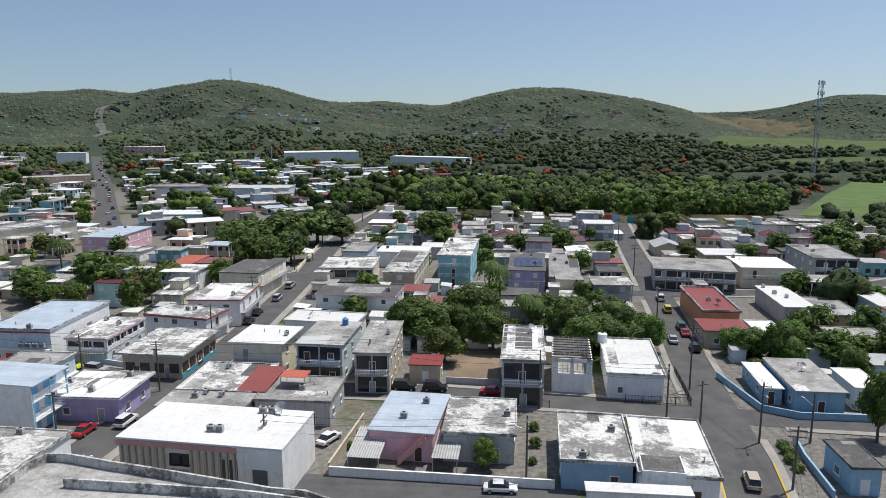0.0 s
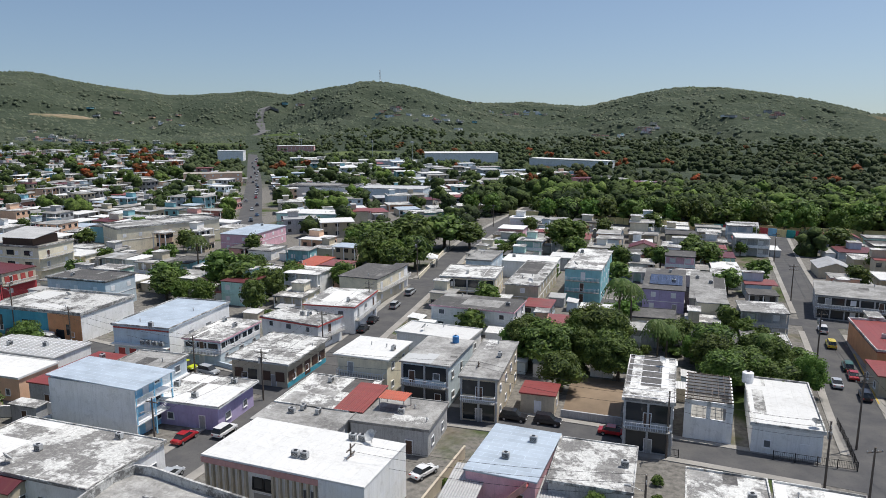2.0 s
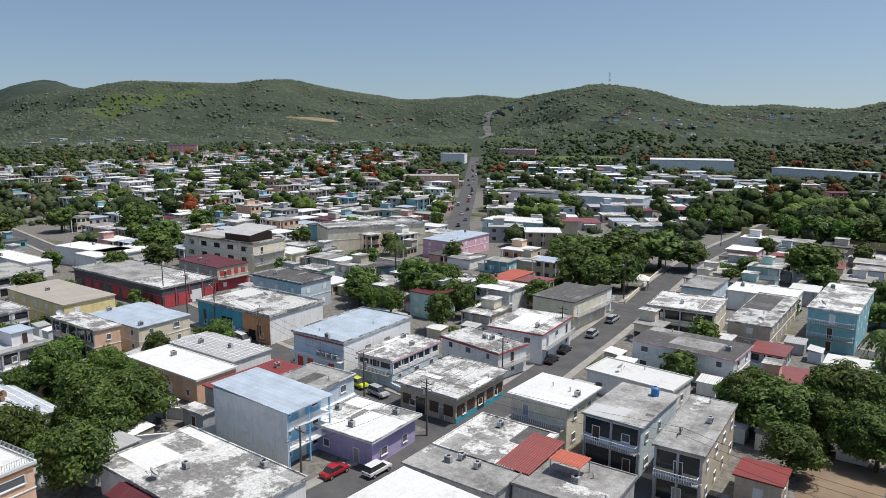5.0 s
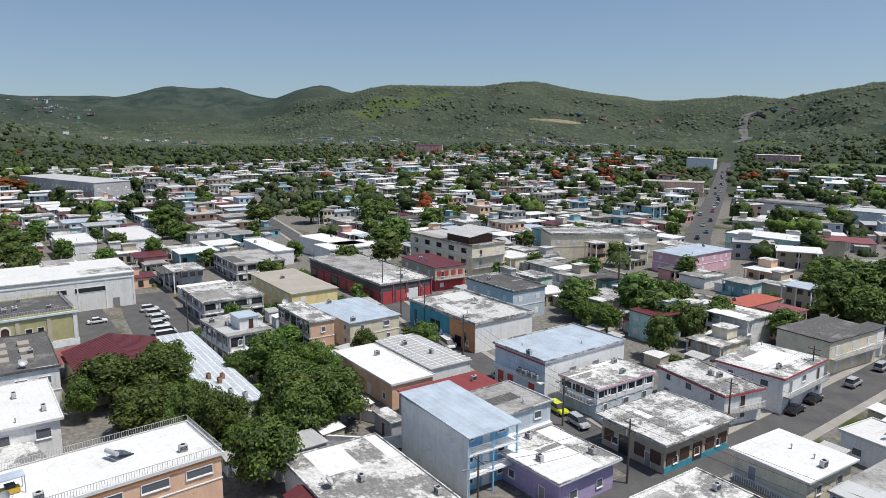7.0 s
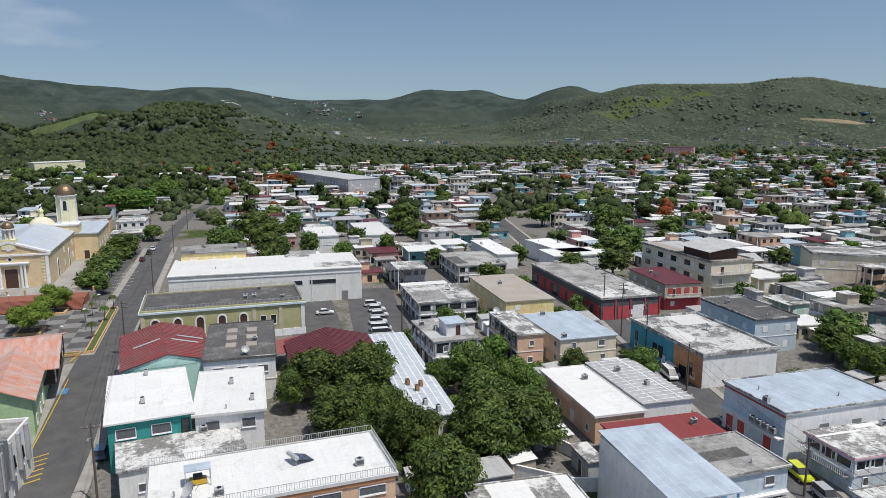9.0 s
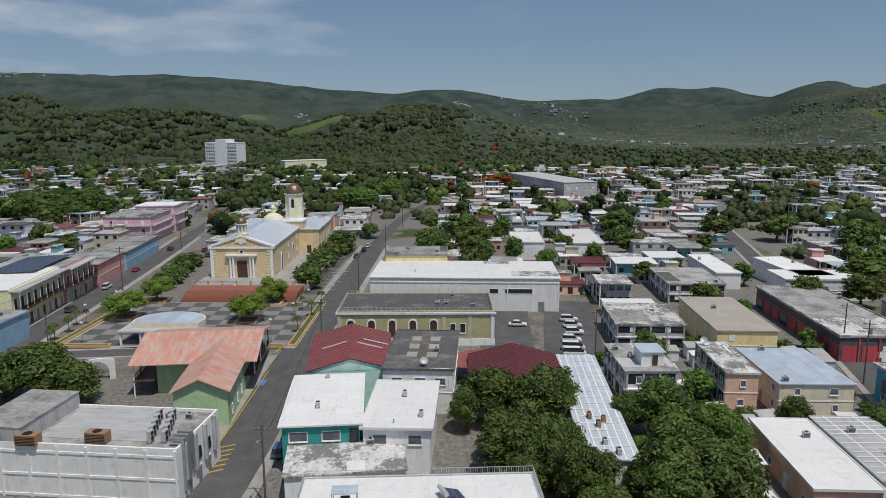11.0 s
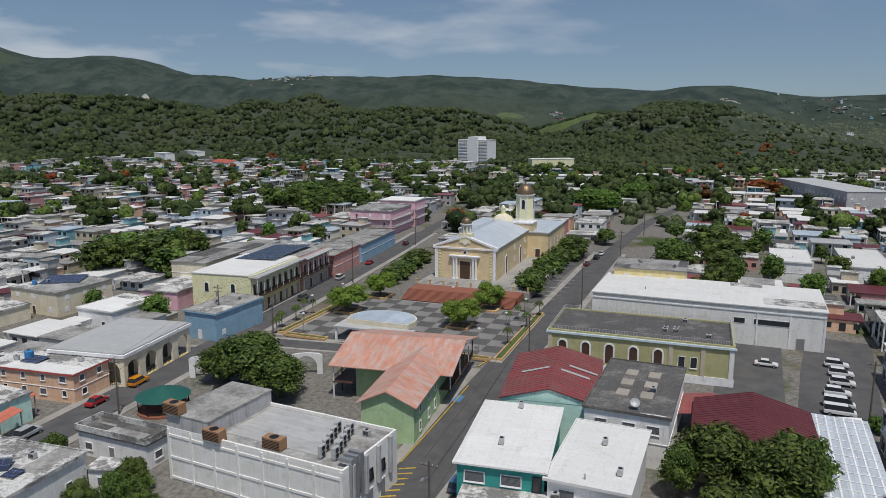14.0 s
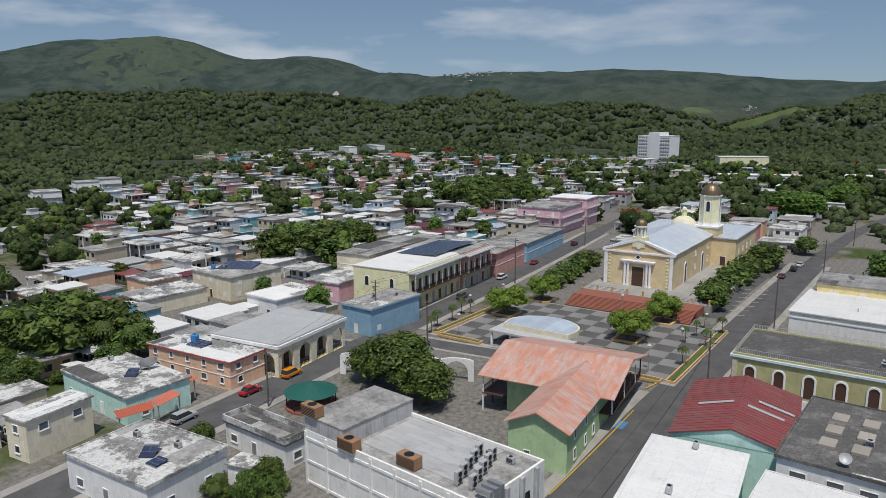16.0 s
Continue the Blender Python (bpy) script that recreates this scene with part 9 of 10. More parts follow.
def stuff_box(key, m, x0, x1, y0, y1, z0, z1):
    verts, faces = STUFF[key]
    k = len(verts)
    verts += [m @ Vector((x, y, z)) for z in (z0, z1) for y in (y0, y1) for x in (x0, x1)]
    faces += [tuple(k + i for i in q) for q in ((0, 2, 3, 1), (4, 5, 7, 6), (0, 1, 5, 4), (2, 6, 7, 3), (0, 4, 6, 2), (1, 3, 7, 5))]


def distant_house(x, y, rot, big=1.0):
    """One of the houses too far off to pick apart: walls, veranda, annexe, roof slabs and dark windows, joined with its neighbours."""
    r = far_rng
    w, d, h = r.uniform(9.5, 15) * big, r.uniform(9, 14) * big, r.choice((3.2, 3.3, 3.5, 3.8, 4.2, 6.4))
    roof = r.choice(("white", "white", "white", "mottled", "mottled", "mottled", "mottled", "grey", "grey", "grey", "bluemetal", "dark", "corrugated", "maroon" if r.random() < 0.6 else "rusty"))
    if x > -30:
        roof = r.choice(("mottled", "grey", "grey", "dark", "corrugated", "rusty", "maroon", "white"))
    wall = r.choice(("white", "grey", "cream", "paleblue", "rose", "tan", "offwhite", "tan", "peach", "teal", "grey"))
    m = pose(x, y, rise(x, y), 0, 0, rot)
    porch = r.choice((0.3, 1.8, 2.2, 2.6))
    side = r.choice((0.3, 0.3, 1.6))
    stuff_box(("w", wall), m, -w / 2 + 0.3, w / 2 - side, -d / 2 + porch, d / 2 - 0.3, -1, h - 0.22)
    stuff_box(("r", roof), m, -w / 2, w / 2, -d / 2, d / 2, h - 0.22, h)
    if porch > 1:
        for u in (-w / 2 + 0.4, 0.0, w / 2 - 0.4):
            stuff_box(("w", "white"), m, u - 0.14, u + 0.14, -d / 2 + 0.2, -d / 2 + 0.48, -1, h - 0.22)
        stuff_box(("w", wall), m, -w / 2 + 0.3, w * 0.2, -d / 2 + 0.2, -d / 2 + 0.34, -1, 0.9)
    if r.random() < 0.55:
        # a lower annexe or a room on the roof
        a, b, q = r.uniform(3, 5.5), r.uniform(3, 6), r.choice((-1, 1))
        if r.random() < 0.5:
            stuff_box(("w", r.choice(("grey", "white", "tan"))), m, q * (w / 2 + a / 2) - a / 2, q * (w / 2 + a / 2) + a / 2 - 0.2, -b / 2, b / 2, -1, 2.5)
            stuff_box(("r", r.choice(("corrugated", "grey", "white", "rusty"))), m, q * (w / 2 + a / 2) - a / 2 - 0.1, q * (w / 2 + a / 2) + a / 2 + 0.1, -b / 2 - 0.3, b / 2 + 0.3, 2.5, 2.64)
        else:
            stuff_box(("w", wall), m, q * w * 0.2 - a / 2, q * w * 0.2 + a / 2, d * 0.1, d * 0.1 + b * 0.6, h, h + 2.3)
            stuff_box(("r", "mottled"), m, q * w * 0.2 - a / 2 - 0.3, q * w * 0.2 + a / 2 + 0.3, d * 0.1 - 0.3, d * 0.1 + b * 0.6 + 0.3, h + 2.3, h + 2.46)
    for i in range(3):
        u = -w / 2 + w * (i + 0.5) / 3
        stuff_box(("g", ""), m, u - 0.7, u + 0.7, -d / 2 + porch - 0.06, -d / 2 + porch + 0.04, 0.4 if i == 1 else 1.0, 2.3)
        v = -d / 2 + porch + (d - porch) * (i + 0.5) / 3
        stuff_box(("g", ""), m, w / 2 - side - 0.04, w / 2 - side + 0.06, v - 0.7, v + 0.7, 1.0, 2.3)
        if h > 6:
            stuff_box(("g", ""), m, u - 0.7, u + 0.7, -d / 2 + porch - 0.06, -d / 2 + porch + 0.04, 4.2, 5.5)
            stuff_box(("g", ""), m, w / 2 - side - 0.04, w / 2 - side + 0.06, v - 0.7, v + 0.7, 4.2, 5.5)
    TAKEN.append((x, y, 8, w, d, radians(rot)))


def hamlet(x, y, count, spread, big=1.0):
    for _ in range(count):
        distant_house(x + far_rng.gauss(0, spread), y + far_rng.gauss(0, spread * 0.6), far_rng.uniform(0, 90), big)


CROWNS = collections.defaultdict(list)


def distant_tree(x, y, h, kind="far"):
    CROWNS[kind].append((x, y, rise(x, y), h * far_rng.uniform(0.36, 0.62), h))


def far_house(x, y, rot, big=1.0):
    """A small town house: veranda behind posts, annexe, rimmed roof, windows towards the middle of the town."""
    global far_count
    if far_count >= 110 or math.hypot(x + 60, y - 60) > 330:
        return distant_house(x, y, rot, big)
    far_count += 1
    r = far_rng
    w, d = r.uniform(9, 14) * big, r.uniform(8, 13) * big
    h = r.choice((3.5, 3.8, 4.2, 6.4, 6.8, 6.6) if y < 0 else (3.2, 3.4, 3.6, 3.8, 4.2, 6.4))
    roof = r.choice(("white", "white", "white", "mottled", "mottled", "mottled", "mottled", "grey", "grey", "mottled", "bluemetal", "rusty", "maroon", "corrugated", "dark", "dark"))
    if x > -30:
        # the quarter behind the vacant lot has darker, rustier roofs
        roof = r.choice(("mottled", "grey", "grey", "dark", "dark", "corrugated", "rusty", "maroon", "white", "mottled"))
    wall = r.choice(("white", "grey", "cream", "cream", "paleblue", "pink", "tan", "teal", "mint", "peach", "offwhite", "tan", "white", "rose" if y < 0 else "grey"))
    words = {"paleblue": "pale blue", "mint": "mint green", "offwhite": "off-white"}.get(wall, wall)
    label = f"{'two' if h > 5 else 'one'}-storey {words} house with a {ROOF_WORDS[roof]}"
    if roof in ("redmetal", "rusty", "maroon", "corrugated") and h < 5 and r.random() < 0.6:
        root = house(label, x, y, w, d, rot, h, roof, wall, gable="x", detail=False, slab=0.25, over=0.35)
        for s in ("s", "e"):
            for i in range(2):
                far_window(root, side_at(s, w - 0.7, d - 0.7, (w if s == "s" else d) * ((i + 0.5) / 2 - 0.5), 0.95), 1.4, 1.35)
        return root
    root = thing("house", pose(x, y, 0, 0, 0, rot), label, "house")
    TAKEN.append((x, y, math.hypot(w, d) / 2, w, d, radians(rot)))
    n = 2 if h > 5 else 1
    step = (h - 0.22) / n
    porch, side = r.choice((1.6, 2.0, 2.4, 0.35)), r.choice((0.35, 1.5, 0.35))
    top = h - 0.22
    walls = boxes((-w / 2 + 0.35, w / 2 - side, -d / 2 + porch, d / 2 - 0.35, -0.3, top))
    slab_mesh, coats = roof_slab(x, y, w, d, top, h, roof)
    if r.random() < 0.6:
        q, a, b = r.choice((-1, 1)), r.uniform(2.5, 4), r.uniform(4, d - 1)
        x0 = w / 2 if q > 0 else -w / 2 - a
        ob = part("annexe", boxes((x0 + 0.15, x0 + a - 0.15, -b / 2, b / 2, -0.3, 2.45)), WALLS[r.choice(("grey", "white", wall))], root)
        part("annexe_roof", boxes((x0, x0 + a, -b / 2 - 0.3, b / 2 + 0.3, 2.45, 2.58)), ROOFS[r.choice(("corrugated", "grey", "white", "rusty", "mottled"))], ob)
    if r.random() < 0.3:
        a, b = r.uniform(2.6, 4.5), r.uniform(2.6, 4)
        ob = part("roof_room", boxes((-a / 2, a / 2, d * 0.05, d * 0.05 + b, h - 0.1, h + 2.2)), WALLS[wall], root)
        part("roof_room_slab", boxes((-a / 2 - 0.3, a / 2 + 0.3, d * 0.05 - 0.3, d * 0.05 + b + 0.3, h + 2.2, h + 2.36)), ROOFS["mottled"], ob)
    part("wall", walls, WALLS[wall], root)
    part("roof", slab_mesh, coats, root)
    if porch > 1 or side > 1:
        bm = bmesh.new()
        for k in range(n):
            z0, z1 = k * step, (k + 1) * step
            us = [-w / 2 + 0.35 + (w - 0.7) * i / 3 for i in range(4)]
            for u in us:
                box(bm, u - 0.13, u + 0.13, -d / 2 + 0.25, -d / 2 + 0.5, z0, top if k == n - 1 else z1)
            if k:
                box(bm, -w / 2 + 0.1, w / 2 - 0.1, -d / 2 + 0.1, -d / 2 + porch, z0 - 0.1, z0 + 0.08)
            for i in (0, 2) if not k else (0, 1, 2):
                box(bm, us[i] + 0.13, us[i + 1] - 0.13, -d / 2 + 0.3, -d / 2 + 0.42, z0 + 0.08 * k, z0 + 0.9)
        tagged(part("porch", bm, WALLS["white" if r.random() < 0.6 else wall], root), kind="stuff")
    for k in range(n):
        for i in range(2):
            far_window(root, pose((i - 0.5) * w * 0.5, -d / 2 + porch, k * step + 0.95), 1.6, 1.35)
        far_window(root, pose(w / 2 - side, (0.25 - 0.4 * k) * d, k * step + 0.95, 0, 0, 90), 1.4, 1.35)
    far_window(root, pose(w / 2 - side, -0.2 * d, 0.95, 0, 0, 90), 1.2, 1.35)
    return root


def settle(poly, rot, step, deep, keep, limit, treeish=0.35, flame=0.02, small=False):
    """Houses and trees on a jittered grid inside an outline."""
    global far_count
    c, s = math.cos(radians(rot)), math.sin(radians(rot))
    xs, ys = [p[0] for p in poly], [p[1] for p in poly]
    cx, cy = sum(xs) / len(xs), sum(ys) / len(ys)
    n = int(max(max(xs) - min(xs), max(ys) - min(ys)) / min(step, deep)) + 2
    cells = [(i, j) for i in range(-n, n) for j in range(-n, n)]
    cells.sort(key=lambda q: math.hypot(cx + q[0] * step + 40, cy + q[1] * deep - 50))
    made = 0
    for i, j in cells:
        u, v = i * step + far_rng.uniform(-1.5, 1.5), j * deep + far_rng.uniform(-1.5, 1.5) + (i // 5) * 3
        x, y = cx + u * c - v * s, cy + u * s + v * c
        if not inside(x, y, poly):
            continue
        if far_rng.random() < keep * (0.86 if math.hypot(x + 60, y - 60) > 330 else 1) and made < limit and free(x, y, 4.3 if small else 6.2, 0.5 if small else 1.0):
            far_house(x, y, rot + far_rng.choice((0, 0, 90)) + far_rng.uniform(-2, 2), 0.62 if small else min(step / 14.5, 1.25))
            made += 1
        out = math.hypot(x + 60, y - 60) > 300
        for _ in range(2 if out else 1):
            if far_rng.random() > treeish * (0.62 if out else 1):
                continue
            px, py = x + far_rng.uniform(-8, 8), y + far_rng.uniform(-8, 8)
            if free(px, py, 0.2 if out else 1.0, 1.5):
                if math.hypot(px + 60, py - 60) > 290 or tree_count[0] > 120:
                    distant_tree(px, py, far_rng.uniform(7, 12.5), "flame" if far_rng.random() < flame else far_rng.choice(("far", "far", "far", "far", "far", "bright")))
                    continue
                tree_count[0] += 1
                tree("flame" if far_rng.random() < flame else far_rng.choice(("far", "far", "far", "farbright")), px, py, far_rng.uniform(5, 9), far_rng.uniform(0.9, 1.4))



def big_hall(label, x, y, w, d, rot, h):
    root = house(label, x, y, w, d, rot, h, "white", "white", detail=False, over=0.4)
    for i in range(int(w / 6)):
        far_window(root, side_at("s", w - 0.8, d - 0.8, -w / 2 + 3 + i * 6, 1.2), 3.0, 1.6)


for x, y, count, spread in ((-205, 1860, 16, 45), (-330, 1410, 14, 70), (85, 1390, 9, 45), (-2690, -1400, 20, 90), (-2563, 566, 26, 110), (-1060, 1480, 8, 60), (-2000, 120, 7, 80), (-2350, -250, 8, 60), (-1500, 520, 10, 120), (-1150, 820, 12, 110), (-900, 1080, 14, 90), (320, 1500, 6, 60), (-1750, -900, 5, 60)):
    hamlet(x, y, count, spread)


big_hall("large white hall with a broad white roof", -132, 768, 78, 36, 14, 10)
big_hall("long white hall among the trees", -13, 714, 84, 18, -26, 7)
big_hall("long low white market hall", -198, 700, 66, 16, 2, 5)
big_hall("white school hall beside the trees", -594, -10, 52, 15, 107, 6)
house("tan three-storey block beside the main road", -258, 472, 40, 16, 28, 9, "tan", "peach", storeys=3)
house("white three-storey building beside the main road", -384, 736, 28, 16, 16, 11, "white", "white", storeys=3)
house("rose grandstand with a pale curved roof", -388, 924, 50, 16, 15, 9, "white", "rose", storeys=2)
house("low yellow workshop beside the main road", -141, 374, 22, 11, 15, 4.6, "white", "yellow")
house("long white warehouse with a dark flat roof", -156, 425, 44, 22, 2, 6.5, "dark", "white", parapet=0.5)
house("white warehouse with a pale blue front", -111, 425, 40, 21, 0, 6.0, "paleroof", "paleblue", parapet=0.3)
house("red-brown four-storey block among trees", -775, 690, 38, 16, 42, 15, "maroon", "rose", storeys=4)
house("large grey school hall with a pale roof", -500, 160, 92, 24, 14, 11, "paleroof", "grey", storeys=2)
house("yellow three-storey school block", -738, -42, 44, 15, 117, 11, "white", "paleyellow", storeys=3)
house("long two-storey beige building with a weathered roof", -157, 254, 40, 15, 55, 8.5, "mottled", "cream", storeys=2, parapet=0.5)
draped("playing_field", "flat grass playing field among the trees", -285, 895, 62, 40, 10, (0.12, 0.15, 0.06), (0.10, 0.125, 0.05), 11, 0.4)


def floodlight(x, y, h=22):
    root = thing("floodlight_mast", pose(x, y, 0, 0, 0, far_rng.uniform(0, 90)), "tall grey floodlight mast beside the playing field", "floodlight", "floodlights")
    part("pole", tube(bmesh.new(), (0, 0, -0.3), (0, 0, h), 0.32, 0.18), PALE_METAL, root)
    for k in range(2):
        part("lamp_bar", boxes((-1.9, 1.9, -0.15, 0.25, h - 1.2 * k - 0.5, h - 1.2 * k + 0.2), bevel=0.05), PALE_METAL, root)


for x, y in ((-236, 784), (-181, 749), (-432, 1040), (-330, 805), (-300, 960)):
    floodlight(x, y)


def school_bus(x, y, rot):
    """A yellow school bus with its bonnet, windows and wheels."""
    root = thing("school_bus", pose(x, y, 0, 0, 0, rot), "yellow school bus parked in a row", "bus", "school buses")
    part("body", boxes((-4.6, 3.4, -1.2, 1.2, 0.55, 2.95), (3.4, 4.9, -1.05, 1.05, 0.55, 1.7), bevel=0.12), BUS_YELLOW, root)
    part("window_band", boxes((-4.4, 3.2, -1.23, 1.23, 1.75, 2.45), (3.38, 3.43, -1.0, 1.0, 1.75, 2.6)), GLASS_AND_SHADE, root)
    part("roof", boxes((-4.5, 3.2, -1.05, 1.05, 2.95, 3.08), bevel=0.05), WHITE, root)
    for wx in (-2.9, 3.7):
        for wy in (-1.1, 1.1):
            part("wheel", tube(bmesh.new(), (wx, wy - 0.15, 0.5), (wx, wy + 0.15, 0.5), 0.5, sides=12), RUBBER, root)


BUS_YELLOW = plain("bus_yellow_paint", (0.62, 0.36, 0.03), 0.4)
for k in range(10):
    school_bus(-420 + k * 4.1, 459 + k * 2.3, 118)
TAKEN.append((-400, 470, 30, 56, 24, radians(30)))


def mural_fence(pts, first):
    """A long wall behind the last houses; each panel is painted in one colour."""
    root = thing("mural_fence", pose(0, 0, 0), "long painted wall in yellow with red, teal and blue panels", "fence")
    k = first
    for (ax, ay), (bx, by) in zip(pts, pts[1:]):
        n = int(math.hypot(bx - ax, by - ay) / 3.4)
        rot = math.degrees(math.atan2(by - ay, bx - ax))
        for i in range(n):
            t = (i + 0.5) / n
            col = "yellow" if k < 26 else ("red", "skyblue", "yellow", "tealg", "red", "paleblue", "yellow", "orange")[k % 8]
            part("panel", boxes((-1.68, 1.68, -0.1, 0.1, -0.3, 3.0 + 0.1 * (k % 2)), bevel=0.02), WALLS[col], root, at=pose(ax + (bx - ax) * t, ay + (by - ay) * t, 0, 0, 0, rot))
            k += 1


mural_fence([(-34, 356), (20, 338), (74, 321), (104, 301), (150, 296)], 0)
for x, y, count, spread in ((-205, 1860, 16, 45), (-330, 1410, 14, 70), (85, 1390, 9, 45), (-2690, -1400, 20, 90), (-2563, 566, 26, 110), (-1010, 1560, 8, 60), (-760, 1760, 6, 50), (-2000, 120, 7, 80), (-2350, -250, 8, 60), (-1500, 520, 10, 120), (-1150, 820, 12, 110), (-900, 1080, 14, 90), (320, 1500, 6, 60), (-1750, -900, 5, 60)):
    hamlet(x, y, count, spread)


# white flats at the edge of the town
for x, y in ((-318, -362), (-296, -352), (-252, -318)):
    house("white three-storey block of flats with open balconies", x, y, 17, 13, 70, 9.6, "grey", "white", storeys=3, balconies="es", name="apartment_block", category="apartment block")
    TAKEN.append((x + 12, y + 12, 22, 30, 30, 0))
for x, y, w, d, h, rot in ((-742, -505, 34, 12, 11, 60), (-791, -498, 34, 12, 11, 60)):
    root = house("white three-storey block of flats among trees", x, y, w, d, rot, h, "white", "white", detail=False, over=0.4, name="apartment_block", category="apartment block")
    for s, n in (("s", w), ("e", d), ("n", w)):
        for k in range(3):
            for i in range(int(n / 6)):
                far_window(root, side_at(s, w - 0.8, d - 0.8, -n / 2 + 3 + i * 6, k * h / 3 + 1.0), 2.8, 1.5)
    TAKEN.append((x + 14, y + 14, 26, w + 30, d + 30, 0))
house("long hall with a brick-red pitched roof", -658, -362, 40, 16, 60, 7, "redorange", "white", gable="x", detail=False)
TAKEN.append((-646, -350, 20, 50, 40, 0))

settle([(-36, 166), (48, 158), (55, 184), (-38, 204)], -6, 11.5, 12.5, 0.95, 30, 0.6)
for x, y, w, d, roof, wall in ((36, 170, 11, 10, "mottled", "white"), (24, 177, 10, 11, "grey", "cream"), (46, 178, 8, 9, "white", "paleblue"), (12, 182, 9, 9, "mottled", "tan"), (36, 183, 9, 8, "grey", "white"), (44, 160, 8, 9, "mottled", "peach"), (30, 158, 9, 9, "dark", "white"), (70, 160, 11, 10, "white", "white"), (72, 145, 11, 11, "mottled", "cream"), (84, 138, 11, 10, "grey", "paleblue"), (86, 154, 10, 10, "redmetal", "white")):
    if free(x, y, min(w, d) / 2 - 0.5, 0.6):
        house(f"one-storey {'pale blue' if wall == 'paleblue' else wall} house with a {ROOF_WORDS[roof]}", x, y, w, d, -7, 3.8, roof, wall)
settle([(-38, 215), (72, 196), (80, 318), (-22, 335)], -6, 12.5, 13.5, 0.92, 60, 0.7)
settle([(66, 200), (160, 215), (175, 300), (84, 312)], -6, 14, 15, 0.85, 40, 0.5)
settle([(66, 120), (150, 105), (150, 190), (66, 176)], -6, 14, 15, 0.5, 14, 1.0)
settle([(-120, 170), (-300, 215), (-420, 300), (-330, 520), (-220, 440), (-125, 258), (-60, 215), (-60, 165)], -6, 13, 14, 0.92, 400, 0.45)
settle([(-150, 205), (-62, 205), (-85, 262), (-137, 262)], -6, 11.5, 12.5, 0.95, 30, 0.5)
settle([(-180, 60), (-420, 85), (-480, 250), (-330, 215), (-175, 160)], -6, 13.5, 14.5, 0.97, 300, 0.38)
settle([(-85, -45), (-480, -55), (-700, -260), (-560, -470), (-300, -330), (-190, -190), (-80, -75)], -3, 12.5, 13.5, 1.0, 700, 0.42)
settle([(-60, -50), (-190, -150), (-190, -190), (-300, -330), (-240, -420), (-90, -200)], -3, 15, 15, 0.12, 30, 1.0)
settle([(-275, -26), (-420, -32), (-430, 50), (-275, 32)], -3, 14, 15, 0.95, 50, 0.4)
settle([(-330, 520), (-420, 300), (-700, 420), (-760, 800), (-560, 960)], -8, 15, 16, 0.95, 500, 0.6, 0.10)
settle([(-430, 60), (-720, 150), (-700, 420), (-430, 280)], -8, 15, 16, 0.9, 500, 0.55, 0.04)
settle([(-430, -60), (-760, -120), (-790, -400), (-700, -260)], -3, 15, 16, 0.85, 300, 0.55)
settle([(-700, -260), (-790, -400), (-730, -570), (-600, -620), (-560, -470)], -12, 15, 16, 0.9, 300, 0.4)
settle([(-420, -40), (-700, -100), (-700, 140), (-430, 60)], -3, 18, 19, 0.35, 80, 1.0)
settle([(-132, 292), (-84, 280), (-190, 560), (-236, 520)], 26, 15, 16, 0.9, 60, 0.5)
settle([(-150, 296), (-182, 296), (-345, 590), (-262, 530)], 26, 15, 16, 0.9, 60, 0.5)
settle([(-110, 265), (-50, 262), (-60, 330), (-20, 420), (-180, 480)], 26, 17, 18, 0.85, 60, 0.6)
settle([(-190, 480), (-20, 420), (60, 520), (-60, 640), (-320, 760)], 26, 18, 19, 0.8, 170, 0.55, 0.08)


# small houses in the gaps that are left
settle([(-36, 160), (48, 152), (55, 184), (-38, 204)], -6, 8.0, 8.5, 0.9, 40, 0, small=True)
settle([(-38, 215), (72, 196), (80, 318), (-22, 335)], -6, 8.0, 8.5, 0.9, 70, 0, small=True)
settle([(66, 120), (150, 105), (170, 290), (70, 300)], -6, 8.5, 9.0, 0.7, 70, 0.1, small=True)
settle([(-120, 170), (-300, 215), (-330, 330), (-150, 300), (-62, 205)], -6, 8.5, 9.0, 0.9, 160, 0, small=True)
settle([(-180, 105), (-420, 85), (-440, 220), (-200, 140)], -6, 8.5, 9.0, 0.85, 200, 0, small=True)
settle([(-85, -45), (-420, -55), (-480, -220), (-300, -260), (-140, -120)], -3, 8.5, 9.0, 0.9, 220, 0, small=True)

# undergrowth, sheds and yard trees between the houses nearest the camera's way
yard_rng = random.Random(61)


def shed(x, y, rot):
    r = yard_rng
    w, d, h = r.uniform(2.6, 4.6), r.uniform(2.6, 4.2), r.uniform(2.2, 2.7)
    root = thing("shed", pose(x, y, 0, 0, 0, rot), r.choice(("small yard shed with a white sheet roof", "small yard shed with a grey sheet roof")), "shed", "sheds")
    part("wall", boxes((-w / 2 + 0.2, w / 2 - 0.2, -d / 2 + 0.2, d / 2 - 0.2, -0.1, h - 0.1)), WALLS[r.choice(("grey", "tan", "white", "paleblue"))], root)
    part("roof", wave_sheet(w, d, h, h + 0.35, 0.4, 0.04), ROOFS["white" if r.random() < 0.35 else "corrugated"], root)
    TAKEN.append((x, y, 3, w, d, radians(rot)))


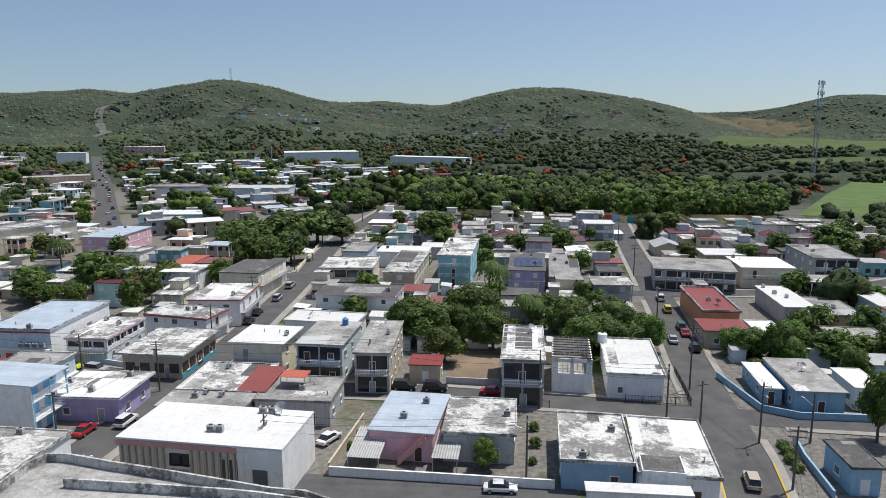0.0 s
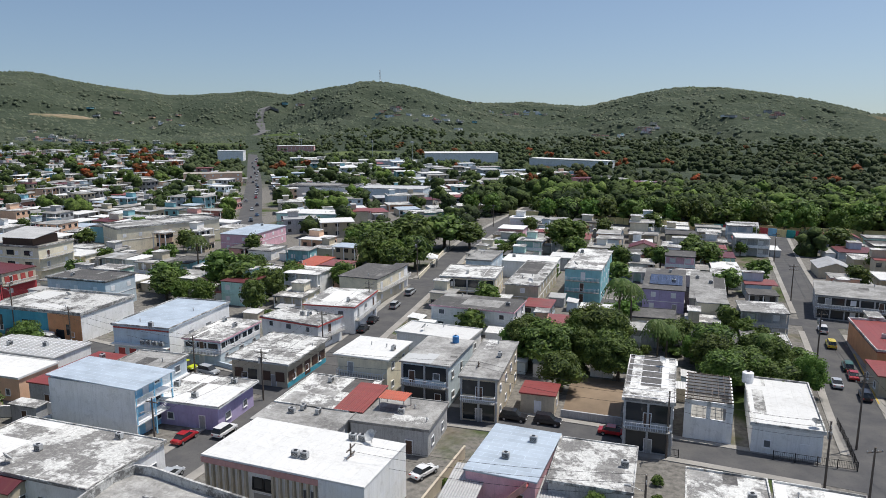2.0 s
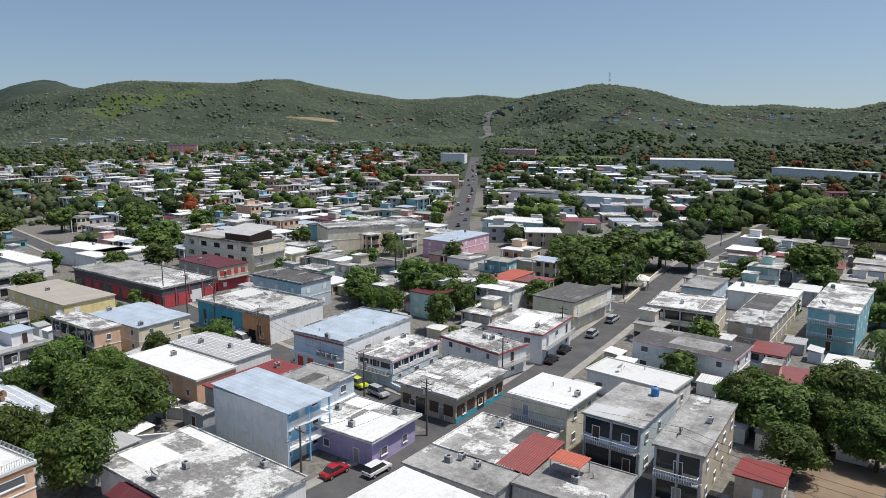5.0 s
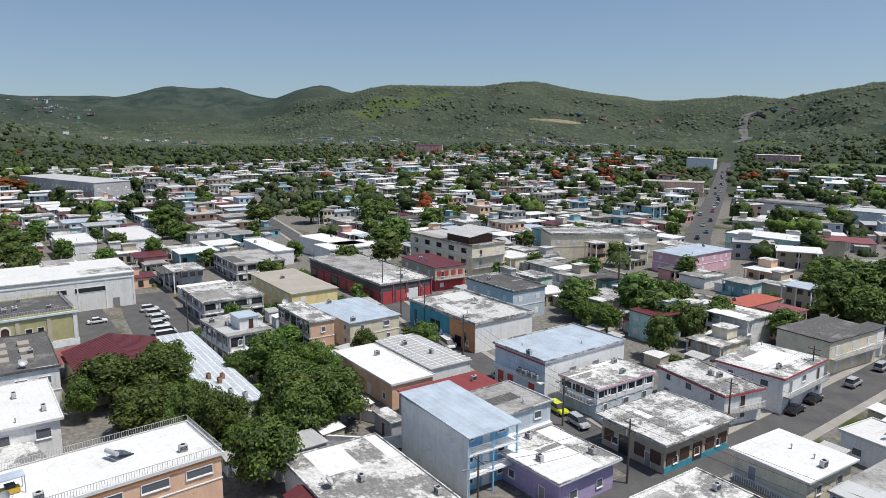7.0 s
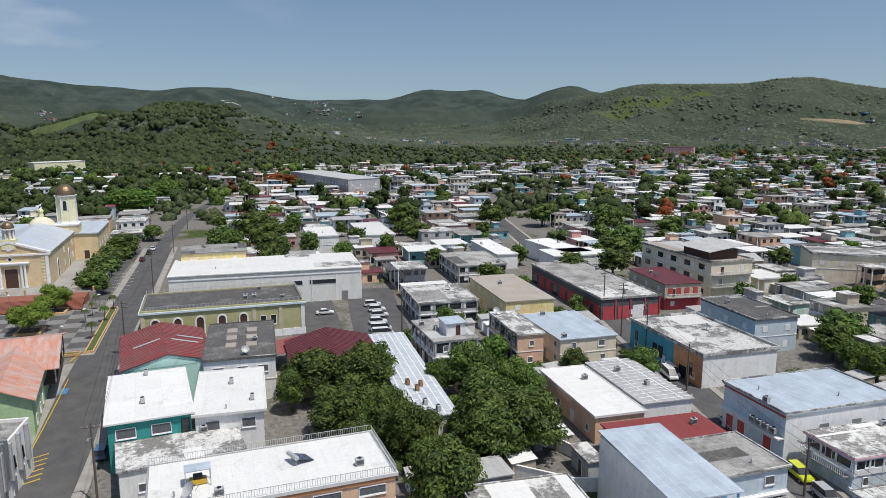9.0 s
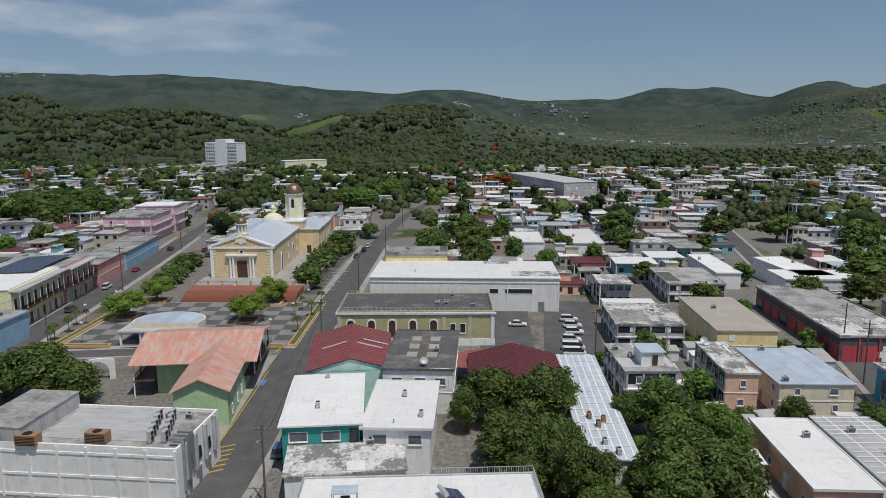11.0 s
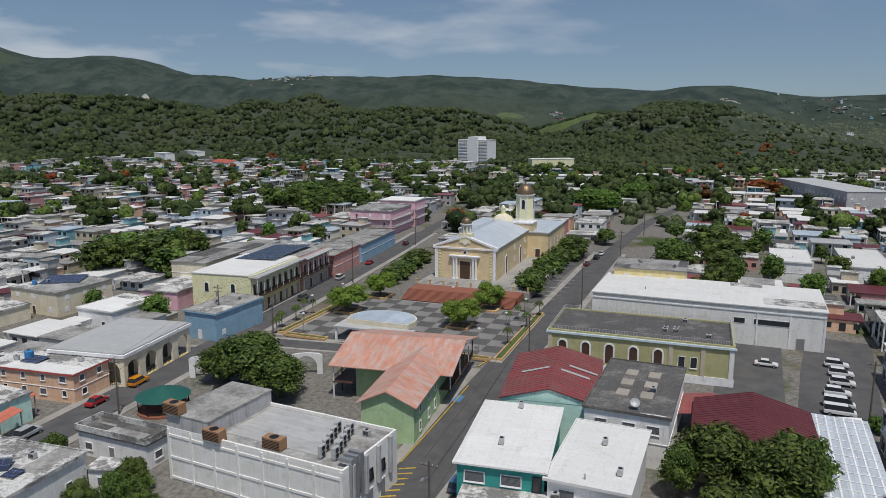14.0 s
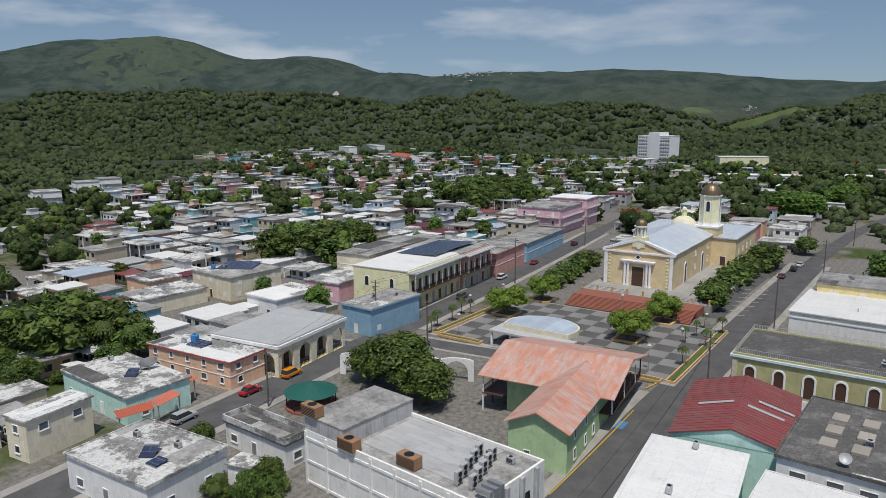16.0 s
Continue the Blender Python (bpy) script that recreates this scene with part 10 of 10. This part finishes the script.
def overgrow(poly, trees, bushes, sheds, tall=(6, 10)):
    r = yard_rng
    xs, ys = [q[0] for q in poly], [q[1] for q in poly]
    for kind, n in (("shed", sheds), ("tree", trees), ("bush", bushes)):
        done = 0
        for _ in range(n * 12):
            if done >= n:
                break
            x, y = r.uniform(min(xs), max(xs)), r.uniform(min(ys), max(ys))
            if not inside(x, y, poly) or not free(x, y, 2.2 if kind == "shed" else 1.2, 0.8):
                continue
            done += 1
            if kind == "shed":
                shed(x, y, -6 + r.choice((0, 90)))
            elif kind == "tree":
                tree(r.choice(("broad", "broad", "bright")), x, y, r.uniform(*tall), r.uniform(0.8, 1.25))
            else:
                tree("bush", x, y, r.uniform(3, 5.5), r.uniform(0.8, 1.3))


overgrow([(-92, 68), (-112, 72), (-122, 82), (-112, 105), (-92, 100), (-80, 80)], 14, 22, 1, (7, 11))
overgrow([(-14, 136), (12, 141), (14, 158), (-10, 160)], 9, 8, 0, (8, 11))
overgrow([(14, 132), (50, 128), (50, 160), (16, 170)], 11, 10, 4, (6, 9))
overgrow([(56, 122), (90, 118), (98, 150), (60, 150)], 12, 14, 2)
overgrow([(-100, 150), (-62, 165), (-60, 205), (-105, 205)], 8, 8, 4, (7, 11))
overgrow([(-80, 212), (-46, 212), (-46, 262), (-86, 262)], 20, 14, 0, (8, 12))
overgrow([(-35, 140), (20, 130), (20, 195), (-35, 200)], 0, 2, 18)
overgrow([(-165, 85), (-95, 75), (-70, 125), (-160, 150)], 10, 22, 26, (4, 8))
overgrow([(-112, -6), (-95, -30), (-84, -24), (-92, 4)], 3, 8, 0, (4, 6))
overgrow([(-90, -60), (-130, -56), (-150, -100), (-90, -100)], 8, 10, 4)
overgrow([(-190, 100), (-100, 96), (-96, 112), (-150, 125)], 4, 10, 12, (4, 7))
overgrow([(-235, 55), (-300, 62), (-300, 130), (-190, 105)], 8, 6, 4, (8, 12))

# the wood behind the last houses
wood_rng = random.Random(3)
for gx in range(-70, 172, 9):
    for gy in range(334, 425, 10):
        x, y = gx + wood_rng.uniform(-4, 4), gy + wood_rng.uniform(-4, 4) - 0.1 * gx + (8 if gx < 60 else 0)
        if x > 168 + (y - 340) * 0.8 or not free(x, y, 2):
            continue
        if y < 345 - 0.1 * gx + 8:
            tree(wood_rng.choice(("far", "far", "farbright")), x, y, wood_rng.uniform(10, 14), wood_rng.uniform(0.9, 1.2))
        else:
            distant_tree(x, y, wood_rng.uniform(11, 16), wood_rng.choice(("far", "far", "far", "bright")))
for (sort, key), (verts, faces) in STUFF.items():
    name = {"w": "distant_house_walls", "r": "distant_house_roofs", "g": "distant_house_windows"}[sort]
    mat = WALLS[key] if sort == "w" else ROOFS[key] if sort == "r" else GLASS_AND_SHADE
    tagged(new(name, mesh_from(name, verts, faces, mat)), {"w": "painted walls of many small distant houses", "r": "flat roofs of many small distant houses", "g": "dark windows of many small distant houses"}[sort], "houses", kind="stuff")


# ---- woods on the plain and the hills ----
FILLED = set()
for _t in TAKEN:
    for _i in range(int((_t[0] - _t[2]) // 6), int((_t[0] + _t[2]) // 6) + 1):
        for _j in range(int((_t[1] - _t[2]) // 6), int((_t[1] + _t[2]) // 6) + 1):
            FILLED.add((_i, _j))


def canopy_material(name, lo, hi, dry):
    """Woods from afar: tone by crown, leaf mottle, and a drift over the land."""
    m, nt, b = shader(name, 0.75)
    b.inputs["Specular IOR Level"].default_value = 0.15
    geo = nt.nodes.new("ShaderNodeNewGeometry")

    def n(scale, detail=5):
        t = nt.nodes.new("ShaderNodeTexNoise")
        t.inputs["Scale"].default_value, t.inputs["Detail"].default_value = scale, detail
        nt.links.new(geo.outputs["Position"], t.inputs["Vector"])
        return t.outputs["Fac"]
    c = ramp(nt, geo.outputs["Random Per Island"], 0.0, 1.0, lo, hi)
    c = blend(nt, ramp(nt, n(0.006, 7), 0.46, 0.66), c, dry)
    c = blend(nt, 1.0, c, ramp(nt, n(0.8, 5), 0.34, 0.66, (0.45, 0.47, 0.5), (1.25, 1.22, 1.1)), "MULTIPLY")
    nt.links.new(c, b.inputs["Base Color"])
    bump(nt, b, n(0.9, 4), 0.9, 0.9)
    return m


def canopy(name, label, crowns, material, seed, lobes=1, seg=6, rings=3, sprigs=0, sink=0.2):
    """Many lumpy tree crowns, each of one or more leafy lobes with loose sprigs; crowns are x, y, z, radius and height."""
    q = np.random.default_rng(seed)
    c = np.repeat(np.array(crowns, float), lobes, axis=0)
    n = len(c)
    rad = c[:, 3] * (q.uniform(0.3, 0.72, n) if lobes > 1 else 1.0)
    turn = q.uniform(0, 6.283, n)
    off = (c[:, 3] * q.uniform(0.15, 0.8, n)) if lobes > 1 else np.zeros(n)
    up = c[:, 4] - rad * (0.9 if lobes == 1 else q.uniform(0.85, 2.4, n)) - off * 0.25
    mid = np.stack((c[:, 0] + off * np.cos(turn), c[:, 1] + off * np.sin(turn), c[:, 2] + np.maximum(up, rad * sink)), axis=1)
    verts = []
    for k in range(rings):
        e = math.radians(-38 + 105 * k / rings)
        a = turn[:, None] + 2 * math.pi * (np.arange(seg)[None, :] + 0.5 * (k % 2)) / seg
        w = rad[:, None] * q.uniform(0.66, 1.28, (n, seg))
        verts.append(mid[:, None, :] + np.stack((w * math.cos(e) * np.cos(a), w * math.cos(e) * np.sin(a), w * math.sin(e) * 0.88), axis=2))
    verts.append(mid[:, None, :] + np.stack((np.zeros(n), np.zeros(n), rad * q.uniform(0.8, 1.05, n)), axis=1)[:, None, :])
    verts = np.concatenate(verts, axis=1)
    per = rings * seg + 1
    quads = [(k * seg + j, k * seg + (j + 1) % seg, (k + 1) * seg + (j + 1) % seg, (k + 1) * seg + j) for k in range(rings - 1) for j in range(seg)]
    tris = [((rings - 1) * seg + j, (rings - 1) * seg + (j + 1) % seg, per - 1) for j in range(seg)]
    base = (np.arange(n) * per)[:, None, None]
    quads = (np.array(quads)[None] + base).reshape(-1, 4)
    tris = (np.array(tris)[None] + base).reshape(-1, 3)
    verts = verts.reshape(-1, 3)
    if sprigs:
        i = np.repeat(np.arange(n), sprigs)
        v = q.normal(size=(len(i), 3))
        v[:, 2] = abs(v[:, 2]) - 0.25
        v /= np.linalg.norm(v, axis=1)[:, None]
        p = mid[i] + v * (rad[i] * q.uniform(0.85, 1.16, len(i)))[:, None]
        t = np.cross(v, q.normal(size=(len(i), 3))) + 0.5 * v
        t /= np.linalg.norm(t, axis=1)[:, None]
        b = np.cross(v, t)
        z = (rad[i] * q.uniform(0.14, 0.36, len(i)))[:, None]
        leaf = np.stack((p - t * z, p - b * z * 0.7, p + t * z, p + b * z * 0.7), axis=1).reshape(-1, 3)
        quads = np.concatenate((quads, np.arange(len(leaf)).reshape(-1, 4) + len(verts)))
        verts = np.concatenate((verts, leaf))
    me = bpy.data.meshes.new(name)
    me.vertices.add(len(verts))
    me.vertices.foreach_set("co", verts.ravel())
    loops = np.concatenate((quads.ravel(), tris.ravel())).astype(np.int32)
    me.loops.add(len(loops))
    me.loops.foreach_set("vertex_index", loops)
    me.polygons.add(len(quads) + len(tris))
    me.polygons.foreach_set("loop_start", np.concatenate((np.arange(len(quads)) * 4, len(quads) * 4 + np.arange(len(tris)) * 3)).astype(np.int32))
    me.update(calc_edges=True)
    me.materials.append(material)
    tagged(new(name, me), label, "woodland" if "woods" in name else "trees", kind="stuff")


def scatter(az0, az1, near, far, count, seed, size, tall, keep_out=(), thin=0.0, gaps=0.45):
    r = random.Random(seed)
    crowns = []
    for _ in range(count):
        az = radians(r.uniform(az0, az1))
        f = math.sqrt(r.uniform(near * near, far * far)) if far > 1500 else near * (far / near) ** (r.random() ** 0.75)
        x, y = -math.sin(az) * f, 30 + math.cos(az) * f
        if in_patch(x, y) or f < 1500 and (any(inside(x, y, q) for q in keep_out) or (int(x // 6), int(y // 6)) in FILLED or nearest_road(x, y) < 6):
            continue
        if noise.noise(Vector((x / 160, y / 160, 8))) > gaps or r.random() < thin * (1000 - f) / 700:
            continue
        k = size * r.uniform(0.6, 1.35)
        crowns.append((x, y, rise(x, y) - 0.5, k, k * tall * r.uniform(0.85, 1.2)))
    return crowns


WOOD_LEAF = canopy_material("wood_canopy", (0.018, 0.031, 0.013), (0.066, 0.090, 0.034), (0.062, 0.078, 0.036))
PLAIN_LEAF = canopy_material("plain_canopy", (0.026, 0.043, 0.018), (0.086, 0.116, 0.044), (0.075, 0.095, 0.044))
YARD_LEAF = canopy_material("yard_tree_canopy", (0.015, 0.030, 0.010), (0.088, 0.125, 0.034), (0.050, 0.075, 0.026))
YARD_BRIGHT = canopy_material("bright_tree_canopy", (0.070, 0.125, 0.020), (0.130, 0.185, 0.045), (0.10, 0.14, 0.04))
# paler, bluer greens than the nearer woods: haze put into leaf colour
HAZED_HILL_LEAF = canopy_material("hazed_hill_canopy", (0.070, 0.092, 0.062), (0.106, 0.130, 0.086), (0.122, 0.138, 0.096))
FLAME_LEAF = canopy_material("flame_tree_canopy", (0.30, 0.060, 0.02), (0.045, 0.06, 0.02), (0.20, 0.055, 0.02))
for key, crowns in CROWNS.items():
    canopy("distant_trees", {"far": "dark green trees among the distant houses", "bright": "bright green trees among the distant houses", "flame": "flame trees in orange-red blossom among distant houses"}[key], crowns, {"far": YARD_LEAF, "bright": YARD_BRIGHT, "flame": FLAME_LEAF}[key], 5, 7, 5, 3, 10)
TOWN = [[(-85, -45), (-480, -55), (-700, -260), (-560, -470), (-300, -330), (-190, -190)], [(-120, 170), (-300, 215), (-420, 300), (-330, 520), (-125, 258)], [(-110, 250), (-50, 180), (80, 190), (175, 215), (180, 332), (-30, 332)], [(175, 335), (420, 300), (420, 420), (290, 505), (230, 470)]]
canopy("plain_woods", "dense dark green woods covering the plain", scatter(-48, 4, 300, 1300, 4300, 41, 6.0, 1.25, TOWN, 0.5), WOOD_LEAF, 42, 3, 5, 3, 2)
canopy("plain_woods", "green woods on the plain beyond the town", scatter(4, 160, 300, 1300, 12000, 49, 6.0, 1.25, TOWN, 0.5), PLAIN_LEAF, 50, 3, 5, 2, 2)
canopy("hill_woods", "green woods covering the distant hills", scatter(-48, 93, 1150, 2350, 30000, 43, 5.6, 0.3, (), 0.0, 0.6), HAZED_HILL_LEAF, 44, 1, 5, 2, 0, -0.42)
canopy("ridge_woods", "dark green woods covering the near ridge", scatter(84, 160, 860, 1800, 17000, 45, 9.0, 0.72, TOWN[:1], 0.0, 0.7), WOOD_LEAF, 46, 2, 5, 2)
canopy("flame_trees", "scattered flame trees in orange-red blossom", scatter(-30, 100, 380, 1100, 130, 47, 5.0, 1.3, TOWN[:3]), FLAME_LEAF, 48, 6, 5, 3, 8)


# ---- paint on the streets ----
def marking(name, label, pts, a, b, mat, z=0.075):
    tagged(new(name, mesh_of(name, ribbon(bmesh.new(), [Vector(q) for q in pts], a, b, z - 0.03, z), mat)), label, "road marking", kind="structure")


marking("edge_line", "worn white edge line along the plaza street", [(-168, 31.9), (-190, 33.2), (-212, 35.0)], 0, 0.25, WHITE_LINE)
marking("kerb_line", "yellow painted kerb at the plaza corner", [(-160.5, 30.6), (-164, 31.6), (-170, 32.4)], 0.3, 0.6, YELLOW_LINE, 0.16)
for k in range(6):
    marking("hatch_line", "yellow hatching at the pavement edge", [(-108 - k * 1.6, 29.9), (-109 - k * 1.6, 32.2)], 0, 0.3, YELLOW_LINE)
marking("kerb_line", "yellow painted kerb along the pavement", [(-118, 29.6), (-128, 30.2), (-140, 30.8), (-150, 31.2)], 0, 0.2, YELLOW_LINE, 0.17)
marking("parking_bay", "blue painted bay for disabled drivers", [(-142, 31.6), (-145, 31.8)], 0, 2.2, BLUE_LINE, 0.08)
marking("parking_bay", "blue painted bay for disabled drivers", [(-53.4, 117.6), (-55.4, 118.0)], 0, 1.6, BLUE_LINE, 0.18)
marking("parking_bay", "blue painted bay for disabled drivers", [(-53.2, 126.6), (-55.2, 127.0)], 0, 1.6, BLUE_LINE, 0.18)
for k in range(7):
    marking("bay_line", "white line between parking bays by the church", [(-218 - k * 5.0, 33.8), (-220 - k * 5.0, 38.0 + k * 0.4)], 0, 0.15, WHITE_LINE, 0.08)
marking("church_parking", "asphalt parking strip beside the church", [(-214, 31.5), (-250, 33.6), (-292, 38)], -2.2, 4.2, ASPHALT, 0.06)
marking("kerb_line", "yellow painted kerb along the side street", [(49.6, 138), (54.6, 165)], -4.05, -3.78, YELLOW_LINE, 0.17)
marking("kerb_line", "yellow painted kerb along the side street", [(38, 75), (42.2, 92)], -4.05, -3.78, YELLOW_LINE, 0.17)
marking("kerb_line", "yellow painted kerb along the side street", [(38, 75), (42.2, 92)], 3.78, 4.05, YELLOW_LINE, 0.17)
